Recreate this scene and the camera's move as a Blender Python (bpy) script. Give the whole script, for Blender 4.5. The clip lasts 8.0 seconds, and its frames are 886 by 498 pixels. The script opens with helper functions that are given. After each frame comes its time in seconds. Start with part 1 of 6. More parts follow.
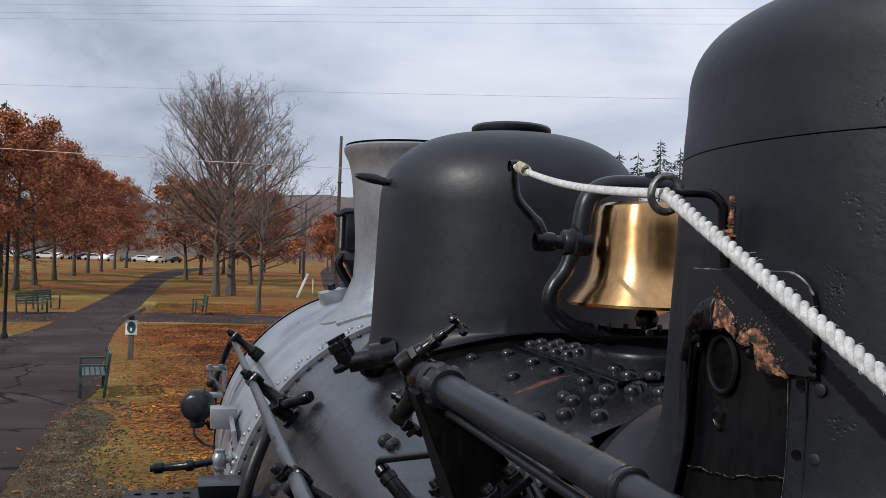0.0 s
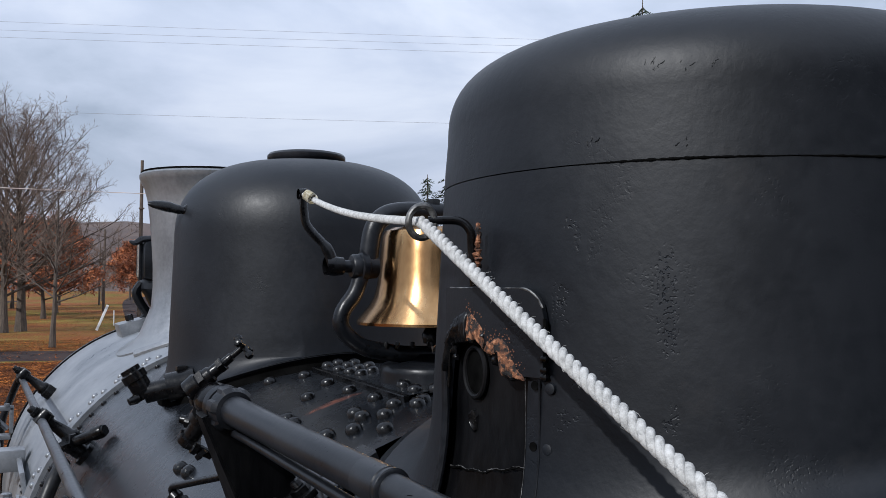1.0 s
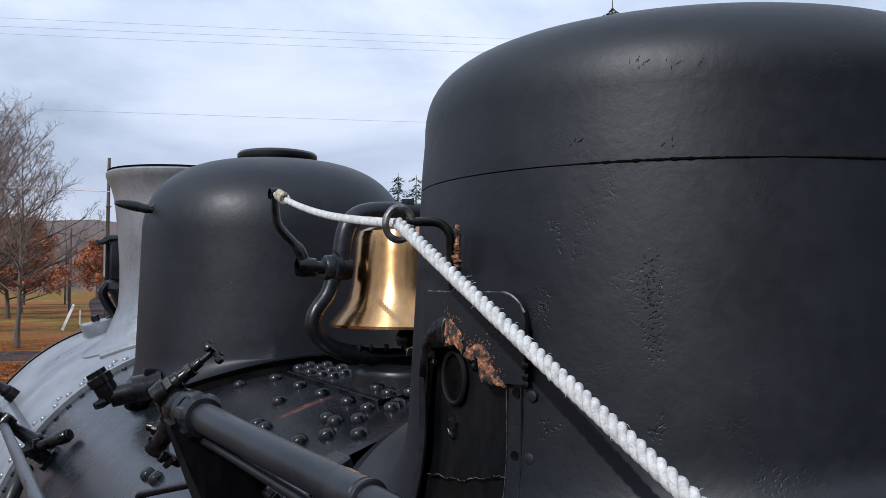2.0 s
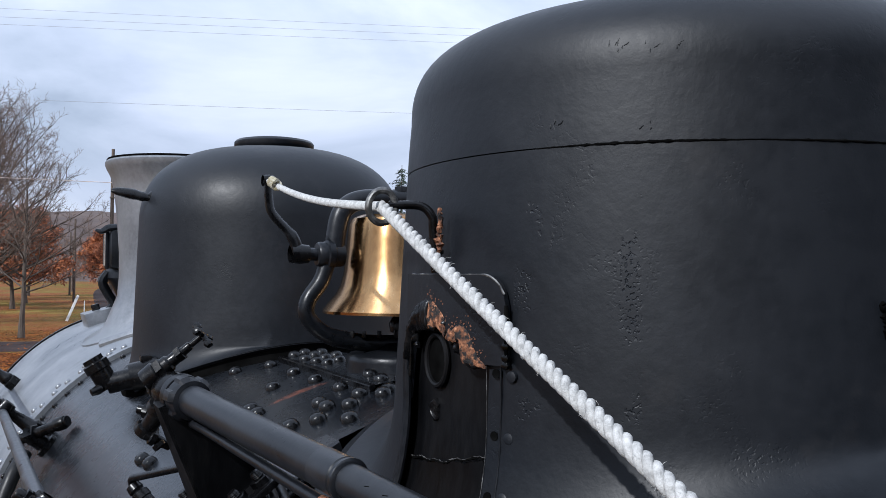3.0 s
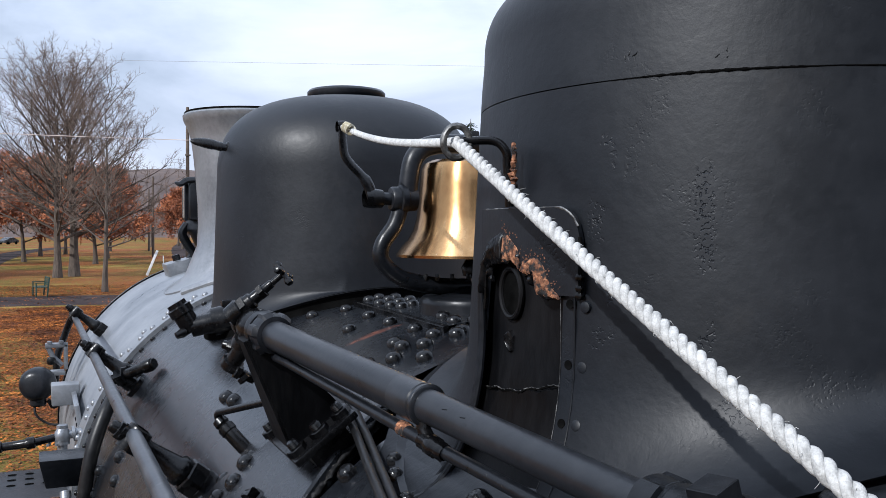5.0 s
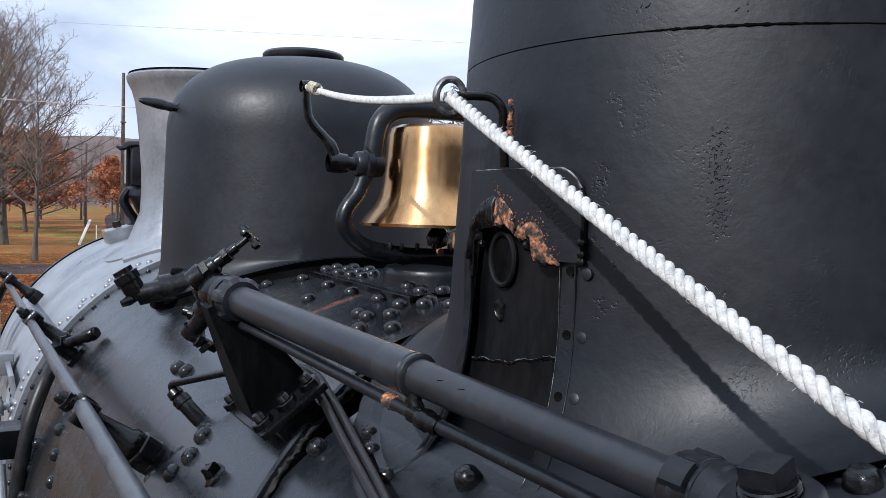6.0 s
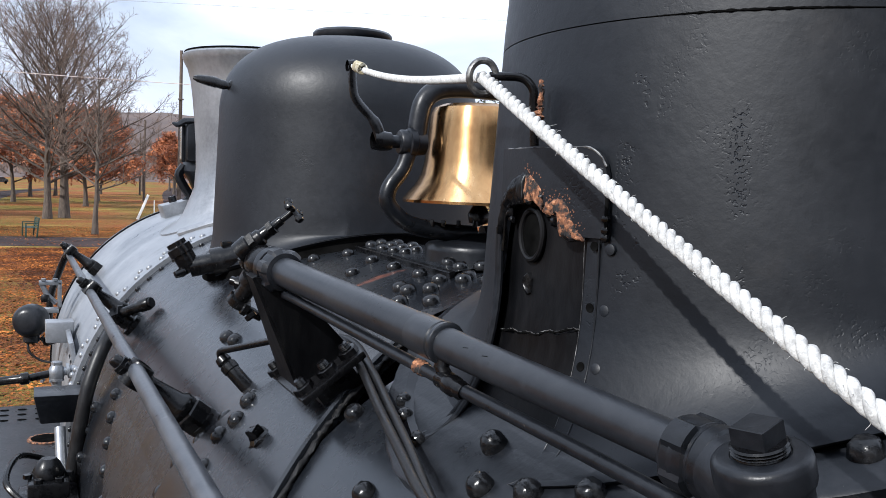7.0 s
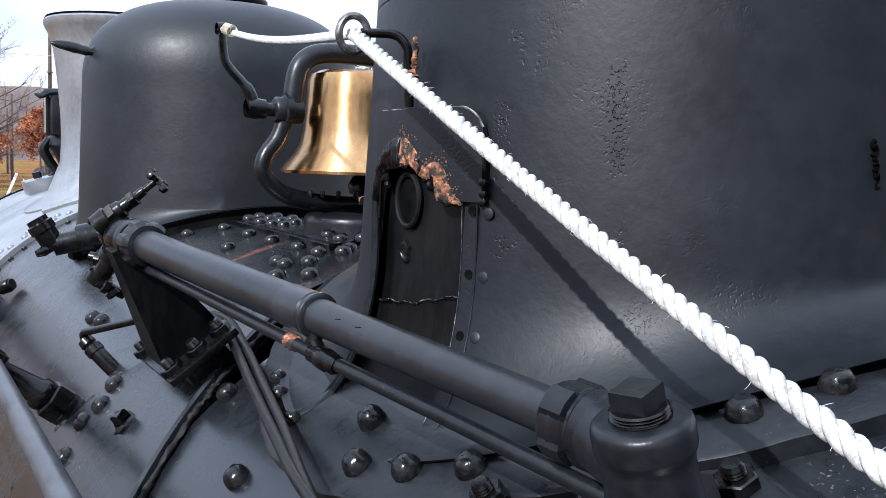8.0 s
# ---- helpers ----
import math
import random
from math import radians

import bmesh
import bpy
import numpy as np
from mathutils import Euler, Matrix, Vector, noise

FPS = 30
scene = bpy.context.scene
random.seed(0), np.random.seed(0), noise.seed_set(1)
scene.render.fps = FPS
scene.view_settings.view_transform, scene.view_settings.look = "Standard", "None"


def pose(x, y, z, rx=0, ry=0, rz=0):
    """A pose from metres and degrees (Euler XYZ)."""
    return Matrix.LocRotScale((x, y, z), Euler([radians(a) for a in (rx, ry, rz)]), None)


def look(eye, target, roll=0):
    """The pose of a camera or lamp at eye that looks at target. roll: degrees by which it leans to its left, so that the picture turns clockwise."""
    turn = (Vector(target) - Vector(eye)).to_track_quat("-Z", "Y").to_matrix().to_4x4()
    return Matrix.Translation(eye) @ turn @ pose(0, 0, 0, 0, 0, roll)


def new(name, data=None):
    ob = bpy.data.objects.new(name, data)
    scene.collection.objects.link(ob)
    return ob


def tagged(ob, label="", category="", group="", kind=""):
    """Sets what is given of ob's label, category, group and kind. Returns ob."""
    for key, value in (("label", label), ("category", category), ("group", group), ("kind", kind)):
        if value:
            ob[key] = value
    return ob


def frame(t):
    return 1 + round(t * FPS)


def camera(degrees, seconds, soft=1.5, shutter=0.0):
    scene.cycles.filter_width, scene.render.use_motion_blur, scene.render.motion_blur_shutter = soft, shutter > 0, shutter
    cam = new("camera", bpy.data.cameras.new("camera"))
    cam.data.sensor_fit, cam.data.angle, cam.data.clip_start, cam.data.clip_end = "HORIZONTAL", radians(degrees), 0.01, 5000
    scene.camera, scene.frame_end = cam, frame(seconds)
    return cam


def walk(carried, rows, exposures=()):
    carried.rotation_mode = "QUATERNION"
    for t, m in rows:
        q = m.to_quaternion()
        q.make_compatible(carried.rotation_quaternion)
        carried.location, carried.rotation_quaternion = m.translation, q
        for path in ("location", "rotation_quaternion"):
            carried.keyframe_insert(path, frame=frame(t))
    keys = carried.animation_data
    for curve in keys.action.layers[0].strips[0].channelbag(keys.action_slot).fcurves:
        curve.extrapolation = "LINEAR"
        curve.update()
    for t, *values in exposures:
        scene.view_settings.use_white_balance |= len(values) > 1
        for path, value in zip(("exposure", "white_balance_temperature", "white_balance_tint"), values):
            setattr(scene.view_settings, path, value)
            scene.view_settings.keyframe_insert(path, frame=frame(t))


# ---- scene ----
cam = camera(52.4, 8.0, 0.6)
PATH = [
    (0, (-0.933, 0.038, 2.955), (-0.417, 1.97, 2.978), 2.1),
    (0.5, (-0.935, -0.023, 2.964), (-0.214, 1.841, 3.024), 1.2),
    (1, (-0.919, -0.065, 2.956), (-0.018, 1.718, 3.04), 0.4),
    (1.5, (-0.919, -0.031, 2.962), (0.042, 1.721, 3.051), 0.3),
    (3, (-0.894, -0.051, 2.951), (0.058, 1.707, 3.015), 0.5),
    (3.5, (-0.909, -0.062, 2.936), (0.031, 1.702, 2.982), 0.5),
    (4, (-0.941, 0.034, 2.925), (-0.105, 1.851, 2.911), 0.8),
    (4.2, (-0.947, 0.051, 2.932), (-0.127, 1.875, 2.906), 0.5),
    (5.3, (-0.897, -0.093, 2.923), (-0.077, 1.731, 2.878), 0.1),
    (5.5, (-0.896, -0.083, 2.92), (-0.032, 1.72, 2.86), 0.3),
    (6, (-0.932, 0.016, 2.909), (0.003, 1.782, 2.82), 1.5),
    (6.5, (-0.96, 0.054, 2.901), (-0.053, 1.834, 2.805), 2.3),
    (7, (-0.931, -0.034, 2.906), (-0.098, 1.779, 2.768), 2.2),
    (7.5, (-0.893, -0.059, 2.884), (0.0, 1.723, 2.724), 1.5),
    (8, (-0.895, 0.001, 2.893), (0.155, 1.693, 2.71), 1.8),
]
walk(cam, [(t, look(eye, target, roll)) for t, eye, target, roll in PATH],
     [(0.0, -0.32, 6250, 10), (1.0, -0.28, 5950, 10), (1.5, -0.22, 5900, 10), (3.5, -0.01, 5790, 10), (5.5, 0.20, 5920, 10), (6.4, 0.33, 5850, 10), (7.0, 0.46, 6060, 10), (7.5, 0.60, 6150, 10), (8.0, 0.78, 5850, 10)])

# ---- light ----
SUN_FROM = Vector((-0.729, -0.34, 0.594)).normalized()
world = bpy.data.worlds.new("sky")
scene.world = world
world.use_nodes = True
wt = world.node_tree
wt.nodes.clear()


def node(tree, kind, **settings):
    n = tree.nodes.new(kind)
    for key, value in settings.items():
        if key in n.inputs:
            n.inputs[key].default_value = value
    return n


def ramp(tree, stops, fac):
    n = tree.nodes.new("ShaderNodeValToRGB")
    el = n.color_ramp.elements
    while len(el) < len(stops):
        el.new(0.5)
    for e, (p, c) in zip(el, stops):
        e.position = p
        e.color = (c, c, c, 1) if isinstance(c, (int, float)) else (*c, 1)
    tree.links.new(fac, n.inputs["Fac"])
    return n.outputs["Color"]


sky = wt.nodes.new("ShaderNodeTexSky")
sky.sky_type = "NISHITA"
sky.sun_disc = False
sky.sun_elevation = math.asin(SUN_FROM.z)
sky.sun_rotation = math.atan2(SUN_FROM.x, SUN_FROM.y)
sky.air_density, sky.dust_density = 1.0, 2.0
dim = node(wt, "ShaderNodeVectorMath")
dim.operation = "SCALE"
dim.inputs["Scale"].default_value = 0.07
wt.links.new(sky.outputs["Color"], dim.inputs[0])
coord = wt.nodes.new("ShaderNodeTexCoord")
flat = node(wt, "ShaderNodeMapping", Scale=(1.0, 1.0, 2.3), Location=(0.35, 0.1, 0.2))
wt.links.new(coord.outputs["Generated"], flat.inputs["Vector"])
puff = node(wt, "ShaderNodeTexNoise", Scale=2.6, Detail=7.0, Roughness=0.53, Distortion=0.3)
wt.links.new(flat.outputs["Vector"], puff.inputs["Vector"])
cloud = ramp(wt, [(0.30, (0.46, 0.53, 0.64)), (0.43, (0.64, 0.71, 0.83)), (0.52, (0.78, 0.84, 0.97)), (0.63, (0.97, 1.01, 1.10))], puff.outputs["Fac"])
cover = ramp(wt, [(0.25, 0.80), (0.45, 1.0)], puff.outputs["Fac"])
# an overcast sky is brighter overhead than towards the horizon
high = wt.nodes.new("ShaderNodeSeparateXYZ")
wt.links.new(coord.outputs["Generated"], high.inputs[0])
lift = node(wt, "ShaderNodeMapRange")
lift.inputs["From Min"].default_value, lift.inputs["From Max"].default_value = 0.05, 1.0
lift.inputs["To Min"].default_value, lift.inputs["To Max"].default_value = 0.82, 1.75
wt.links.new(high.outputs["Z"], lift.inputs["Value"])
raised = node(wt, "ShaderNodeVectorMath")
raised.operation = "SCALE"
wt.links.new(cloud, raised.inputs[0])
wt.links.new(lift.outputs[0], raised.inputs["Scale"])
cloud = raised.outputs[0]
mix = wt.nodes.new("ShaderNodeMix")
mix.data_type = "RGBA"
wt.links.new(cover, mix.inputs[0])
wt.links.new(dim.outputs[0], mix.inputs[6])
wt.links.new(cloud, mix.inputs[7])
back = node(wt, "ShaderNodeBackground", Strength=1.0)
wt.links.new(mix.outputs[2], back.inputs["Color"])
wout = wt.nodes.new("ShaderNodeOutputWorld")
wt.links.new(back.outputs[0], wout.inputs[0])

sun_data = bpy.data.lights.new("sun", "SUN")
sun_data.energy, sun_data.angle, sun_data.color = 4.8, radians(0.8), (1.0, 0.95, 0.88)
sun = new("sun", sun_data)
sun.matrix_world = look(SUN_FROM * 50, (0, 0, 0))


# ---- materials ----
def material(name, colours, rough=0.5, metal=0.0, scale=8.0, bump=0.1, fine=60.0, rough_span=0.12, stain=None, stain_at=(0.6, 0.7),
             stain_scale=4.0, random=0.0, island=0.0, stretch=(1, 1, 1), spec=0.5, bump_size=0.004):
    """colours: two or three base colours laid by a noise; stain: a further colour in patches; fine: size of the grain."""
    m = bpy.data.materials.new(name)
    m.use_nodes = True
    t = m.node_tree
    b = t.nodes["Principled BSDF"]
    b.inputs["Metallic"].default_value = metal
    b.inputs["Specular IOR Level"].default_value = spec
    co = t.nodes.new("ShaderNodeTexCoord")
    mp = node(t, "ShaderNodeMapping", Scale=stretch)
    t.links.new(co.outputs["Object"], mp.inputs["Vector"])
    broad = node(t, "ShaderNodeTexNoise", Scale=scale, Detail=6.0, Roughness=0.6)
    grain = node(t, "ShaderNodeTexNoise", Scale=fine, Detail=4.0, Roughness=0.6)
    t.links.new(mp.outputs["Vector"], broad.inputs["Vector"])
    t.links.new(mp.outputs["Vector"], grain.inputs["Vector"])
    both = t.nodes.new("ShaderNodeMix")
    both.inputs[0].default_value = 0.3
    t.links.new(broad.outputs["Fac"], both.inputs[2])
    t.links.new(grain.outputs["Fac"], both.inputs[3])
    k = len(colours)
    col = ramp(t, [(0.36 + 0.28 * i / max(1, k - 1), c) for i, c in enumerate(colours)], both.outputs[0])
    if stain:
        st = node(t, "ShaderNodeTexNoise", Scale=stain_scale, Detail=8.0, Roughness=0.68)
        t.links.new(mp.outputs["Vector"], st.inputs["Vector"])
        sm = t.nodes.new("ShaderNodeMix")
        sm.data_type = "RGBA"
        t.links.new(ramp(t, [(stain_at[0], 0.0), (stain_at[1], 1.0)], st.outputs["Fac"]), sm.inputs[0])
        t.links.new(col, sm.inputs[6])
        sm.inputs[7].default_value = (*stain, 1)
        col = sm.outputs[2]
    if random or island:
        src = t.nodes.new("ShaderNodeObjectInfo").outputs["Random"] if random else t.nodes.new("ShaderNodeNewGeometry").outputs["Random Per Island"]
        amt = random or island
        hs = t.nodes.new("ShaderNodeHueSaturation")
        mr = node(t, "ShaderNodeMapRange")
        mr.inputs["To Min"].default_value, mr.inputs["To Max"].default_value = 1 - amt, 1 + amt
        t.links.new(src, mr.inputs["Value"])
        t.links.new(mr.outputs[0], hs.inputs["Value"])
        t.links.new(col, hs.inputs["Color"])
        col = hs.outputs["Color"]
    t.links.new(col, b.inputs["Base Color"])
    rr = node(t, "ShaderNodeMapRange")
    rr.inputs["To Min"].default_value, rr.inputs["To Max"].default_value = max(0.02, rough - rough_span), min(1, rough + rough_span)
    t.links.new(both.outputs[0], rr.inputs["Value"])
    rr.inputs["From Min"].default_value, rr.inputs["From Max"].default_value = 0.3, 0.7
    t.links.new(rr.outputs[0], b.inputs["Roughness"])
    if bump:
        bp = node(t, "ShaderNodeBump", Strength=bump, Distance=bump_size)
        t.links.new(both.outputs[0], bp.inputs["Height"])
        t.links.new(bp.outputs[0], b.inputs["Normal"])
    return m


BLACK = material("black_paint", [(0.003, 0.0035, 0.0045), (0.006, 0.007, 0.009), (0.012, 0.013, 0.016)], rough=0.33, scale=5, bump=0.4, fine=90, stain=(0.024, 0.024, 0.025), stain_at=(0.66, 0.84), stain_scale=9, spec=0.26)
BARREL = material("barrel_paint", [(0.0036, 0.0044, 0.0060), (0.0062, 0.0073, 0.0094), (0.0112, 0.0127, 0.0154)], rough=0.26, scale=3, bump=0.20, fine=60, rough_span=0.10, stain=(0.030, 0.031, 0.034), stain_at=(0.60, 0.88), stain_scale=6, stretch=(1, 1, 0.6), spec=0.52)
GREASY = material("greasy_black_iron", [(0.0010, 0.0010, 0.0013), (0.0026, 0.0026, 0.0030), (0.0065, 0.0065, 0.0072)], rough=0.27, scale=26, bump=0.30, fine=80, rough_span=0.12, stain=(0.06, 0.058, 0.056), stain_at=(0.72, 0.82), stain_scale=45, spec=0.26)
BOLT_PAINT = material("worn_bolt_paint", [(0.0022, 0.0024, 0.003), (0.0055, 0.0058, 0.0066), (0.014, 0.0143, 0.0155)], rough=0.19, scale=45, bump=0.35, fine=160, rough_span=0.14, stain=(0.08, 0.078, 0.076), stain_at=(0.66, 0.76), stain_scale=70, spec=0.27)
CHIPPED = material("chipped_bolt_paint", [(0.003, 0.003, 0.0035), (0.012, 0.012, 0.0125), (0.05, 0.049, 0.048)], rough=0.28, scale=90, bump=0.9, fine=260, rough_span=0.2, stain=(0.26, 0.25, 0.24), stain_at=(0.58, 0.64), stain_scale=130, spec=0.4)
CAULK = material("dry_caulking", [(0.0015, 0.0015, 0.0018), (0.004, 0.004, 0.0045), (0.010, 0.010, 0.0105)], rough=0.6, scale=60, bump=0.8, fine=240, stain=(0.17, 0.165, 0.155), stain_at=(0.62, 0.67), stain_scale=150, spec=0.25)
RAIL = material("worn_rail_paint", [(0.020, 0.023, 0.028), (0.036, 0.040, 0.047), (0.060, 0.064, 0.072)], rough=0.36, scale=12, bump=0.15, fine=90, stain=(0.10, 0.10, 0.10), stain_at=(0.62, 0.78), stain_scale=30, spec=0.4)
PIPE = material("pipe_paint", [(0.0058, 0.0068, 0.0088), (0.0096, 0.0110, 0.0138), (0.0150, 0.0168, 0.0202)], rough=0.34, scale=9, bump=0.2, fine=90, stain=(0.0055, 0.006, 0.0075), stain_at=(0.62, 0.72), stain_scale=14, spec=0.36)
SILVER = material("graphite_silver", [(0.150, 0.160, 0.175), (0.212, 0.222, 0.237), (0.27, 0.28, 0.295)], rough=0.36, metal=0.55, scale=4, bump=0.2, fine=60, stain=(0.075, 0.072, 0.068), stain_at=(0.60, 0.80), stain_scale=3)
BRASS = material("bell_brass", [(0.34, 0.180, 0.075), (0.45, 0.265, 0.118), (0.54, 0.35, 0.18)], rough=0.26, metal=1.0, scale=7, bump=0.05, fine=60, rough_span=0.06, stain=(0.22, 0.115, 0.05), stain_at=(0.58, 0.84), stain_scale=6, stretch=(1, 1, 0.45))
RUST = material("orange_rust", [(0.012, 0.007, 0.006), (0.16, 0.062, 0.028), (0.52, 0.25, 0.13)], rough=0.9, scale=110, bump=0.9, fine=300, stain=(0.008, 0.007, 0.007), stain_at=(0.50, 0.56), stain_scale=75)
ROPE = material("white_rope", [(0.24, 0.24, 0.235), (0.38, 0.38, 0.37), (0.50, 0.50, 0.49)], rough=0.9, scale=120, bump=1.0, fine=700, bump_size=0.0015, spec=0.2)
ROPE_DIRTY = material("weathered_rope", [(0.16, 0.13, 0.07), (0.30, 0.27, 0.18), (0.44, 0.42, 0.36)], rough=0.9, scale=90, bump=0.8, fine=500, bump_size=0.002)
# Black paint, base lowered further to stand for the shade inside the dome opening.
INNER = material("shade_darkened_black", [(0.0008, 0.0009, 0.0012), (0.0022, 0.0023, 0.0028), (0.0050, 0.0050, 0.0056)], rough=0.42, scale=9, bump=0.5, fine=80, stretch=(1, 1, 0.4), spec=0.15, stain=(0.011, 0.0108, 0.0108), stain_at=(0.56, 0.74), stain_scale=11)
STEEL = material("worn_steel", [(0.03, 0.03, 0.03), (0.10, 0.10, 0.10), (0.26, 0.26, 0.25)], rough=0.45, metal=0.6, scale=60, bump=0.3, fine=200)
RUBBER = material("black_hose", [(0.003, 0.003, 0.0035), (0.006, 0.006, 0.0065), (0.011, 0.011, 0.011)], rough=0.42, scale=30, bump=0.2, fine=150, spec=0.3)
# Soot, cracks and tyres; this black also stands for shade in gaps and holes.
SOOT_AND_SHADE = material("soot_and_shade", [(0.002, 0.002, 0.002), (0.006, 0.006, 0.006)], rough=1.0, scale=20, spec=0.0)
GLASS = material("lamp_glass", [(0.20, 0.20, 0.19), (0.30, 0.30, 0.28)], rough=0.12, scale=5, bump=0)
BARK = material("bark", [(0.028, 0.021, 0.016), (0.062, 0.047, 0.036), (0.110, 0.085, 0.066)], rough=0.9, scale=3, bump=0.8, fine=14, stretch=(3, 3, 0.6), bump_size=0.03)
TWIG = material("twig_bark", [(0.075, 0.050, 0.038), (0.125, 0.086, 0.066), (0.18, 0.128, 0.100)], rough=0.9, scale=3, bump=0.0)
OAK = material("autumn_leaf", [(0.14, 0.040, 0.016), (0.26, 0.080, 0.027), (0.38, 0.135, 0.046)], rough=0.75, scale=0.5, fine=3, bump=0.0, island=0.45)
NEEDLE = material("conifer_needles", [(0.012, 0.022, 0.014), (0.022, 0.036, 0.022), (0.035, 0.05, 0.03)], rough=0.8, scale=1.0, fine=6, bump=0.0, island=0.3)
GREEN = material("green_bench_paint", [(0.008, 0.026, 0.020), (0.012, 0.036, 0.028), (0.020, 0.05, 0.04)], rough=0.42, scale=12, bump=0.15)
TIMBER = material("weathered_timber", [(0.045, 0.032, 0.024), (0.085, 0.063, 0.048), (0.13, 0.10, 0.08)], rough=0.85, scale=5, bump=0.5, stretch=(4, 4, 0.5))
SIGN_WHITE = material("sign_white", [(0.62, 0.62, 0.60), (0.75, 0.75, 0.73)], rough=0.5, scale=10, bump=0.05)
SIGN_GREEN = material("sign_green", [(0.010, 0.06, 0.04), (0.014, 0.075, 0.05)], rough=0.5, scale=10, bump=0.05)
ASPHALT = material("asphalt", [(0.023, 0.0165, 0.0165), (0.034, 0.0250, 0.0245), (0.049, 0.0372, 0.0355)], rough=0.9, scale=0.35, bump=0.4, fine=60, stain=(0.060, 0.046, 0.042), stain_at=(0.52, 0.68), stain_scale=0.30, bump_size=0.01, spec=0.06)
GRAVEL = material("leafy_gravel", [(0.016, 0.011, 0.007), (0.050, 0.038, 0.023), (0.115, 0.090, 0.060)], rough=0.95, scale=22.0, bump=1.0, fine=70, bump_size=0.03, stain=(0.062, 0.042, 0.016), stain_at=(0.48, 0.60), stain_scale=3.0, spec=0.08)
PEBBLE = material("pebble_stone", [(0.024, 0.018, 0.011), (0.055, 0.043, 0.029), (0.115, 0.095, 0.068)], rough=0.9, scale=3, fine=30, bump=0.0, island=0.6, spec=0.12)
LEAF_BED = material("leaf_bed", [(0.006, 0.0026, 0.0012), (0.056, 0.0175, 0.0046), (0.20, 0.066, 0.014)], rough=0.95, scale=9.0, bump=1.0, fine=40, bump_size=0.04, stain=(0.050, 0.042, 0.012), stain_at=(0.58, 0.72), stain_scale=0.9, spec=0.08)
CAR_WHITE = material("white_car_paint", [(0.66, 0.67, 0.68), (0.74, 0.75, 0.76)], rough=0.25, scale=3, bump=0, random=0.1)
CAR_DARK = material("dark_car_paint", [(0.03, 0.035, 0.045), (0.05, 0.055, 0.065)], rough=0.25, scale=3, bump=0, random=0.3)
WINDOW = material("dark_glass", [(0.02, 0.022, 0.025), (0.03, 0.032, 0.036)], rough=0.08, scale=3, bump=0)
LEAF_LITTER = material("fallen_leaf", [(0.034, 0.010, 0.003), (0.155, 0.045, 0.009), (0.36, 0.125, 0.024)], rough=0.8, scale=0.7, fine=6, bump=0.0, island=0.7, spec=0.12)
FAR_WOOD = material("far_wood_bark", [(0.08, 0.052, 0.042), (0.125, 0.085, 0.068), (0.17, 0.12, 0.098)], rough=1.0, scale=0.03, fine=0.3, bump=0.0, island=0.4)
HILL = material("wooded_hill", [(0.044, 0.030, 0.026), (0.074, 0.051, 0.044), (0.108, 0.074, 0.060)], rough=1.0, scale=0.06, fine=0.5, bump=0)
WIRE = material("wire", [(0.20, 0.20, 0.21), (0.27, 0.27, 0.28)], rough=0.6, scale=1, bump=0)
WIRE_PALE = material("pale_wire", [(0.62, 0.50, 0.42), (0.72, 0.60, 0.52)], rough=0.6, scale=1, bump=0)

# turned brass: the polishing lines run round the bell
turned = BRASS.node_tree.nodes.new("ShaderNodeTangent")
turned.direction_type, turned.axis = "RADIAL", "Z"
brass_shader = BRASS.node_tree.nodes["Principled BSDF"]
brass_shader.inputs["Anisotropic"].default_value = 0.8
brass_shader.inputs["Anisotropic Rotation"].default_value = 0.25
BRASS.node_tree.links.new(turned.outputs[0], brass_shader.inputs["Tangent"])


def crack(m, scale=0.28):
    """Dark wandering cracks over a paved surface."""
    t = m.node_tree
    b = t.nodes["Principled BSDF"]
    src = b.inputs["Base Color"].links[0].from_socket
    co = t.nodes.new("ShaderNodeTexCoord")
    wob = node(t, "ShaderNodeTexNoise", Scale=0.9, Detail=4.0)
    t.links.new(co.outputs["Object"], wob.inputs["Vector"])
    add = t.nodes.new("ShaderNodeVectorMath")
    add.operation = "MULTIPLY_ADD"
    t.links.new(wob.outputs["Color"], add.inputs[0])
    add.inputs[1].default_value = (1.6, 1.6, 0)
    t.links.new(co.outputs["Object"], add.inputs[2])
    cell = t.nodes.new("ShaderNodeTexVoronoi")
    cell.feature = "DISTANCE_TO_EDGE"
    cell.inputs["Scale"].default_value = scale
    t.links.new(add.outputs[0], cell.inputs["Vector"])
    mx = t.nodes.new("ShaderNodeMix")
    mx.data_type = "RGBA"
    t.links.new(ramp(t, [(0.004, 1.0), (0.014, 0.0)], cell.outputs["Distance"]), mx.inputs[0])
    t.links.new(src, mx.inputs[6])
    mx.inputs[7].default_value = (0.008, 0.008, 0.008, 1)
    t.links.new(mx.outputs[2], b.inputs["Base Color"])


crack(ASPHALT)


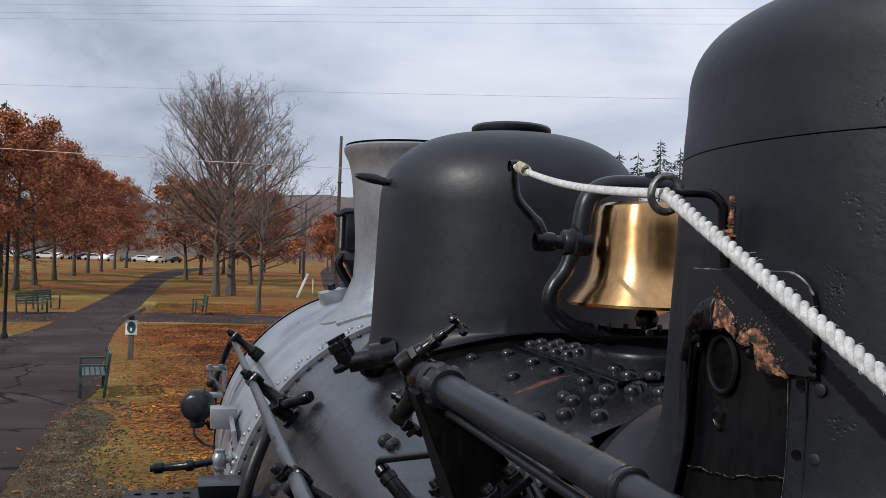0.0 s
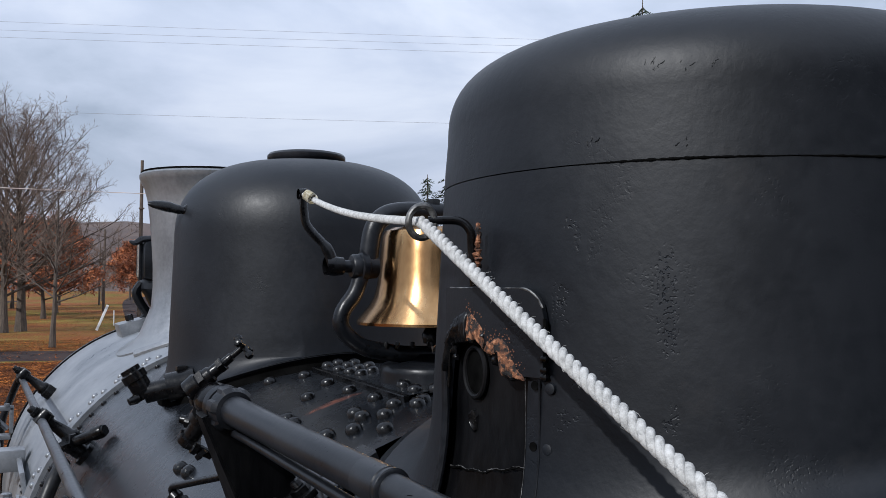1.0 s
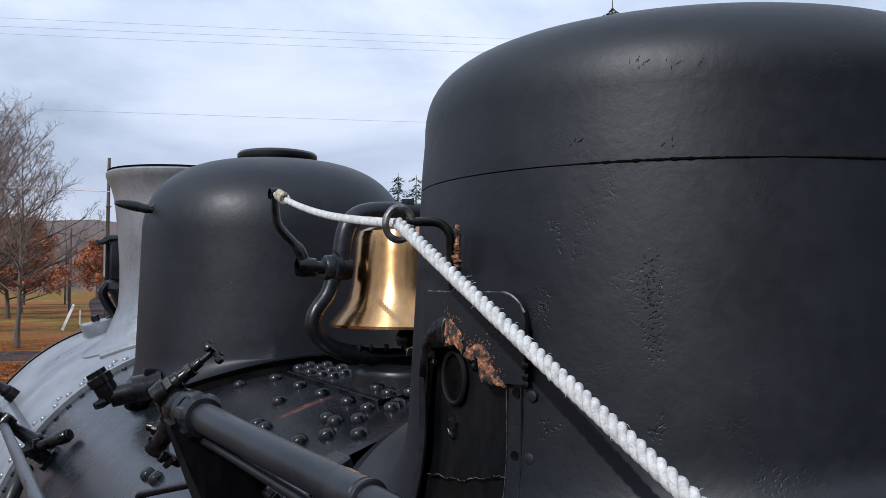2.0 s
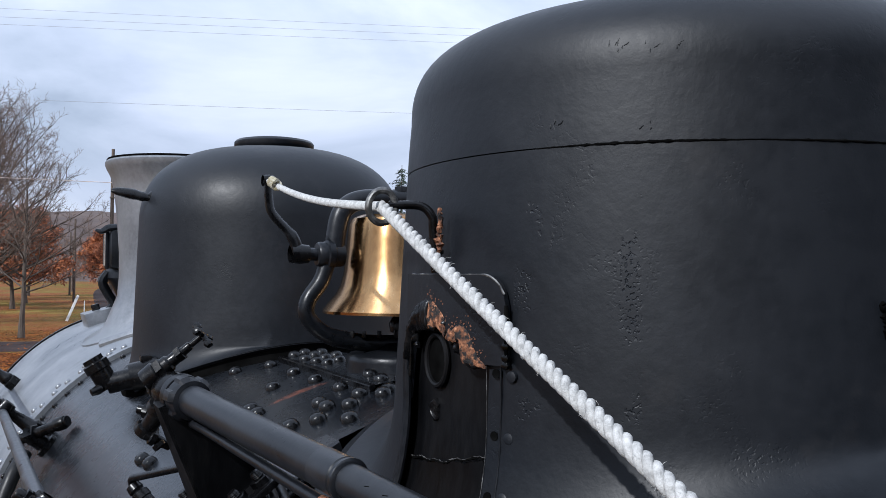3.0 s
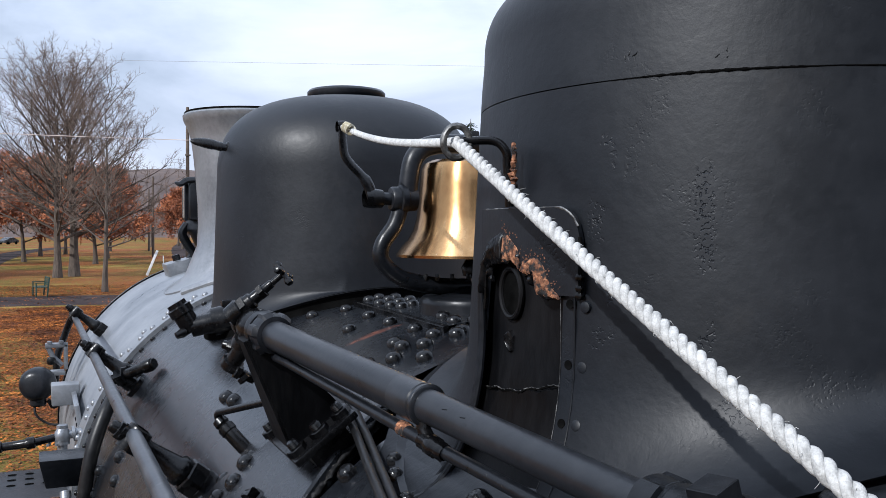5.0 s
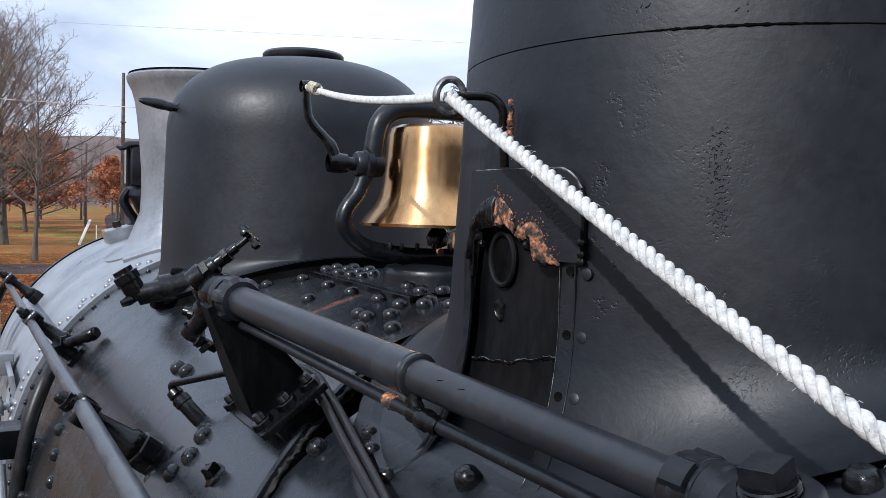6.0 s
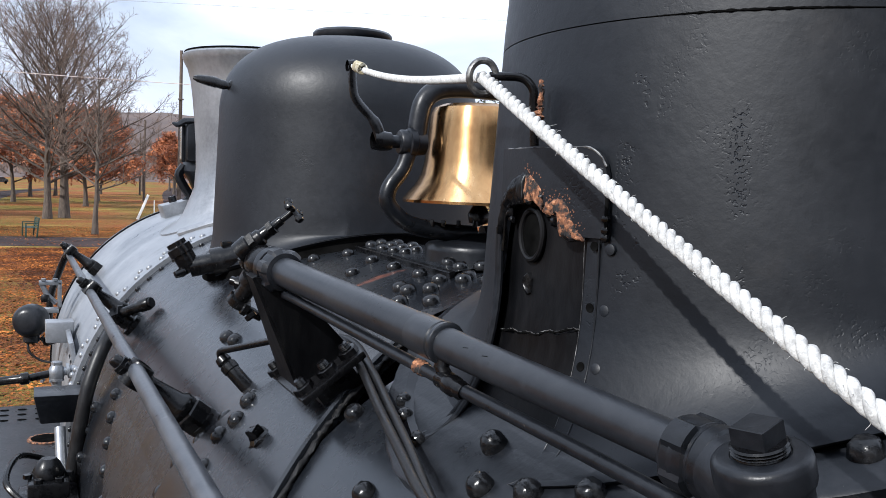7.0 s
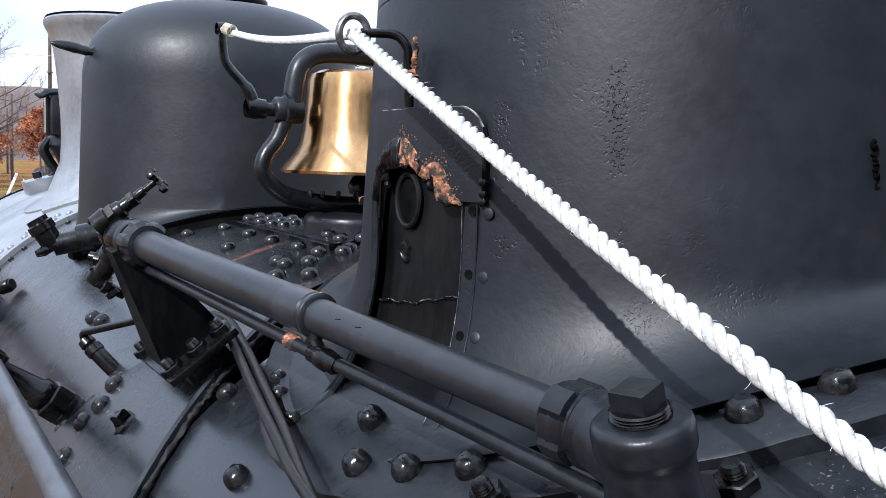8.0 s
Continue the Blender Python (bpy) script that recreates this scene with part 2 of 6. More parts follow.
def weather(m, fleck=(0.085, 0.083, 0.08), size=170.0, limit=0.70, rust=None, tint=None, spread=(0.46, 0.62)):
    """Small chips and grit over paint; rust: place, turn and size of one streak of rust."""
    t = m.node_tree
    b = t.nodes["Principled BSDF"]
    src = b.inputs["Base Color"].links[0].from_socket
    co = t.nodes.new("ShaderNodeTexCoord")
    chips = node(t, "ShaderNodeTexNoise", Scale=size, Detail=3.0, Roughness=0.55)
    where = node(t, "ShaderNodeTexNoise", Scale=7.0, Detail=3.0, Roughness=0.6)
    for n in (chips, where):
        t.links.new(co.outputs["Object"], n.inputs["Vector"])
    mul = t.nodes.new("ShaderNodeMath")
    mul.operation = "MULTIPLY"
    t.links.new(ramp(t, [(limit, 0.0), (limit + 0.04, 1.0)], chips.outputs["Fac"]), mul.inputs[0])
    t.links.new(ramp(t, [(spread[0], 0.0), (spread[1], 1.0)], where.outputs["Fac"]), mul.inputs[1])

    def over(fac, under, colour):
        n = t.nodes.new("ShaderNodeMix")
        n.data_type = "RGBA"
        t.links.new(fac, n.inputs[0])
        t.links.new(under, n.inputs[6])
        n.inputs[7].default_value = (*colour, 1)
        return n.outputs[2]

    col = over(mul.outputs[0], src, fleck)
    if tint:
        haze = node(t, "ShaderNodeTexNoise", Scale=2.6, Detail=6.0, Roughness=0.6, Distortion=0.4)
        t.links.new(co.outputs["Object"], haze.inputs["Vector"])
        col = over(ramp(t, [(0.52, 0.0), (0.70, 0.30)], haze.outputs["Fac"]), col, tint)
    if rust:
        mp = node(t, "ShaderNodeMapping", Location=rust[0], Rotation=rust[1], Scale=rust[2])
        mp.vector_type = "TEXTURE"
        t.links.new(co.outputs["Object"], mp.inputs["Vector"])
        ball = t.nodes.new("ShaderNodeTexGradient")
        ball.gradient_type = "SPHERICAL"
        t.links.new(mp.outputs["Vector"], ball.inputs["Vector"])
        fog = node(t, "ShaderNodeTexNoise", Scale=38.0, Detail=5.0, Roughness=0.65)
        t.links.new(co.outputs["Object"], fog.inputs["Vector"])
        m2 = t.nodes.new("ShaderNodeMath")
        m2.operation = "MULTIPLY"
        t.links.new(ramp(t, [(0.0, 0.0), (0.45, 0.9)], ball.outputs["Fac"]), m2.inputs[0])
        t.links.new(ramp(t, [(0.34, 0.0), (0.60, 1.0)], fog.outputs["Fac"]), m2.inputs[1])
        col = over(m2.outputs[0], col, (0.16, 0.055, 0.034))
    t.links.new(col, b.inputs["Base Color"])


weather(BARREL, rust=((-0.230, 1.827, 2.700), (0, 0, radians(6)), (0.080, 0.020, 0.07)), tint=(0.021, 0.0180, 0.0168))
weather(BARREL, (0.075, 0.073, 0.07), 240.0, 0.63, spread=(0.60, 0.70))
weather(BLACK)
weather(PIPE, (0.006, 0.006, 0.007), 60.0, 0.69)
weather(GREASY, (0.06, 0.058, 0.055), 210.0, 0.68)


def dome_paint():
    """Satin black casing paint with pitted columns where the plate rusted under the paint."""
    m = material("dome_paint", [(0.0030, 0.0040, 0.0060), (0.0050, 0.0063, 0.0088), (0.0084, 0.0100, 0.0132)], rough=0.47, spec=0.29, scale=4, bump=0.0, fine=55, rough_span=0.08, stain=(0.022, 0.0212, 0.0216), stain_at=(0.60, 0.85), stain_scale=5)
    t = m.node_tree
    b = t.nodes["Principled BSDF"]
    co = t.nodes.new("ShaderNodeTexCoord")
    pits = node(t, "ShaderNodeTexNoise", Scale=270.0, Detail=1.0, Roughness=0.4)
    where = node(t, "ShaderNodeTexNoise", Scale=11.0, Detail=2.0, Roughness=0.5)
    squeeze = node(t, "ShaderNodeMapping", Scale=(1, 1, 0.20), Location=(0.3, 0.2, 0.0))
    t.links.new(co.outputs["Object"], squeeze.inputs["Vector"])
    t.links.new(squeeze.outputs["Vector"], where.inputs["Vector"])
    t.links.new(co.outputs["Object"], pits.inputs["Vector"])
    hole = ramp(t, [(0.56, 0.0), (0.67, 1.0)], pits.outputs["Fac"])
    zone = ramp(t, [(0.62, 0.0), (0.72, 0.5)], where.outputs["Fac"])

    def calc(kind, a, c=None):
        n = t.nodes.new("ShaderNodeMath")
        n.operation = kind
        for i, q in enumerate((a, c)):
            if isinstance(q, (int, float)):
                n.inputs[i].default_value = q
            elif q is not None:
                t.links.new(q, n.inputs[i])
        return n.outputs[0]

    xyz = t.nodes.new("ShaderNodeSeparateXYZ")
    t.links.new(co.outputs["Object"], xyz.inputs[0])
    turn = calc("ARCTAN2", calc("SUBTRACT", xyz.outputs["Y"], 0.902), xyz.outputs["X"])
    wander = calc("MULTIPLY", calc("SUBTRACT", where.outputs["Fac"], 0.5), 0.10)
    for degree, wide in ((219.5 - 360, 0.034), (203.5 - 360, 0.052)):
        off = calc("ABSOLUTE", calc("ADD", calc("SUBTRACT", turn, radians(degree)), wander))
        zone = calc("MAXIMUM", zone, calc("MULTIPLY", calc("SUBTRACT", 1.0, calc("MINIMUM", calc("DIVIDE", off, wide), 1.0)), 1.5))
    patchy = node(t, "ShaderNodeTexNoise", Scale=15.0, Detail=3.0)
    t.links.new(co.outputs["Object"], patchy.inputs["Vector"])
    zone = calc("MULTIPLY", zone, ramp(t, [(0.48, 0.0), (0.60, 1.0)], patchy.outputs["Fac"]))
    zone = calc("MULTIPLY", zone, calc("LESS_THAN", calc("ADD", xyz.outputs["Z"], wander), 3.035))
    zone = calc("MULTIPLY", zone, calc("GREATER_THAN", calc("ADD", xyz.outputs["Z"], wander), 2.79))
    zone = calc("MAXIMUM", zone, ramp(t, [(0.57, 0.0), (0.74, 0.22)], patchy.outputs["Fac"]))
    mul = t.nodes.new("ShaderNodeMath")
    mul.operation = "MULTIPLY"
    t.links.new(hole, mul.inputs[0])
    t.links.new(zone, mul.inputs[1])
    brush = node(t, "ShaderNodeTexNoise", Scale=85.0, Detail=4.0, Roughness=0.6)
    t.links.new(co.outputs["Object"], brush.inputs["Vector"])
    dents = node(t, "ShaderNodeTexNoise", Scale=7.0, Detail=2.0, Roughness=0.5)
    t.links.new(co.outputs["Object"], dents.inputs["Vector"])
    b0 = node(t, "ShaderNodeBump", Strength=0.14, Distance=0.012)
    t.links.new(dents.outputs["Fac"], b0.inputs["Height"])
    b1 = node(t, "ShaderNodeBump", Strength=0.16, Distance=0.0025)
    t.links.new(b0.outputs[0], b1.inputs["Normal"])
    t.links.new(brush.outputs["Fac"], b1.inputs["Height"])
    b2 = node(t, "ShaderNodeBump", Strength=0.55, Distance=0.0018)
    b2.invert = True
    t.links.new(mul.outputs[0], b2.inputs["Height"])
    t.links.new(b1.outputs[0], b2.inputs["Normal"])
    t.links.new(b2.outputs[0], b.inputs["Normal"])
    return m


DOME = dome_paint()


def ground_paint():
    """Autumn lawn: dull green and straw-coloured grass under drifts of fallen leaves."""
    m = bpy.data.materials.new("autumn_lawn")
    m.use_nodes = True
    t = m.node_tree
    b = t.nodes["Principled BSDF"]
    b.inputs["Roughness"].default_value = 0.95
    b.inputs["Specular IOR Level"].default_value = 0.1
    co = t.nodes.new("ShaderNodeTexCoord")

    def noise_at(scale, detail=5.0, rough=0.6):
        n = node(t, "ShaderNodeTexNoise", Scale=scale, Detail=detail, Roughness=rough)
        t.links.new(co.outputs["Object"], n.inputs["Vector"])
        return n.outputs["Fac"]

    def blend(fac, a, c):
        n = t.nodes.new("ShaderNodeMix")
        n.data_type = "RGBA"
        t.links.new(fac, n.inputs[0])
        t.links.new(a, n.inputs[6])
        t.links.new(c, n.inputs[7])
        return n.outputs[2]

    grass = ramp(t, [(0.30, (0.046, 0.046, 0.010)), (0.5, (0.155, 0.116, 0.026)), (0.68, (0.33, 0.235, 0.070))], noise_at(0.18, 8.0, 0.7))
    blades = ramp(t, [(0.35, 0.62), (0.65, 1.0)], noise_at(22.0, 3.0))
    leaf = ramp(t, [(0.34, (0.065, 0.021, 0.009)), (0.5, (0.17, 0.060, 0.020)), (0.66, (0.28, 0.115, 0.042))], noise_at(9.0, 3.0, 0.7))
    drift = node(t, "ShaderNodeMath")
    drift.operation = "MULTIPLY_ADD"
    t.links.new(noise_at(0.055, 4.0, 0.55), drift.inputs[0])
    drift.inputs[1].default_value = 0.62
    sub = node(t, "ShaderNodeMath")
    sub.operation = "MULTIPLY"
    t.links.new(noise_at(5.0, 4.0, 0.7), sub.inputs[0])
    sub.inputs[1].default_value = 0.40
    t.links.new(sub.outputs[0], drift.inputs[2])
    lit = ramp(t, [(0.47, 0.0), (0.54, 1.0)], drift.outputs[0])
    mulc = t.nodes.new("ShaderNodeMix")
    mulc.data_type, mulc.blend_type = "RGBA", "MULTIPLY"
    mulc.inputs[0].default_value = 1.0
    t.links.new(grass, mulc.inputs[6])
    t.links.new(blades, mulc.inputs[7])
    t.links.new(blend(lit, mulc.outputs[2], leaf), b.inputs["Base Color"])
    bp = node(t, "ShaderNodeBump", Strength=0.8, Distance=0.05)
    t.links.new(noise_at(16.0, 4.0, 0.7), bp.inputs["Height"])
    t.links.new(bp.outputs[0], b.inputs["Normal"])
    return m


LAWN = ground_paint()


# ---- mesh helpers ----
def link_mesh(name, bm, mat, smooth=True, angle=40.0):
    me = bpy.data.meshes.new(name)
    bmesh.ops.recalc_face_normals(bm, faces=bm.faces)
    for f in bm.faces:
        f.smooth = smooth
    if smooth:
        lim = radians(angle)
        for e in bm.edges:
            if len(e.link_faces) == 2 and e.calc_face_angle(0) > lim:
                e.smooth = False
    bm.to_mesh(me)
    bm.free()
    me.materials.append(mat)
    return me


def part(name, bm, mat, parent, label="", smooth=True, angle=40.0):
    ob = new(name, link_mesh(name, bm, mat, smooth, angle))
    ob.parent = parent
    return tagged(ob, label)


def thing(name, label, category, at=(0, 0, 0), group="", kind=""):
    ob = new(name)
    ob.location = at
    ob.empty_display_size = 0.1
    return tagged(ob, label, category, group, kind)


def basis(direction, at=(0, 0, 0)):
    """A matrix whose z looks along direction."""
    return Matrix.Translation(at) @ Vector(direction).to_track_quat("Z", "Y").to_matrix().to_4x4()


def lathe(profile, n=48, m=None, bm=None, closed=False):
    """Turns (r, z) pairs round z."""
    bm = bm or bmesh.new()
    m = m or Matrix()
    rings = []
    for r, z in profile:
        if r < 1e-6:
            rings.append([bm.verts.new(m @ Vector((0, 0, z)))])
        else:
            rings.append([bm.verts.new(m @ Vector((r * math.cos(2 * math.pi * i / n), r * math.sin(2 * math.pi * i / n), z))) for i in range(n)])
    pairs = list(zip(rings, rings[1:])) + ([(rings[-1], rings[0])] if closed else [])
    for a, b in pairs:
        for i in range(n):
            j = (i + 1) % n
            if len(a) == 1 and len(b) == 1:
                continue
            if len(a) == 1:
                bm.faces.new((a[0], b[i], b[j]))
            elif len(b) == 1:
                bm.faces.new((a[i], a[j], b[0]))
            else:
                bm.faces.new((a[i], a[j], b[j], b[i]))
    return bm


def spline(points, steps=6):
    """Catmull-Rom through the points."""
    p = [Vector(q) for q in points]
    p = [p[0] * 2 - p[1]] + p + [p[-1] * 2 - p[-2]]
    out = []
    for i in range(1, len(p) - 2):
        for s in range(steps):
            u = s / steps
            out.append(0.5 * (2 * p[i] + (p[i + 1] - p[i - 1]) * u + (2 * p[i - 1] - 5 * p[i] + 4 * p[i + 1] - p[i + 2]) * u * u + (3 * p[i] - p[i - 1] - 3 * p[i + 1] + p[i + 2]) * u ** 3))
    out.append(p[-2])
    return out


def tube(points, radius, n=12, bm=None, caps=True, squash=1.0, loop=False):
    """A round bar along the points; radius is one number or one for each point."""
    bm = bm or bmesh.new()
    p = [Vector(q) for q in points]
    rad = radius if isinstance(radius, (list, tuple)) else [radius] * len(p)
    up = None
    rings = []
    for i, q in enumerate(p):
        if loop:
            d = p[(i + 1) % len(p)] - p[i - 1]
        else:
            d = p[min(i + 1, len(p) - 1)] - p[max(i - 1, 0)]
        d.normalize()
        if up is None:
            up = d.orthogonal().normalized()
        up = (up - d * up.dot(d)).normalized()
        side = d.cross(up)
        rings.append([bm.verts.new(q + (up * math.cos(a) + side * math.sin(a) * squash) * rad[i]) for a in (2 * math.pi * k / n for k in range(n))])
    pairs = list(zip(rings, rings[1:])) + ([(rings[-1], rings[0])] if loop else [])
    for a, b in pairs:
        for k in range(n):
            bm.faces.new((a[k], a[(k + 1) % n], b[(k + 1) % n], b[k]))
    if caps and not loop:
        bm.faces.new(rings[0][::-1])
        bm.faces.new(rings[-1])
    return bm


def block(size, m=None, bevel=0.004, bm=None, taper=(1, 1)):
    """A box with softened edges, centred; taper shrinks its top."""
    own = bmesh.new()
    bmesh.ops.create_cube(own, size=1)
    for v in own.verts:
        k = taper if v.co.z > 0 else (1, 1)
        v.co = Vector((v.co.x * size[0] * k[0], v.co.y * size[1] * k[1], v.co.z * size[2]))
    if bevel:
        bmesh.ops.bevel(own, geom=own.edges[:], offset=bevel, segments=2, affect="EDGES", profile=0.6)
    own.transform(m or Matrix())
    if bm is None:
        return own
    me = bpy.data.meshes.new("joined")
    own.to_mesh(me)
    own.free()
    bm.from_mesh(me)
    bpy.data.meshes.remove(me)
    return bm


def prism(r, h, sides, m=None, bm=None, bevel=0.1, turn=0.0):
    """A nut or plug head: a prism with a chamfered top, standing on z = 0."""
    bm = bm or bmesh.new()
    m = m or Matrix()
    rows = [(r, 0), (r, h * (1 - bevel)), (r * (1 - bevel), h), (0, h)]
    t = Matrix.Rotation(turn, 4, "Z")
    return lathe(rows, sides, m @ t, bm)


def slab(outline, thick, m=None, bm=None, bevel=0.0):
    """A flat plate cut to an outline in x, y, thick along z."""
    own = bmesh.new()
    lo = [own.verts.new((x, y, 0)) for x, y in outline]
    hi = [own.verts.new((x, y, thick)) for x, y in outline]
    own.faces.new(lo[::-1])
    own.faces.new(hi)
    k = len(lo)
    for i in range(k):
        own.faces.new((lo[i], lo[(i + 1) % k], hi[(i + 1) % k], hi[i]))
    if bevel:
        bmesh.ops.bevel(own, geom=own.edges[:], offset=bevel, segments=1, affect="EDGES")
    own.transform(m or Matrix())
    if bm is None:
        return own
    me = bpy.data.meshes.new("joined")
    own.to_mesh(me)
    own.free()
    bm.from_mesh(me)
    bpy.data.meshes.remove(me)
    return bm


# ---- ground ----
def sheet(name, corners, z, mat, label, category, cuts=1):
    bm = bmesh.new()
    bm.faces.new([bm.verts.new((x, y, z)) for x, y in corners])
    ob = new(name, link_mesh(name, bm, mat, False))
    return tagged(ob, label, category, kind="structure")


sheet("ground", [(-900, -900), (900, -900), (900, 1800), (-900, 1800)], 0.0, LAWN, "autumn lawn with dull grass and drifts of fallen leaves", "ground")


def ribbon(name, line, width, z, mat, label, category):
    """A paved way along a smooth line, with worn uneven edges and a small thickness."""
    rng = random.Random(len(line))
    pts = spline([(q[0], q[1], 0) for q in line], 24)
    wide = spline([(q[2] if len(q) > 2 else width, 0, 0) for q in line], 24)
    bm = bmesh.new()
    rows = []
    for i, p in enumerate(pts):
        d = (pts[min(i + 1, len(pts) - 1)] - pts[max(i - 1, 0)]).normalized()
        s = Vector((-d.y, d.x, 0))
        w = wide[i].x / 2
        e1, e2 = w + rng.uniform(-0.03, 0.03), w + rng.uniform(-0.03, 0.03)
        rows.append([bm.verts.new(p + s * e1 + Vector((0, 0, -0.02))), bm.verts.new(p + s * e1 * 0.99 + Vector((0, 0, z))),
                     bm.verts.new(p + Vector((0, 0, z + 0.02))), bm.verts.new(p - s * e2 * 0.99 + Vector((0, 0, z))), bm.verts.new(p - s * e2 + Vector((0, 0, -0.02)))])
    for a, b in zip(rows, rows[1:]):
        for k in range(4):
            bm.faces.new((a[k], a[k + 1], b[k + 1], b[k]))
    ob = new(name, link_mesh(name, bm, mat))
    return tagged(ob, label, category, kind="structure")

# ---- locomotive ----
ZC, RB = 1.935, 0.80
loco = thing("steam_locomotive", "black steam locomotive with silver smokebox standing on the grass", "locomotive", (0, 2.2, 0))


def own(name, bm, mat, parent=None, label="", smooth=True, angle=40.0):
    """A part built in the world's own places, under the locomotive or one of its parts."""
    ob = part(name, bm, mat, parent or loco, label, smooth, angle)
    ob.matrix_parent_inverse = (parent or loco).matrix_world.inverted()
    return ob


bpy.context.view_layer.update()
loco_inv = Matrix.Translation((0, -2.2, 0))


def piece(name, mesh, m, parent, label=""):
    """A repeat of a mesh at the pose m, under a part."""
    ob = new(name, mesh)
    ob.parent = parent
    ob.matrix_parent_inverse = loco_inv if parent is loco else Matrix()
    ob.matrix_basis = m
    return tagged(ob, label)


def around(phi, y, r=RB):
    return Vector((r * math.sin(phi), y, ZC + r * math.cos(phi)))


def out(phi):
    return Vector((math.sin(phi), 0, math.cos(phi)))


def skin(x, y, r=RB):
    """The place on the boiler over x, and the way out of it."""
    phi = math.asin(x / r)
    return around(phi, y, r), out(phi)


def shell(rows, n=128):
    return lathe([(r, y) for y, r in rows], n, Matrix.Translation((0, 0, ZC)) @ Matrix.Rotation(-math.pi / 2, 4, "X"))


def frame_on(normal, xdir, at):
    """A pose whose z is the normal and whose x lies as near xdir as may be."""
    z = Vector(normal).normalized()
    y = z.cross(Vector(xdir)).normalized()
    x = y.cross(z)
    m = Matrix((x, y, z)).transposed().to_4x4()
    return Matrix.Translation(at) @ m


def at_skin(x, y, r=RB, sink=0.0):
    p, d = skin(x, y, r)
    return basis(d, p - d * sink)


firebox = own("firebox_shell", shell([(-0.9, 0.0), (-0.9, RB), (1.22, RB)]), BARREL, None, "black firebox plates with large worn bolts")
def band_edges(phi):
    """Front and rear edge of the wedge-shaped wrapper band at an angle on the left side."""
    p = abs(math.degrees(phi))
    mid = 1.372 + 0.0005 * (p - 25)
    half = 0.033 + 0.0070 * max(0.0, p - 25)
    return mid - min(half, 0.36), mid + min(half, 0.26)


bb = bmesh.new()
rows = []
for k in range(57):
    phi = radians(-24 - k * 1.5)
    y0, y1 = band_edges(phi)
    rows.append([bb.verts.new(around(phi, y, RB + up)) for y, up in ((y0, -0.01), (y0, 0.015), (y0 + 0.004, 0.019), (y1 - 0.004, 0.019), (y1, 0.015), (y1, -0.01))])
for a, b in zip(rows, rows[1:]):
    for k in range(5):
        bb.faces.new((a[k], a[k + 1], b[k + 1], b[k]))
bb.faces.new(rows[0])
band = own("wrapper_band", bb, BARREL, None, "raised riveted band round the boiler")
barrel = own("boiler_barrel", shell([(1.40, RB - 0.001), (2.6, RB - 0.001), (3.45, RB - 0.001)]), BARREL, None, "dark grey boiler barrel with streaked satin paint")
smokebox = own("smokebox", shell([(3.43, RB - 0.01), (3.43, RB + 0.015), (3.435, RB + 0.017), (4.97, RB + 0.017), (4.985, RB + 0.028), (5.03, RB + 0.028), (5.04, RB + 0.020), (5.04, 0.0)]), SILVER, None, "silver graphite smokebox with a riveted rear ring")

own("front_hoop", shell([(5.005, RB + 0.017), (5.005, RB + 0.036), (5.045, RB + 0.036), (5.045, RB - 0.03)]), GREASY, smokebox, "black hoop round the smokebox front")
RIVET = link_mesh("rivet", lathe([(0.0175, -0.004), (0.0172, 0.003), (0.0150, 0.0095), (0.0095, 0.0140), (0.0, 0.0156)], 14), BOLT_PAINT)
SMALL = link_mesh("small_rivet", lathe([(0.011, -0.003), (0.0105, 0.003), (0.007, 0.0075), (0.0, 0.009)], 10), GREASY)
SILVER_RIVET = link_mesh("silver_rivet", lathe([(0.0125, -0.003), (0.012, 0.004), (0.008, 0.009), (0.0, 0.011)], 10), SILVER)
STAYS = []
for seed in range(5):
    rng = random.Random(seed)
    bm = lathe([(0.0185, -0.006), (0.0182, 0.0010), (0.0174, 0.0062), (0.0156, 0.0112), (0.0122, 0.0154), (0.0078, 0.0178), (0.0040, 0.0186), (0.0, 0.0188)], 18)
    for v in bm.verts:
        r = math.hypot(v.co.x, v.co.y)
        v.co.x += rng.gauss(0, 0.0004) * (r > 0.006)
        v.co.y += rng.gauss(0, 0.0004) * (r > 0.006)
        v.co.z += rng.gauss(0, 0.0005)
    STAYS.append(link_mesh("stay_bolt", bm, BOLT_PAINT, True, 60))

# rivet rows of the smokebox ring and of the barrel's end
for i in range(40):
    phi = radians(-92 + i * 4.0)
    piece("rivet", SILVER_RIVET, basis(out(phi), around(phi, 3.475, RB + 0.017)), smokebox)
    if i % 2 == 0:
        piece("rivet", SILVER_RIVET, basis(out(phi + 0.03), around(phi + 0.03, 3.535, RB + 0.017)), smokebox)
    piece("rivet", SMALL, basis(out(phi + 0.035), around(phi + 0.035, 3.385, RB)), barrel)
# rivets along the band
for i in range(14):
    phi = radians(-31 - i * 4.4)
    piece("rivet", RIVET, basis(out(phi), around(phi, band_edges(phi)[1] + 0.026, RB)), barrel)
for x, y in ((-0.565, 1.532), (-0.590, 1.508), (-0.615, 1.526), (-0.648, 1.489)):
    piece("rivet", RIVET, at_skin(x, y, RB, -0.017), band)
# a pair on the barrel
for x, y in ((-0.520, 2.026), (-0.516, 1.960)):
    piece("rivet", RIVET, at_skin(x, y), barrel)


def lap_line(y):
    return -0.150 + 0.0368 * (y - 1.625)


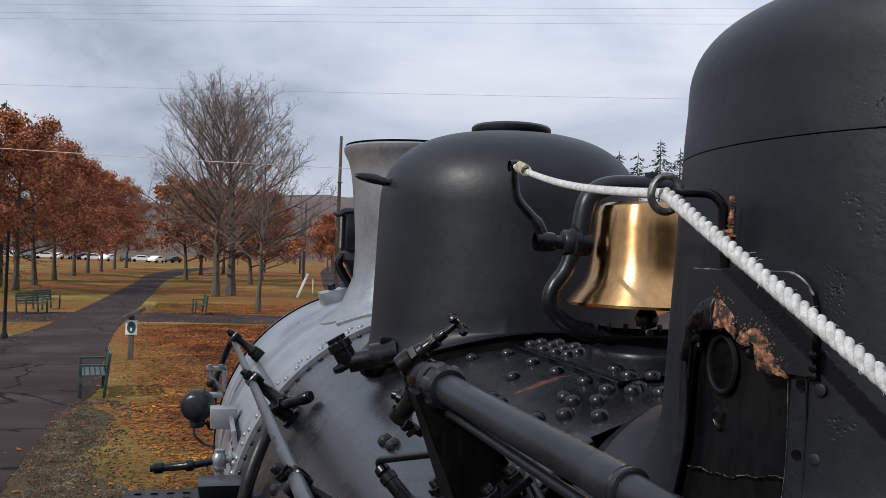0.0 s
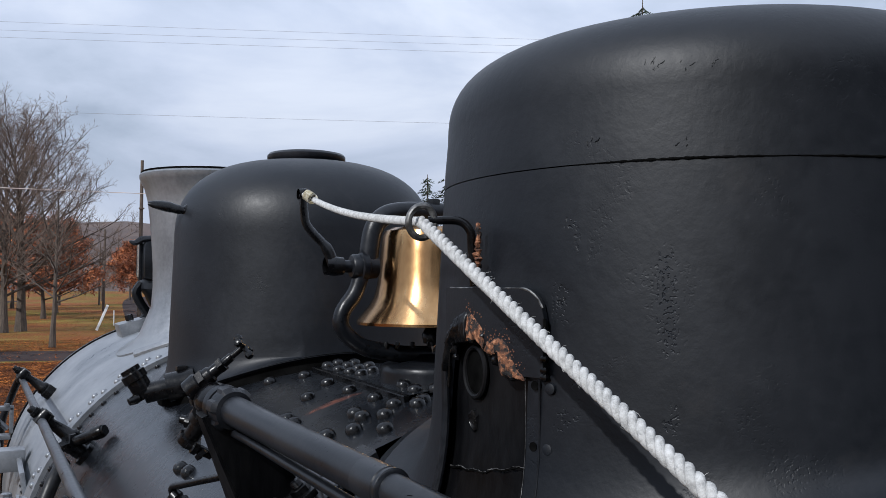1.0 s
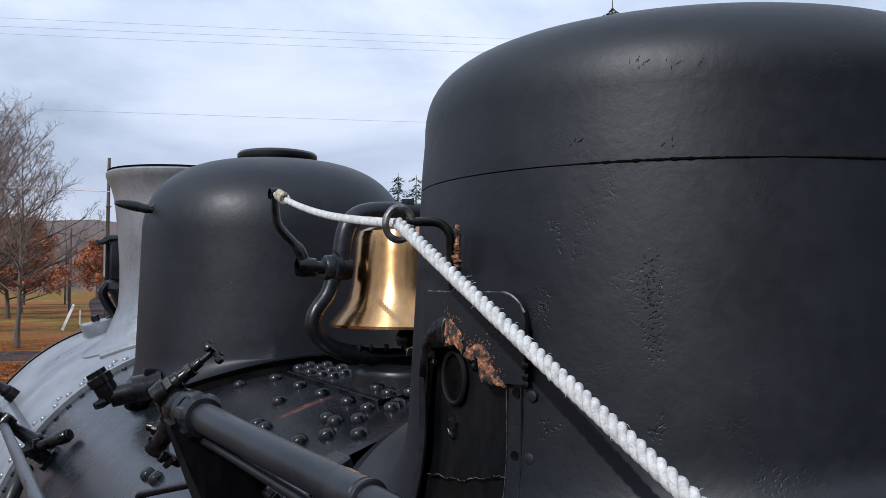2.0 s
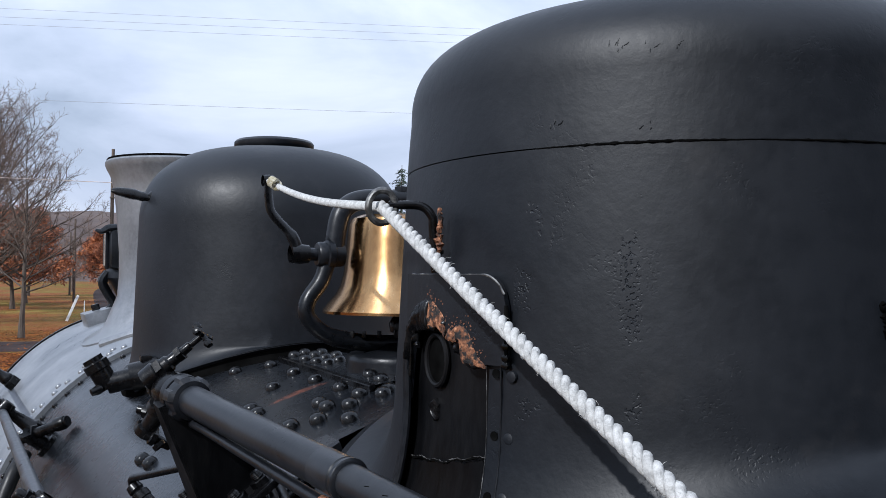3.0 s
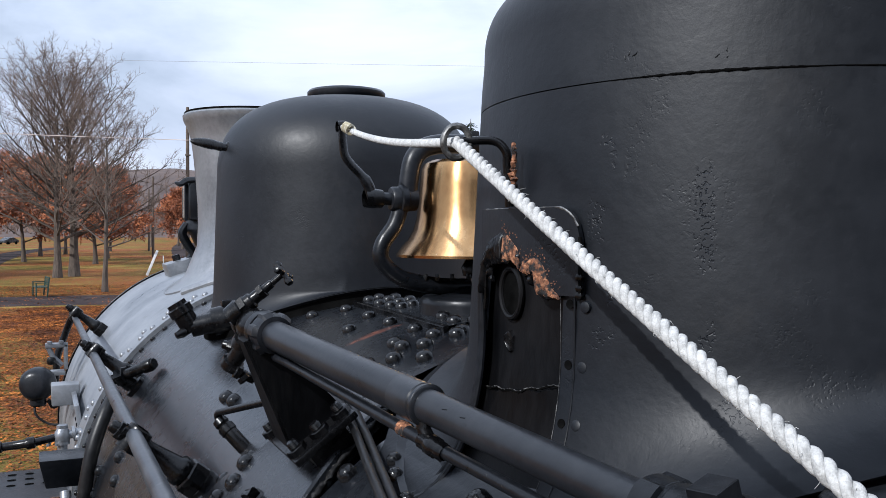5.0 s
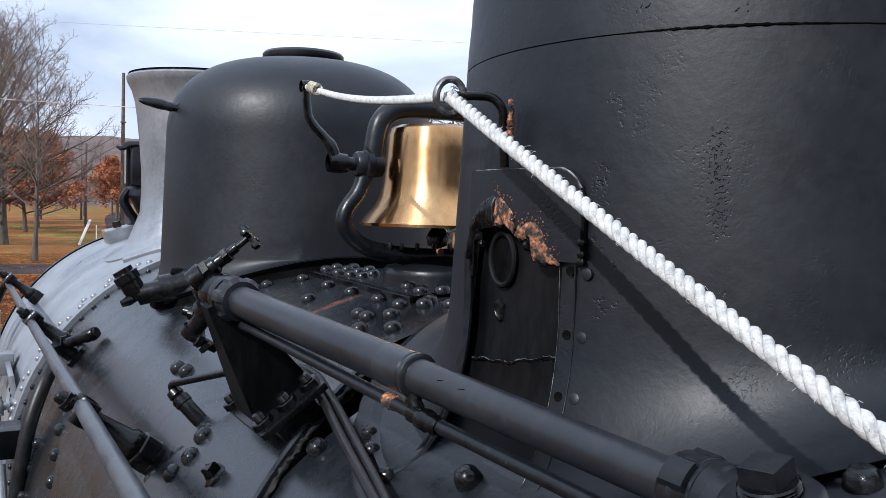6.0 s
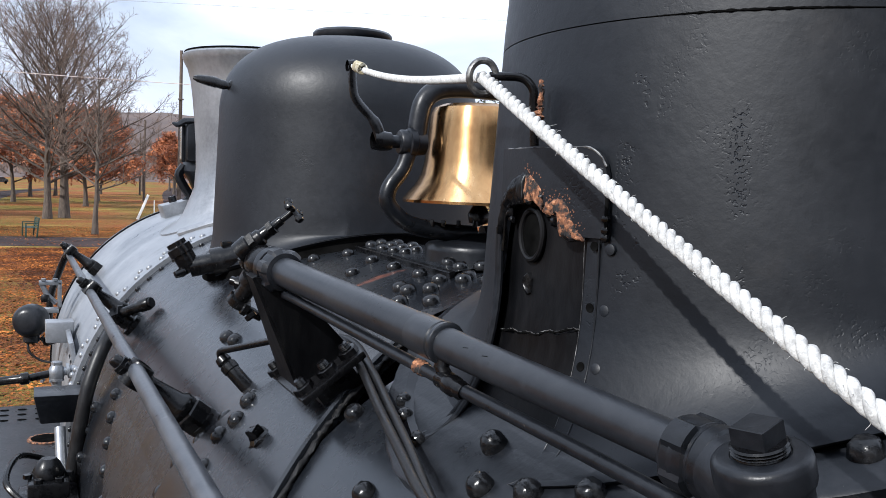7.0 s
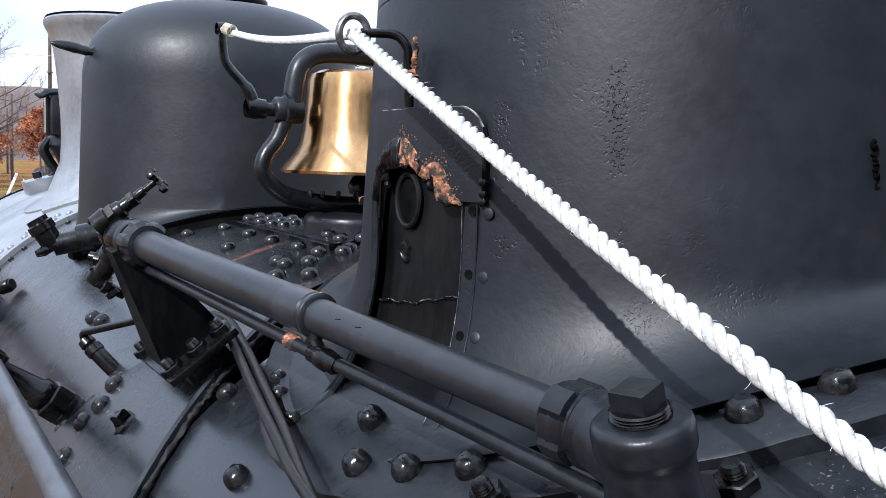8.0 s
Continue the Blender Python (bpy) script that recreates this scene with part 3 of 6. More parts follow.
# crown rivets between the domes
for x, y in ((-0.242, 2.290), (-0.168, 2.225), (-0.170, 2.037), (-0.175, 1.876), (-0.249, 1.949), (-0.175, 1.725), (-0.177, 1.618), (-0.221, 1.562), (-0.249, 1.609), (-0.247, 1.655),
             (-0.289, 1.552), (-0.259, 1.471), (-0.150, 1.565), (-0.110, 1.660), (-0.128, 1.585), (-0.098, 1.745), (-0.076, 1.630), (-0.122, 1.510), (-0.329, 1.847), (-0.332, 1.790), (-0.327, 1.595),
             (-0.096, 2.245), (-0.058, 2.270), (-0.060, 2.190), (-0.022, 2.240), (-0.103, 2.140), (-0.100, 2.066), (-0.062, 2.108), (-0.094, 2.005), (-0.020, 2.140), (-0.056, 2.030)):
    piece("rivet", RIVET, at_skin(x, y, RB, -0.010 if x > lap_line(y) and y > 1.62 else -0.001), barrel)
# ragged caulking along the band
rng = random.Random(12)
for edge, up in ((0, 0.006), (1, 0.004)):
    lay = (-0.004, 0.003)[edge]
    pts = [around(radians(-25 - 0.5 * k), band_edges(radians(-25 - 0.5 * k))[edge] + lay + 0.002 * noise.noise(Vector((k * 0.3, 5, edge))), RB + up) for k in range(150)]
    bead = tube(pts, [max(0.0018, (0.0044, 0.0030)[edge] + 0.0034 * noise.noise(Vector((k * 0.35, edge * 9, 0)))) for k in range(len(pts))], 8)
    for v in bead.verts:
        v.co += noise.noise_vector(v.co * 130) * 0.0045 + noise.noise_vector(v.co * 420) * 0.0016
    own("caulking", bead, CAULK, band, "ragged dark caulking", True, 70)
# stay bolts of the firebox
for x, y in ((-0.493, 1.205), (-0.548, 1.003), (-0.600, 0.850), (-0.645, 1.02), (-0.56, 0.70), (-0.52, 0.50), (-0.350, 0.335), (-0.45, 0.22), (-0.30, 0.20)):
    piece("stay_bolt", STAYS[int(x * -1000) % 5], at_skin(x, y) @ Matrix.Rotation(x * 90, 4, "Z") @ Matrix.Scale(0.9, 4), firebox)
# ground-off bolt ends with chipped paint
WORN = []
for seed in range(4):
    bm = lathe([(0.0165, -0.003), (0.0150, 0.0012), (0.0115, 0.0030), (0.0065, 0.0026), (0.0, 0.0034)], 20)
    for v in bm.verts:
        q = Vector((v.co.x * 150, v.co.y * 150, seed * 7.0))
        v.co.x *= 1 + 0.45 * noise.noise(q)
        v.co.y *= 1 + 0.45 * noise.noise(q + Vector((0, 0, 3)))
        v.co.z += 0.0035 * noise.noise(q * 2.2)
    WORN.append(link_mesh("worn_bolt", bm, CHIPPED, True, 50))
for i, (x, y) in enumerate(((-0.425, 1.181), (-0.446, 1.099), (-0.462, 1.016), (-0.469, 0.923), (-0.418, 0.975), (-0.443, 1.365), (-0.398, 1.376))):
    piece("worn_bolt", WORN[i % 4], at_skin(x, y, RB, 0.0 if y < 1.2 else -0.018) @ Matrix.Rotation(i * 1.1, 4, "Z") @ Matrix.Scale(1.0 if i < 4 else 0.75, 4), firebox)

# patch plate on the crown
crown = bmesh.new()
N = 14
rows = []
for y in (1.625, 1.75, 1.9, 2.05, 2.26):
    lo = lap_line(y)
    xs = [lo, lo, lo + 0.002] + [lo + (0.20 - lo) * k / N for k in range(1, N + 1)]
    rr = [RB - 0.006, RB + 0.008, RB + 0.010] + [RB + 0.010] * N
    rows.append([crown.verts.new(around(math.asin(x / RB), y, r)) for x, r in zip(xs, rr)])
for a, b in zip(rows, rows[1:]):
    for k in range(len(a) - 1):
        crown.faces.new((a[k], a[k + 1], b[k + 1], b[k]))
own("crown_plate", crown, BARREL, barrel, "lapped crown plate")
lap = bmesh.new()
rows = []
for k in range(25):
    y = 1.618 + (2.275 - 1.618) * k / 24
    x0 = lap_line(y)
    rows.append([lap.verts.new(around(math.asin((x0 + dx) / RB), y, RB + up)) for dx, up in ((-0.004, -0.004), (-0.004, 0.011), (-0.002, 0.013), (0.008, 0.013), (0.009, 0.012), (0.009, 0.006))])
for a, b in zip(rows, rows[1:]):
    for k in range(5):
        lap.faces.new((a[k], a[k + 1], b[k + 1], b[k]))
lap.faces.new(rows[0])
lap.faces.new(rows[-1][::-1])
own("lap_bar", lap, GREASY, barrel, "black caulked lap strip")


# ---- domes ----
def casing_point(c, r0, skirt, z0, gap, theta, s):
    """A point of a dome's flared foot: s = 0 at the lip, 1 where it stands upright."""
    if c[1] < 2:
        spread = max(0.0, -math.sin(theta)) ** 1.5
        skirt, gap = skirt + 0.006 * spread, gap + 0.008 * spread
    zb = ZC + math.sqrt(RB ** 2 - (c[0] + skirt * math.cos(theta)) ** 2) + gap
    a = s * math.pi / 2
    r = r0 + (skirt - r0) * (1 - math.sin(a))
    return Vector((c[0] + r * math.cos(theta), c[1] + r * math.sin(theta), zb + (z0 - zb) * (1 - math.cos(a))))


def casing(c, r0, skirt, z0, gap, upper, n=144, cut=None, lip=0.007):
    """A dome casing with a foot that follows the boiler. upper: (r, z) from the upright wall to the top. cut: (theta0, theta1, line) leaves an opening below the line."""
    bm = bmesh.new()
    S = 9
    inner = lambda th: cut and cut[0] - 1e-6 <= th <= cut[1] + 1e-6
    ths = [2 * math.pi * i / n for i in range(n)]

    def column(th, opened):
        pts = []
        if not opened:
            p0 = casing_point(c, r0, skirt, z0, gap, th, 0)
            pts.append(p0 + Vector((-lip * math.cos(th) * 2, -lip * math.sin(th) * 2, -lip)))
            pts += [casing_point(c, r0, skirt, z0, gap, th, k / S) for k in range(S + 1)]
            base = z0
        else:
            base = cut[2](th)
            q = Vector((c[0] + (r0 - 0.006) * math.cos(th), c[1] + (r0 - 0.006) * math.sin(th), base))
            pts.append(q)
            pts += [Vector((c[0] + r0 * math.cos(th), c[1] + r0 * math.sin(th), base))]
        z1 = upper[0][1]
        r1 = upper[0][0]
        for k in range(1, 9):
            u = k / 8
            z = base + (z1 - base) * u
            r = r0 + (r1 - r0) * (z - z0) / (z1 - z0) if z > z0 else r0
            pts.append(Vector((c[0] + r * math.cos(th), c[1] + r * math.sin(th), z)))
        for r, z in upper[1:]:
            pts.append(Vector((c[0] + r * math.cos(th), c[1] + r * math.sin(th), z)))
        return [bm.verts.new(p) for p in pts]

    shut = [column(t, False) for t in ths]
    opened = {i: column(t, True) for i, t in enumerate(ths) if inner(t)}
    for i in range(n):
        j = (i + 1) % n
        a, b = (opened[i], opened[j]) if i in opened and j in opened else (shut[i], shut[j])
        for k in range(len(a) - 1):
            bm.faces.new((a[k], b[k], b[k + 1], a[k + 1]))
    bmesh.ops.remove_doubles(bm, verts=bm.verts, dist=0.0002)
    return bm


STEAM = (0.0, 0.902)
CHIPS = ((216.5, 3.193, 0.016), (218.4, 3.192, 0.008), (222.2, 3.188, 0.008), (226.5, 3.185, 0.010), (207.4, 3.114, 0.010), (221.8, 3.105, 0.008))


TORN = ((171.2, 2.80), (172.9, 2.862), (173.9, 2.878), (175.7, 2.889), (180, 2.891), (183.5, 2.896), (185.7, 2.888), (187.9, 2.880), (190.4, 2.880), (190.9, 2.858), (193.3, 2.856), (196.3, 2.854))
FLAKED = ((172.5, 2.866), (173.6, 2.899), (176.2, 2.918), (180.3, 2.928), (183, 2.924), (185.6, 2.911), (186.8, 2.898), (188.3, 2.893), (189.4, 2.899), (191.4, 2.899), (192.7, 2.890), (193.7, 2.875), (195, 2.863), (196.6, 2.857))


def level(steps, d):
    """Height of a bent line at an angle."""
    for (d0, z0), (d1, z1) in zip(steps, steps[1:]):
        if d0 <= d <= d1:
            return z0 + (z1 - z0) * (d - d0) / (d1 - d0)
    return steps[0][1] if d < steps[0][0] else steps[-1][1]


def torn(th):
    """Lower edge of the torn opening in the steam dome's casing."""
    d = math.degrees(th)
    return level(TORN, d) + 0.0016 * math.sin(d * 1.1) + 0.0008 * math.sin(d * 2.3)


CUT = (radians(171.2), radians(196.3), torn)
steam_dome = own("steam_dome", casing(STEAM, 0.397, 0.500, 2.80, 0.026, [(0.3826, 3.0893), (0.3700, 3.0893)], 288, CUT), DOME, None, "tall black steam dome casing with a torn rusty opening")
lid = [(0.3700, 3.0907), (0.3827, 3.0907), (0.3812, 3.12), (0.378, 3.16)]
for k in range(1, 21):
    u = math.sin(math.pi / 2 * k / 20)
    lid.append((0.150 + 0.228 * max(0.0, 1 - u ** 2.8) ** (1 / 2.8), 3.16 + 0.125 * u))
lid += [(0.10, 3.289), (0.0, 3.292)]
own("dome_lid", lathe(lid, 144, Matrix.Translation((*STEAM, 0))), DOME, steam_dome, "rounded dome lid above a cracked seam")

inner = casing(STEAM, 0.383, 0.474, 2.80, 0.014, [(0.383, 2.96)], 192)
low = bmesh.new()
cols = []
for i in range(61):
    th = radians(150 + i)
    edge = 2.726 + 0.0010 * (i - 22) + 0.0015 * math.sin(i * 0.9) + 0.001 * math.sin(i * 2.3)
    col = []
    for k in range(12):
        q = casing_point(STEAM, 0.383, 0.474, 2.80, 0.014, th, k / 12)
        if q.z > edge:
            break
        col.append(q + Vector((math.cos(th), math.sin(th), 0)) * 0.0025)
    while len(col) < 12:
        t0 = col[-1]
        col.append(Vector((t0.x, t0.y, edge)))
    a0 = Vector((math.cos(th), math.sin(th), 0))
    col.append(col[-1] - a0 * 0.006)
    cols.append([low.verts.new(q) for q in col])
for a, b in zip(cols, cols[1:]):
    for k in range(12):
        low.faces.new((a[k], b[k], b[k + 1], a[k + 1]))
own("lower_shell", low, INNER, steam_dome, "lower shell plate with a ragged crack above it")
rng = random.Random(31)
crack_pts = []
for i in range(60):
    th = radians(169 + i * 0.50)
    crack_pts.append(Vector((STEAM[0] + 0.3925 * math.cos(th), STEAM[1] + 0.3925 * math.sin(th), 2.7240 + 0.00052 * i + 0.0022 * math.sin(i * 0.16) + 0.0012 * math.sin(i * 0.55) + rng.gauss(0, 0.0003))))
for up, mat_c, r in ((0.0014, STEEL, 0.0005), (0.0, SOOT_AND_SHADE, 0.0016)):
    own("crack_edge", tube([q + Vector((0, 0, up)) for q in crack_pts], [r * rng.uniform(0.4, 1.5) for _ in crack_pts], 5), mat_c, steam_dome, "ragged bright crack edge" if mat_c is STEEL else "dark crack")
# the recess's shade is in this shell's colour
own("inner_shell", inner, INNER, steam_dome, "black inner shell seen through the opening, darkened for shade")


def on_dome(theta_deg, z, r=0.398, c=STEAM):
    a = radians(theta_deg)
    return Vector((c[0] + r * math.cos(a), c[1] + r * math.sin(a), z)), Vector((math.cos(a), math.sin(a), 0))


# broken dark line of the seam under the lid, with a few chips
for a0, a1, w in ((204, 238, 0.0014), (239, 262, 0.0011), (264, 292, 0.0009)):
    m0 = int((a1 - a0) * 2.5)
    seam_pts = [Vector((STEAM[0] + 0.3832 * math.cos(a), STEAM[1] + 0.3832 * math.sin(a), 3.0900 + 0.0005 * noise.noise(Vector((k * 0.6, a0, 0))))) for k, a in ((k, radians(a0 + (a1 - a0) * k / m0)) for k in range(m0 + 1))]
    own("seam_crack", tube(seam_pts, [0.0003 + w * max(0.1, 0.75 + noise.noise(Vector((k * 0.35, a0, 3)))) * math.sin(math.pi * (k + 0.5) / (m0 + 1)) for k in range(m0 + 1)], 6), SOOT_AND_SHADE, steam_dome, "dark crack along the lid seam")

# ragged scar in the casing
rng = random.Random(6)
scar = [Vector((STEAM[0] + 0.3925 * math.cos(a), STEAM[1] + 0.3925 * math.sin(a), 2.930 - 0.0022 * k)) for k, a in ((k, radians(256.3 + rng.gauss(0, 0.25) + 0.05 * k)) for k in range(22))]
own("casing_scar", tube(scar, [max(0.0008, rng.gauss(0.0022, 0.001)) for _ in scar], 6), SOOT_AND_SHADE, steam_dome, "ragged dark scar")

# chips in the paint of the lid and the wall
def lid_radius(z):
    u = min(1.0, max(0.0, (z - 3.16) / 0.125))
    return 0.3830 - 0.05 * max(0.0, z - 3.0907) if z < 3.16 else 0.150 + 0.228 * (1 - u ** 2.8) ** (1 / 2.8)


rng = random.Random(44)
for theta, z, size in CHIPS:
    bm = bmesh.new()
    for k in range(3):
        a, up = radians(theta + rng.gauss(0, 0.5)), z + rng.gauss(0, 0.003)
        pts = []
        for i in range(6):
            q = up + size * 0.5 * (i / 5 - 0.5)
            b = a + rng.gauss(0, 0.0012) + (0.003 * i if k == 1 else 0)
            r = (lid_radius(q) if z > 3.09 else 0.3925) + 0.0002
            pts.append(Vector((STEAM[0] + r * math.cos(b), STEAM[1] + r * math.sin(b), q)))
        tube(pts, [0.0002, 0.0004, 0.0006, 0.0005, 0.0003, 0.0002], 5, bm)
    own("paint_chip", bm, DOME, steam_dome, "small chip in the paint")

# boss in the opening
p, d = on_dome(180.6, 2.853, 0.384)
boss = tube([basis(d, p) @ Vector((0.025 * math.cos(a), 0.030 * math.sin(a), 0.003)) for a in (2 * math.pi * k / 40 for k in range(40))], 0.0036, 8, loop=True)
own("boss_ring", boss, INNER, steam_dome, "round boss with a worn rim")
# dark disc stands for the shade in the hollow boss
own("boss_recess_shade", lathe([(0.025, 0.0), (0.024, 0.002), (0.012, 0.0015), (0.009, 0.003), (0.004, 0.0045), (0, 0.0045)], 16, basis(d, p) @ Matrix.Diagonal((0.95, 1.15, 1, 1))), SOOT_AND_SHADE, steam_dome)
p, d = on_dome(179.4, 2.795, 0.384)
scab = lathe([(0.011, -0.001), (0.0095, 0.003), (0.005, 0.006), (0, 0.006)], 12, basis(d, p) @ Matrix.Diagonal((0.8, 1.3, 1, 1)))
for v in scab.verts:
    v.co += noise.noise_vector(v.co * 140) * 0.005
own("blister", scab, GREASY, steam_dome, "corroded blister")


def dome_strip(t0, t1, z0, z1, proud, thick, mat, name, label, corner=0.0, n=24, below=None):
    """A plate bent to the dome's wall; corner rounds its upper ends."""
    bm = bmesh.new()
    lo, hi, lo2, hi2 = [], [], [], []
    for i in range(n + 1):
        u = i / n
        td = t0 + (t1 - t0) * u
        a = radians(td)
        arc = 0.398 * abs(radians(t1 - td))
        top = z1 - (corner - math.sqrt(max(0, corner ** 2 - (corner - arc) ** 2)) if arc < corner else 0)
        bot = below(a) + 0.002 if below and 171.2 < td < 196.3 else z0
        for lst, r, z in ((lo, 0.398 - 0.004, bot), (hi, 0.398 - 0.004, top), (lo2, 0.398 + proud, bot), (hi2, 0.398 + proud, top)):
            lst.append(bm.verts.new((STEAM[0] + r * math.cos(a), STEAM[1] + r * math.sin(a), z)))
    for i in range(n):
        bm.faces.new((lo2[i], lo2[i + 1], hi2[i + 1], hi2[i]))
        bm.faces.new((hi[i], hi2[i], hi2[i + 1], hi[i + 1]))
        bm.faces.new((lo[i], lo[i + 1], lo2[i + 1], lo2[i]))
    bm.faces.new((lo[0], lo2[0], hi2[0], hi[0]))
    bm.faces.new((lo[-1], hi[-1], hi2[-1], lo2[-1]))
    return own(name, bm, mat, steam_dome, label)


dome_strip(172.0, 200.3, 2.857, 2.955, 0.0032, 0.003, DOME, "patch_plate", "patch plate with rounded corner riveted over the opening", 0.035, 40, torn)

worn = []
for k in range(0, 33):
    td = 174 + k * (199.9 - 174) / 32
    arc = 0.398 * radians(200.3 - td)
    drop = 0.035 - math.sqrt(max(0, 0.035 ** 2 - (0.035 - arc) ** 2)) if arc < 0.035 else 0
    worn.append(on_dome(td, 2.955 - drop, 0.4006)[0])
own("worn_edge", tube(worn, [0.0003 + 0.0013 * max(0.0, noise.noise(Vector((k * 0.45, 1, 0))) + 0.25) + (0.0007 if k > 26 else 0) for k in range(33)], 6), STEEL, steam_dome, "bare metal along the plate's edge")
seam = [on_dome(200.35, 2.922 - 0.0090 * k, 0.4012)[0] for k in range(8)]
own("plate_seam", tube(seam, 0.0022, 6), SOOT_AND_SHADE, steam_dome)
for z in (2.878, 2.866, 2.858):
    p, d = on_dome(200.2, z, 0.4005)
    own("weld_blob", lathe([(0.0052, -0.002), (0.0045, 0.002), (0.002, 0.0032), (0, 0.0032)], 8, basis(d, p)), GREASY, steam_dome)

# torn rusty lip
lip_pts = []
rng = random.Random(4)
for k in range(0, 52):
    td = 172.0 + k * 0.47
    q, d = on_dome(td, torn(radians(td)) + rng.uniform(-0.0015, 0.0015), 0.3985 + rng.uniform(-0.002, 0.002))
    lip_pts.append(q)
own("rusty_lip", tube(lip_pts, [0.0022 + 0.0022 * rng.random() for _ in lip_pts], 7), GREASY, steam_dome, "torn edge")


def flaking(t0, t1, n, bulge, rough):
    """Scale that stands off the plate between the torn edge and the sound paint."""
    bm = bmesh.new()
    cols = []
    for i in range(n + 1):
        td = t0 + (t1 - t0) * i / n
        lo = level(TORN, td) - 0.002
        hi = level(FLAKED, td) + 0.0022 * noise.noise(Vector((td * 2.1, 7, rough))) - 0.001
        hi = lo + max(0.0015, hi - lo) * min(1.0, (i + 1) / 5, (n - i + 1) / 5)
        col = []
        for j in range(10):
            u = j / 9
            off = bulge * math.sin(math.pi * u) + rough * noise.noise(Vector((td * 1.7, u * 4.5, 4))) + 0.5 * rough * noise.noise(Vector((td * 5.1, u * 13, 9)))
            q, d = on_dome(td, lo + (hi - lo) * u, 0.4022 + (max(off, -0.001) if 0 < j < 9 else -0.0015))
            col.append(bm.verts.new(q))
        cols.append(col)
    for a, b in zip(cols, cols[1:]):
        for j in range(9):
            bm.faces.new((a[j], b[j], b[j + 1], a[j + 1]))
    return bm


own("rust_flake", flaking(181.2, 186.6, 60, 0.0022, 0.0020), RUST, steam_dome, "flaking orange rust along the torn edge", True, 180.0)
own("rust_flake", flaking(187.2, 196.4, 90, 0.0026, 0.0020), RUST, steam_dome, "flaking orange rust along the torn edge", True, 180.0)
own("scale_arch", flaking(172.6, 181.6, 80, 0.0045, 0.0026), GREASY, steam_dome, "arched edge of black scale", True, 180.0)
rng = random.Random(77)
CRUMB = link_mesh("rust_crumb", lathe([(0.0013, -0.0006), (0.0011, 0.0006), (0.0, 0.0012)], 6), RUST)
for k in range(70):
    td = rng.uniform(180.5, 196.5)
    q, d = on_dome(td, level(FLAKED, td) + abs(rng.gauss(0, 0.007)), 0.4012)
    piece("rust_crumb", CRUMB, basis(d, q) @ Matrix.Scale(rng.uniform(0.4, 1.0), 4), steam_dome)
for td, dz, size in ((175.4, -0.008, 0.006), (176.6, -0.018, 0.005), (185.9, 0.012, 0.006), (187.0, 0.008, 0.005), (189.3, -0.010, 0.007)):
    q, d = on_dome(td, torn(radians(td)) + dz, 0.399)
    lump = lathe([(size, -0.002), (size * 0.9, 0.002), (size * 0.5, 0.0045), (0, 0.005)], 9, basis(d, q))
    for v in lump.verts:
        v.co += noise.noise_vector(v.co * 160) * 0.0025
    own("scab", lump, GREASY, steam_dome, "black scab of scale")


def foot_line(theta, lift, s0=0.0, s1=1.0, z_top=None, k=14):
    pts = [casing_point(STEAM, 0.397, 0.500, 2.80, 0.026, theta, s0 + (s1 - s0) * i / k) for i in range(k + 1)]
    pts = [q + Vector((math.cos(theta), math.sin(theta), 0.5)).normalized() * lift for q in pts]
    if z_top:
        pts.append(Vector((STEAM[0] + (0.398 + lift) * math.cos(theta), STEAM[1] + (0.398 + lift) * math.sin(theta), z_top)))
    return pts


# edge beads of the opening and the flange with its rivets
own("edge_bead", tube(foot_line(radians(171.7), 0.002, z_top=2.862), [0.0045] * 15 + [0.0028], 8), BLACK, steam_dome, "beaded edge")
own("edge_bead", tube(foot_line(radians(169.8), 0.001, z_top=2.858), 0.0030, 8), BLACK, steam_dome, "beaded edge")
own("edge_bead", tube(foot_line(radians(196.2), 0.001, z_top=2.856, k=40), [0.0002 + 0.0007 * max(0.0, noise.noise(Vector((k * 0.5, 4, 0))) + 0.2) for k in range(42)], 8), STEEL, steam_dome, "worn bright edge")
own("edge_bead", tube(foot_line(radians(199.0), 0.0, z_top=2.856), 0.0012, 8), BLACK, steam_dome, "flange edge")
FLUSH = link_mesh("flush_rivet", lathe([(0.0068, -0.002), (0.0062, 0.0008), (0.004, 0.0016), (0.0, 0.0018)], 12), DOME)


def on_foot(theta_deg, z):
    """A place on the casing's wall or flared foot, and the way out of it."""
    a = radians(theta_deg)
    line = [casing_point(STEAM, 0.397, 0.500, 2.80, 0.026, a, k / 40) for k in range(41)]
    if z >= line[-1].z:
        return on_dome(theta_deg, z, 0.3975)
    for q0, q1 in zip(line, line[1:]):
        if q0.z <= z <= q1.z:
            side = Vector((-math.sin(a), math.cos(a), 0))
            return q0.lerp(q1, (z - q0.z) / max(1e-6, q1.z - q0.z)), side.cross(q1 - q0).normalized()
    return line[0], Vector((math.cos(a), math.sin(a), 0.5)).normalized()


for td, z in ((201.0, 2.846), (200.5, 2.780), (200.4, 2.718)):
    p, d = on_foot(td, z)
    piece("rivet", FLUSH, basis(d, p), steam_dome)
# black discs laid on the casing stand for the shade in open bolt holes
HOLE = link_mesh("bolt_hole", lathe([(0.0052, 0.0), (0.0052, 0.0012), (0.0, 0.0013)], 12), SOOT_AND_SHADE)
for td, z in ((198.1, 2.848), (197.8, 2.781), (197.6, 2.717)):
    p, d = on_foot(td, z)
    piece("bolt_hole", HOLE, basis(d, p), steam_dome)

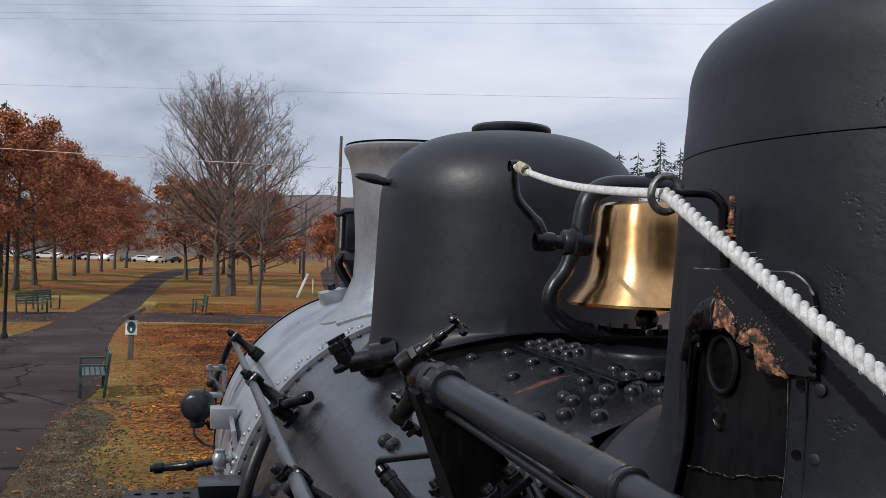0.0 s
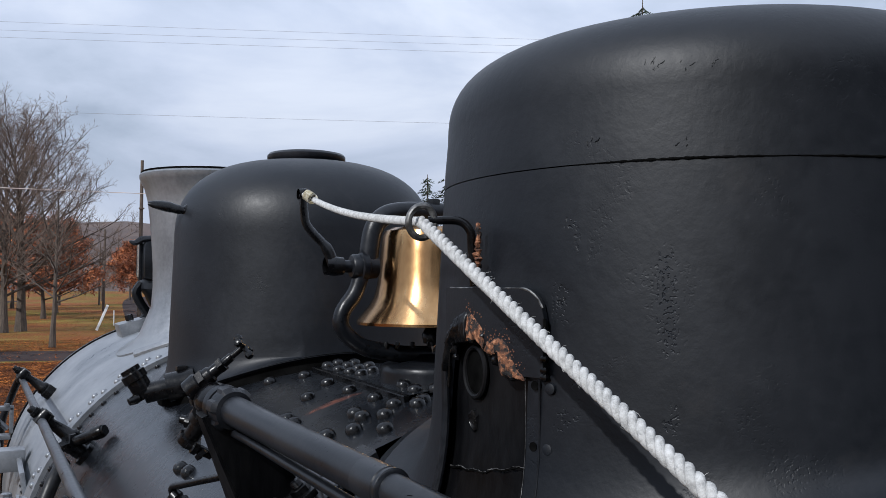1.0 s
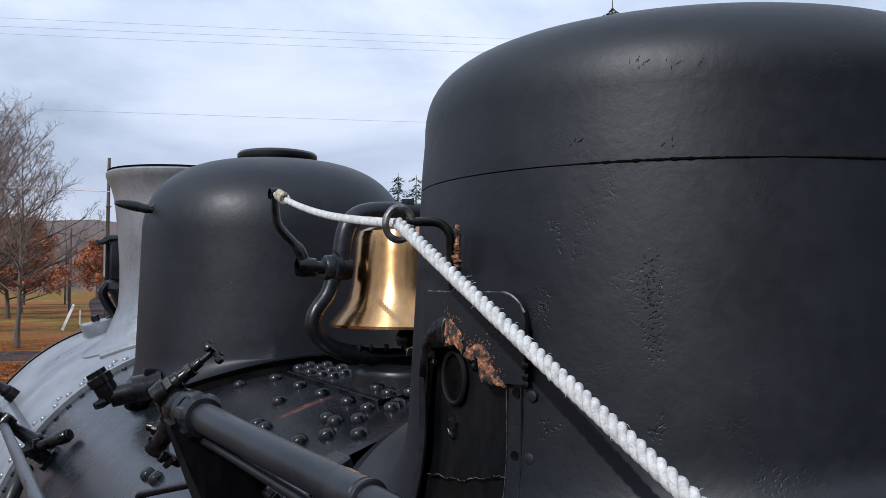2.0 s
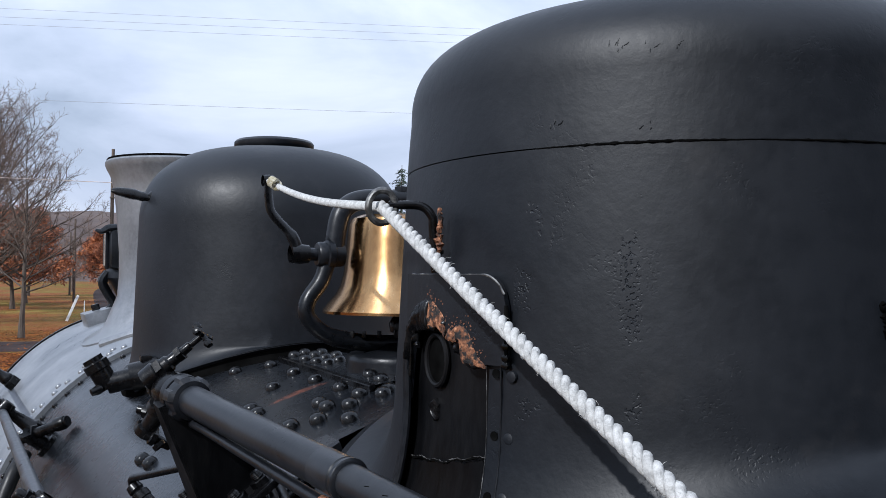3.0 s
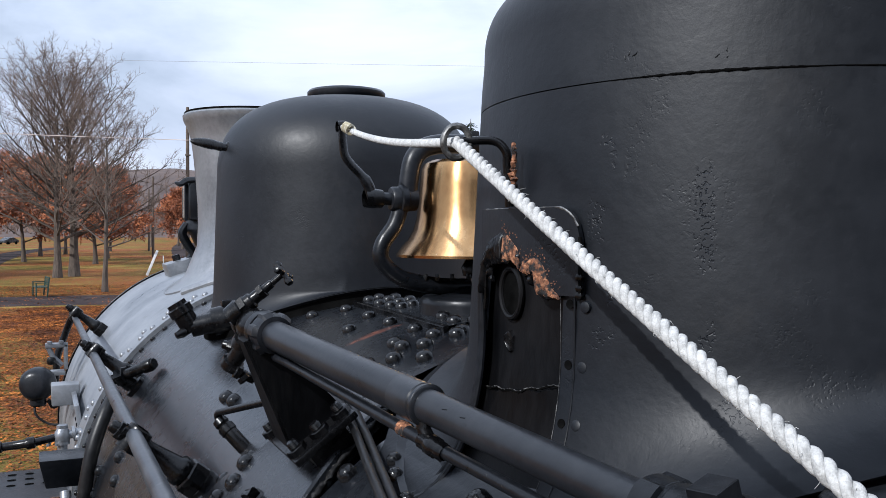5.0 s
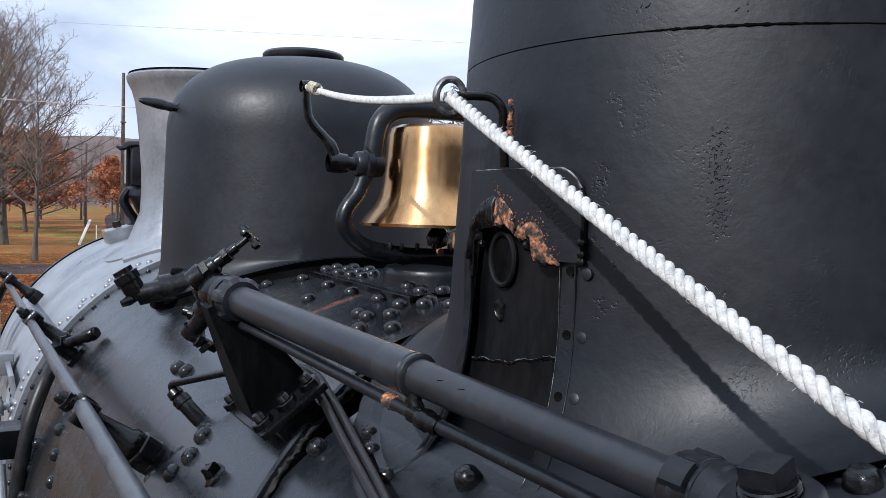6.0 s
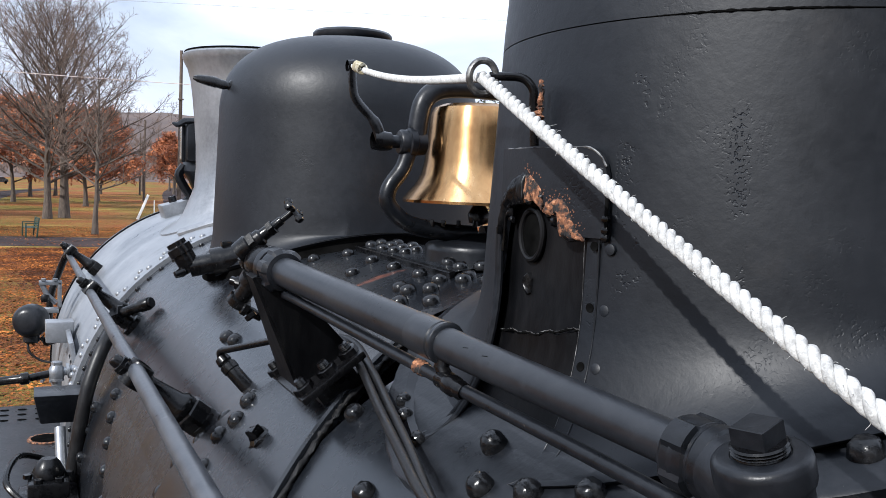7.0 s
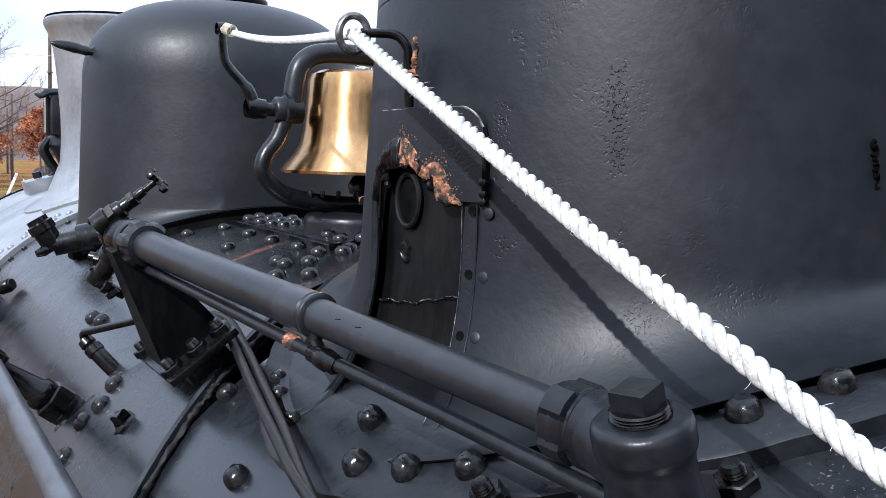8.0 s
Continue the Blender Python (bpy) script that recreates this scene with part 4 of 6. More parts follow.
# flange ring round the dome's foot
ring = bmesh.new()
cols = []
for i in range(145):
    th = 2 * math.pi * i / 144
    col = []
    rf = 0.520 + 0.048 * max(0.0, -math.sin(th)) ** 1.5 + 0.0012 * math.sin(i * 2.1) + 0.0010 * math.sin(i * 5.3)
    for r, up in ((0.40, 0.019), (rf - 0.005, 0.019), (rf - 0.001, 0.016), (rf + 0.0005, -0.01)):
        x, y = r * math.cos(th), STEAM[1] + r * math.sin(th)
        ph = math.asin(x / RB)
        col.append(ring.verts.new(around(ph, y, RB + up)))
    cols.append(col)
for a, b in zip(cols, cols[1:]):
    for k in range(3):
        ring.faces.new((a[k], a[k + 1], b[k + 1], b[k]))
bmesh.ops.remove_doubles(ring, verts=ring.verts, dist=0.0001)
dome_ring = own("dome_flange", ring, BLACK, None, "riveted flange ring under the steam dome")
for x, y in ((-0.452, 1.095), (-0.466, 1.054), (-0.480, 0.977), (-0.442, 0.849), (-0.482, 0.800), (-0.464, 0.730), (-0.437, 0.662), (-0.37, 0.56), (-0.290, 0.486), (-0.222, 0.450), (-0.14, 0.41), (-0.05, 0.39)):
    piece("stay_bolt", STAYS[int(y * 1000) % 5], at_skin(x, y, RB, -0.018) @ Matrix.Rotation(y * 40, 4, "Z") @ Matrix.Scale(0.62 if y > 0.95 else 0.88, 4), dome_ring)
for i in range(18):
    th = radians(282 + i * 9.5)
    piece("stay_bolt", STAYS[i % 5], at_skin(0.510 * math.cos(th), STEAM[1] + 0.510 * math.sin(th), RB, -0.018) @ Matrix.Rotation(i * 1.3, 4, "Z"), dome_ring)

# sand dome
SAND = (0.0, 2.745)
sand_top = [(0.409, 3.098)]
for k in range(1, 21):
    u = math.sin(math.pi / 2 * k / 20)
    sand_top.append((0.058 + 0.351 * max(0.0, 1 - u ** 2.49) ** (1 / 2.49), 3.098 + 0.256 * u))
sand_top.append((0.0, 3.356))
sand_dome = own("sand_dome", casing(SAND, 0.420, 0.464, 2.76, 0.036, sand_top, 144), DOME, None, "black rounded sand dome on the barrel")
# added sheet closing the open gap under the skirt; its black stands for shade
gap_sheet = bmesh.new()
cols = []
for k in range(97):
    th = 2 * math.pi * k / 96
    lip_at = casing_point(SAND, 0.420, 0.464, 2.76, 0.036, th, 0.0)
    cols.append([gap_sheet.verts.new((SAND[0] + 0.450 * math.cos(th), SAND[1] + 0.450 * math.sin(th), lip_at.z + dz)) for dz in (-0.07, 0.002)])
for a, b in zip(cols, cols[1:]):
    gap_sheet.faces.new((a[0], b[0], b[1], a[1]))
own("gap_shade_sheet", gap_sheet, SOOT_AND_SHADE, sand_dome, "added dark sheet standing for the shaded gap under the skirt")
own("filler_cap", lathe([(0.100, 3.335), (0.112, 3.350), (0.122, 3.358), (0.126, 3.366), (0.126, 3.376), (0.120, 3.383), (0.10, 3.387), (0.0, 3.390)], 48, Matrix.Translation((*SAND, 0))), BLACK, sand_dome, "round black filler lid")
lug = bmesh.new()
a0, d0 = on_dome(188, 3.178, 0.385, SAND)
tube(spline([a0, a0 + Vector((-0.03, 0.004, 0.004)), a0 + Vector((-0.065, 0.012, 0.012)), a0 + Vector((-0.118, 0.02, 0.020))], 4), [0.013] * 4 + [0.017] * 3 + [0.019, 0.019, 0.018, 0.016, 0.013, 0.006], 12, lug, squash=0.7)
lathe([(0.024, -0.006), (0.023, 0.006), (0.018, 0.014), (0.010, 0.018), (0, 0.018)], 14, basis(d0, a0), lug)
own("lifting_lug", lug, GREASY, sand_dome, "small iron lug")

# smokestack
STACK = (0.0, 4.08)
stack = bmesh.new()
n = 72
cols = []
for i in range(n):
    th = 2 * math.pi * i / n
    col = []
    for r, up in ((0.40, -0.01), (0.398, 0.014), (0.33, 0.022), (0.295, 0.05)):
        ph = math.asin(r * math.cos(th) / RB)
        col.append(stack.verts.new(around(ph, STACK[1] + r * math.sin(th), RB + 0.01 + up)))
    for r, z in ((0.268, 2.86), (0.262, 2.95), (0.264, 3.05), (0.272, 3.16), (0.283, 3.27), (0.292, 3.335), (0.306, 3.385), (0.322, 3.415), (0.328, 3.43), (0.329, 3.444), (0.322, 3.452), (0.306, 3.453), (0.300, 3.44), (0.270, 3.30)):
        col.append(stack.verts.new((r * math.cos(th), STACK[1] + r * math.sin(th), z)))
    cols.append(col)
for i in range(n):
    a, b = cols[i], cols[(i + 1) % n]
    for k in range(len(a) - 1):
        stack.faces.new((a[k], b[k], b[k + 1], a[k + 1]))
smokestack = own("smokestack", stack, SILVER, None, "silver painted flared smokestack")
own("stack_rim", lathe([(0.300, 3.449), (0.322, 3.4515), (0.3235, 3.456), (0.320, 3.461), (0.302, 3.461)], 72, Matrix.Translation((*STACK, 0)), None, True), SOOT_AND_SHADE, smokestack, "sooty black rim")
own("stack_liner", lathe([(0.303, 3.46), (0.24, 3.2), (0.0, 3.1)], 48, Matrix.Translation((*STACK, 0))), SOOT_AND_SHADE, smokestack)
# strap on the smokebox beside the stack
own("strap_bar", tube([around(math.asin(-0.36 / RB), 3.80, RB + 0.028), around(math.asin(-0.25 / RB), 3.70, RB + 0.03), around(math.asin(-0.13 / RB), 3.62, RB + 0.03)], 0.020, 8, squash=0.6), SILVER, smokebox, "silver clamp bar")

# front of the cab, with the window the rope runs through
cab = bmesh.new()
for size, at in (((2.7, 0.05, 0.62), (0, -0.47, 2.09)), ((2.7, 0.05, 0.65), (0, -0.47, 3.475)), ((0.10, 0.05, 0.75), (-1.30, -0.47, 2.775)), ((1.60, 0.05, 0.75), (0.55, -0.47, 2.775))):
    block(size, Matrix.Translation(at), 0.004, cab)
cab_front = own("cab_front", cab, BLACK, None, "black cab front with an open window")
own("window_sill", block((0.98, 0.09, 0.03), Matrix.Translation((-0.75, -0.46, 2.385)), 0.006), BLACK, cab_front)
own("cab_roof", block((2.95, 1.5, 0.05), Matrix.Translation((0, -1.10, 3.825)), 0.02), BLACK, cab_front)

# running gear under the boiler
under = block((0.9, 5.6, 0.5), Matrix.Translation((0, 2.3, 0.95)), 0.02)
own("underframe", under, GREASY, None, "black underframe")
WHEEL = link_mesh("wheel", lathe([(0, -0.06), (0.12, -0.07), (0.14, -0.04), (0.48, -0.04), (0.50, -0.06), (0.55, -0.06), (0.55, 0.04), (0.57, 0.05), (0.57, 0.07), (0.48, 0.07), (0, 0.05)], 40), GREASY)
for y in (0.3, 1.7, 3.1):
    for s in (-1, 1):
        piece("wheel", WHEEL, Matrix.Translation((s * 0.72, y, 0.57)) @ Matrix.Rotation(-s * math.pi / 2, 4, "Y"), loco, "spoked driving wheel")

# running board
board = block((0.52, 4.6, 0.03), Matrix.Translation((-0.97, 2.08, 1.835)), 0.006)
running_board = own("running_board", board, BLACK, None, "black steel running board with drain holes")
# black discs on the plate stand for the dark of open drain holes
SLOT = link_mesh("drain_slot", lathe([(0.02, 0), (0.02, 0.002), (0, 0.0022)], 12), SOOT_AND_SHADE)
for i in range(5):
    for k in range(3):
        piece("drain_slot", SLOT, Matrix.Translation((-1.17 + i * 0.07, 4.30 - k * 0.09, 1.850)) @ Matrix.Diagonal((0.9, 0.55, 1, 1)), running_board)
own("board_hole", lathe([(0.075, 0), (0.075, 0.003), (0.06, 0.004)], 24, Matrix.Translation((-0.865, 3.79, 1.850))), RUST, running_board, "rusty edged round hole")
# black disc painting the shaded opening inside the rusty edge
piece("hole_dark", link_mesh("hole_dark", lathe([(0.062, 0), (0.062, 0.002), (0, 0.002)], 20), SOOT_AND_SHADE), Matrix.Translation((-0.865, 3.79, 1.8525)), running_board)

# fittings low on the smokebox
own("silver_step", block((0.105, 0.10, 0.088), Matrix.Translation((-0.820, 4.0, 2.247)), 0.008, None, (1.05, 1.0)), SILVER, smokebox, "silver cast step")
own("side_panel", block((0.02, 0.34, 0.30), Matrix.Translation((-0.763, 3.80, 2.112)) @ Matrix.Rotation(radians(-10), 4, "Y"), 0.006), SILVER, smokebox, "silver slotted side plate")
for y in (3.72, 3.84):
    own("panel_slot", block((0.012, 0.014, 0.11), Matrix.Translation((-0.774, y, 2.122)) @ Matrix.Rotation(radians(-10), 4, "Y"), 0.004), BLACK, smokebox)
cock = bmesh.new()
lathe([(0, -0.034), (0.018, -0.030), (0.027, -0.016), (0.029, 0.0), (0.027, 0.016), (0.018, 0.030), (0, 0.034)], 16, basis((0, 0, 1), (-0.840, 3.56, 2.162)), cock)
lathe([(0.0, -0.062), (0.017, -0.060), (0.018, -0.02), (0.026, -0.018), (0.026, -0.008), (0.018, -0.006)], 14, basis((0, 0, 1), (-0.840, 3.56, 2.150)), cock)
lathe([(0.016, 0.018), (0.016, 0.034), (0.028, 0.036), (0.028, 0.046), (0.018, 0.048), (0.018, 0.07)], 14, basis((1, 0, 0.15), (-0.840, 3.56, 2.162)), cock)
prism(0.020, 0.014, 6, basis((0, 0, 1), (-0.840, 3.56, 2.190)), cock)
for k in range(4):
    a = k * math.pi / 2 + 0.6
    prism(0.006, 0.009, 6, basis((0, 0, 1), (-0.872 + 0.021 * math.cos(a), 3.56 + 0.021 * math.sin(a), 2.130)), cock)
own("drain_cock", cock, SILVER, smokebox, "silver cock")
cl = bmesh.new()
block((0.10, 0.05, 0.020), Matrix.Translation((-0.845, 4.56, 2.385)), 0.004, cl)
block((0.018, 0.05, 0.12), Matrix.Translation((-0.805, 4.56, 2.33)), 0.004, cl)
tube([(-0.885, 4.55, 2.385), (-0.86, 4.55, 2.33), (-0.82, 4.55, 2.29)], 0.012, 8, cl)
block((0.075, 0.06, 0.022), Matrix.Translation((-0.845, 4.56, 2.255)), 0.004, cl)
for x in (-0.875, -0.825):
    prism(0.012, 0.012, 6, Matrix.Translation((x, 4.54, 2.395)), cl)
own("lamp_bracket", cl, SILVER, smokebox, "silver bolted bracket")
own("bracket_boss", lathe([(0, -0.02), (0.016, -0.016), (0.022, 0), (0.016, 0.016), (0, 0.02)], 12, Matrix.Translation((-0.868, 4.53, 2.315))), GREASY, smokebox)
own("cock_rod", tube([(-0.848, 3.56, 2.162), (-0.93, 3.56, 2.147), (-0.935, 3.56, 2.147), (-0.96, 3.56, 2.144), (-0.965, 3.56, 2.144), (-1.04, 3.57, 2.137), (-1.045, 3.57, 2.137), (-1.075, 3.57, 2.135), (-1.08, 3.57, 2.135), (-1.09, 3.57, 2.134)], [0.014, 0.014, 0.022, 0.022, 0.016, 0.015, 0.021, 0.021, 0.014, 0.013], 10), GREASY, smokebox, "black rod")
own("dark_box", block((0.150, 0.15, 0.100), Matrix.Translation((-0.845, 3.16, 2.135)) @ Matrix.Rotation(math.pi, 4, "X"), 0.006, None, (0.72, 0.55)), BLACK, loco, "black bracket box")
own("strut", tube([(-0.84, 3.12, 2.07), (-0.835, 3.05, 1.95), (-0.84, 2.98, 1.85)], 0.018, 10), SILVER, loco, "short silver strut")
pump = bmesh.new()
block((0.16, 0.18, 0.14), Matrix.Translation((-0.88, 2.72, 1.92)), 0.012, pump)
block((0.11, 0.12, 0.05), Matrix.Translation((-0.88, 2.72, 2.01)), 0.008, pump)
lathe([(0.04, 0), (0.045, 0.02), (0.03, 0.05), (0.02, 0.06), (0, 0.06)], 14, Matrix.Translation((-0.88, 2.72, 2.03)), pump)
for k in range(6):
    a = k * math.pi / 3
    prism(0.012, 0.012, 6, Matrix.Translation((-0.88 + 0.055 * math.cos(a), 2.72 + 0.06 * math.sin(a), 2.035)), pump)
lub = own("lubricator", pump, GREASY, None, "greasy black lubricator on the running board")
own("lubricator_line", tube(spline([(-0.94, 2.66, 1.98), (-0.99, 2.72, 2.03), (-0.96, 2.86, 2.06), (-0.88, 2.95, 2.02)], 5), 0.009, 8), GREASY, lub)
own("hand_wheel", lathe([(0.07, -0.012), (0.075, 0.0), (0.07, 0.012), (0.055, 0.010), (0.02, 0.006), (0, 0.006), (0, -0.006), (0.055, -0.010)], 24, basis((1, 0.15, 0), (-0.80, 2.86, 2.02)), None, True), GREASY, lub, "iron wheel")
for k in range(5):
    phi = radians(-70 - 5.5 * k)
    piece("rivet", RIVET, basis(out(phi), around(phi, 2.80 + 0.02 * (k % 2), RB)), barrel)
jacket = bmesh.new()
cols = []
for k in range(15):
    phi = radians(-60 - 3 * k)
    up = -0.003 + 0.012 * min(1, k / 4)
    front = 2.63 - 0.105 * k
    cols.append([jacket.verts.new(around(phi, y, r)) for y, r in ((front, RB - 0.006), (front, RB + up - 0.002), (front - 0.005, RB + up), (1.15, RB + up), (1.15, RB - 0.006))])
    if 0 < k < 12:
        piece("rivet", RIVET, basis(out(phi), around(phi, front + 0.045, RB)), barrel)
for a, b in zip(cols, cols[1:]):
    for k in range(4):
        jacket.faces.new((a[k], a[k + 1], b[k + 1], b[k]))
own("jacket_plate", jacket, BARREL, barrel, "lower jacket plate")

# ---- handrail ----
RX, RZ = -0.752, 2.535
rail = own("handrail", tube([(RX, 0.25, RZ + 0.028), (RX, 1.65, RZ + 0.010), (RX - 0.003, 3.05, RZ - 0.012), (RX - 0.010, 4.70, RZ - 0.030)], [0.0152, 0.0148, 0.0138, 0.0138], 14), RAIL, None, "long grey painted handrail pipe")
bend = tube(spline([(RX - 0.010, 4.70, RZ - 0.030), (RX - 0.022, 4.74, RZ - 0.042), (RX - 0.05, 4.77, RZ - 0.12), (RX - 0.085, 4.77, RZ - 0.23), (RX - 0.095, 4.77, RZ - 0.36)], 5), 0.017, 12)
own("rail_drop", bend, GREASY, rail, "curved black drop of the handrail")
own("rail_knob", lathe([(0, -0.03), (0.022, -0.022), (0.028, 0), (0.022, 0.022), (0, 0.03)], 14, basis((0, 1, 0), (RX - 0.009, 4.67, RZ - 0.029))), GREASY, rail)
phi_r = math.atan2(RX, RZ - ZC)
r_rail = math.hypot(RX, RZ - ZC)
post = bmesh.new()
reach = r_rail - RB
lathe([(0.033, 0), (0.033, 0.010), (0.027, 0.014), (0.027, 0.045), (0.030, 0.050), (0.029, 0.062), (0.023, 0.068), (0.0155, reach - 0.030), (0.0185, reach - 0.022), (0.0185, reach)], 16, None, post)
prism(0.036, 0.032, 6, Matrix.Translation((0, 0, 0.012)), post)
lathe([(0.0150, -0.025), (0.0240, -0.023), (0.0255, -0.010), (0.0265, 0), (0.0255, 0.010), (0.0240, 0.023), (0.0150, 0.025)], 18, Matrix.Translation((0, 0, reach)) @ Matrix.Rotation(math.pi / 2, 4, "X"), post)
lathe([(0.017, 0.018), (0.018, 0.030), (0.013, 0.034), (0.012, 0.050), (0.009, 0.054), (0, 0.054)], 12, Matrix.Translation((0, 0, reach)), post)
prism(0.0185, 0.013, 6, Matrix.Translation((0, 0, reach + 0.026)), post)
POST = link_mesh("rail_post", post, GREASY)
for y in (1.71, 3.06, 4.52):
    piece("rail_post", POST, basis(out(phi_r), around(phi_r, y, RB - 0.002 + (0.012 if y > 3.4 else 0))), rail, "iron handrail post with a nut")

# blow-off stub beside the second post
stub = bmesh.new()
p, d = skin(-0.632, 2.95)
lathe([(0.036, -0.01), (0.036, 0.014), (0.025, 0.018), (0.025, 0.06)], 14, basis(d, p), stub)
q = p + d * 0.062
sd = Vector((0.105, -0.09, 0.055))
tube([q - sd * 0.35, q, q + sd * 0.9], 0.0165, 12, stub)
prism(0.030, 0.030, 6, basis(sd, q - sd * 0.05), stub)
lathe([(0.020, 0), (0.021, 0.03), (0.019, 0.034), (0.014, 0.034)], 12, basis(sd, q + sd * 0.62), stub)
own("blowoff_stub", stub, GREASY, None, "short black pipe stub with a nut")

# ---- steam pipe with its bracket ----
A, B = Vector((-0.5950, 1.320, 2.7740)), Vector((-0.4836, 0.488, 2.7160))
along = (B - A).normalized()
pipe = own("steam_pipe", tube([A, A.lerp(B, 0.56), A.lerp(B, 0.58), B], [0.0222, 0.0218, 0.0186, 0.0178], 24), PIPE, None, "long dark grey steam pipe across the firebox")


def at_pipe(u, m=Matrix()):
    return basis(along, A.lerp(B, u)) @ m


def castellated(rows, teeth, depth, n=48):
    """A ring nut whose rim is notched."""
    bm = bmesh.new()
    rings = []
    for r, z, notched in rows:
        ring = []
        for i in range(n):
            a = 2 * math.pi * i / n
            k = (i * teeth / n) % 1.0
            rr = r + (depth if notched and k < 0.42 else 0)
            ring.append(bm.verts.new((rr * math.cos(a), rr * math.sin(a), z)))
        rings.append(ring)
    for a, b in zip(rings, rings[1:]):
        for i in range(n):
            bm.faces.new((a[i], a[(i + 1) % n], b[(i + 1) % n], b[i]))
    return bm


union = castellated([(0.020, -0.014, False), (0.0255, -0.0125, False), (0.0275, -0.006, True), (0.0275, 0.012, True), (0.0262, 0.0135, False), (0.0240, 0.0140, False), (0.0240, 0.0170, False), (0.0278, 0.0176, False), (0.0284, 0.0200, False), (0.0284, 0.032, False), (0.0270, 0.035, False), (0.0205, 0.042, False)], 6, 0.0036)
UNION = link_mesh("pipe_union", union, BLACK, True, 18)
NUT = link_mesh("pipe_union", castellated([(0.020, -0.012, False), (0.0262, -0.0105, False), (0.0278, -0.007, True), (0.0278, 0.013, True), (0.0262, 0.0150, False), (0.0236, 0.0155, False), (0.0236, 0.0180, False), (0.0280, 0.0186, False), (0.0288, 0.0205, False), (0.0288, 0.030, False), (0.0275, 0.033, False), (0.0265, 0.050, False)], 4, 0.0028), BLACK, True, 18)
piece("pipe_union", UNION, at_pipe(0.045) @ Matrix.Rotation(math.pi, 4, "X") @ Matrix.Scale(1.12, 4), pipe, "castellated black union nut")
piece("pipe_union", NUT, at_pipe(1.005) @ Matrix.Rotation(0.5, 4, "Z"), pipe, "notched grey union nut")
clip = lathe([(0.0210, -0.040), (0.0228, -0.038), (0.0230, 0.008), (0.0212, 0.0100), (0.0212, 0.0125), (0.0236, 0.0130), (0.0238, 0.018), (0.0222, 0.020), (0.0180, 0.021)], 28)
own("pipe_clip", clip, PIPE, pipe, "clip band").matrix_basis = Matrix.Translation((0, 0, 0))
bpy.data.objects["pipe_clip"].matrix_basis = at_pipe(0.575)
for u in (0.66, 0.70):
    bm = tube(spline([at_pipe(u) @ Vector((0.0180 * math.cos(a), 0.0180 * math.sin(a), 0.004 * i)) for i, a in enumerate((2.55, 2.50, 2.45))], 3), 0.0006, 5)
    own("paint_scratch", bm, SOOT_AND_SHADE, pipe)

# elbow and plug, standing square off the boiler
elbow = bmesh.new()
E = Vector((-0.4955, 0.395, 2.7140))
EUP = Vector((-0.28, 0.0, 0.96)).normalized()
EM = frame_on(EUP, (0, 1, 0), E + EUP * 0.009) @ Matrix.Scale(0.88, 4)
foot = 0.085
lathe([(0.052, -foot - 0.04), (0.044, -foot + 0.01), (0.038, -foot + 0.030), (0.0345, -0.030), (0.0335, -0.008), (0.0340, -0.002), (0.0362, 0.0015), (0.0370, 0.0050), (0.0370, 0.0175), (0.0362, 0.0215), (0.0340, 0.0240), (0.0310, 0.0250), (0.0225, 0.0252), (0.0218, 0.0242), (0.0, 0.0242)], 56, EM, elbow)
tube([B + along * 0.005, B + along * 0.030, E - EUP * 0.004], [0.0285, 0.0265, 0.0270], 28, elbow)
elbow_ob = own("pipe_elbow", elbow, BLACK, None, "cast iron pipe elbow with a square plug")
thread = lathe([(0.0205, 0.025)] + [(0.0216 if k % 2 else 0.0200, 0.0262 + 0.0012 * k) for k in range(6)] + [(0.0200, 0.0336), (0.0, 0.0340)], 28, EM)
own("plug_thread", thread, GREASY, elbow_ob)
own("square_plug", prism(0.0195, 0.0150, 4, EM @ Matrix.Translation((0, 0, 0.0335)), None, 0.05, radians(-32)), BLACK, elbow_ob, "square plug head", False)
flange = bmesh.new()
p, d = skin(-0.418, 0.415, RB + 0.019)
FB = frame_on(d, (0, 1, 0), p)
lathe([(0.067, -0.03), (0.067, 0.003), (0.0655, 0.0065), (0.062, 0.0075), (0.0, 0.0080)], 48, FB, flange)
own("elbow_flange", flange, BLACK, elbow_ob, "round flange")
bolt = prism(0.0165, 0.012, 6)
lathe([(0.0088, 0.011)] + [(0.0092 if k % 2 else 0.0082, 0.012 + 0.0014 * k) for k in range(7)] + [(0.007, 0.0225), (0, 0.023)], 12, None, bolt)
BOLT = link_mesh("flange_bolt", bolt, GREASY)
for x, y in ((-0.379, 0.420), (-0.437, 0.500), (-0.470, 0.598)):
    q, d = skin(x, y, RB + 0.027)
    piece("flange_bolt", BOLT, basis(d, q) @ Matrix.Rotation(0.4, 4, "Z"), elbow_ob, "hexagonal bolt")

# thin pipe below
thin = tube([(-0.585, 1.28, 2.737), (-0.577, 1.233, 2.733), (-0.538, 0.868, 2.706), (-0.530, 0.79, 2.700), (-0.508, 0.62, 2.688), (-0.492, 0.48, 2.678), (-0.484, 0.40, 2.672)], 0.0074, 12)
thin_ob = own("thin_pipe", thin, BLACK, None, "thin grey pipe with a rusty joint")
own("rusty_joint", lathe([(0.0074, -0.010), (0.0088, -0.008), (0.0080, -0.003), (0.0093, 0.001), (0.0080, 0.004), (0.0087, 0.007), (0.0074, 0.009)], 12, basis((0.2, -1, -0.1), (-0.538, 0.866, 2.706))), RUST, thin_ob, "orange rusty joint")
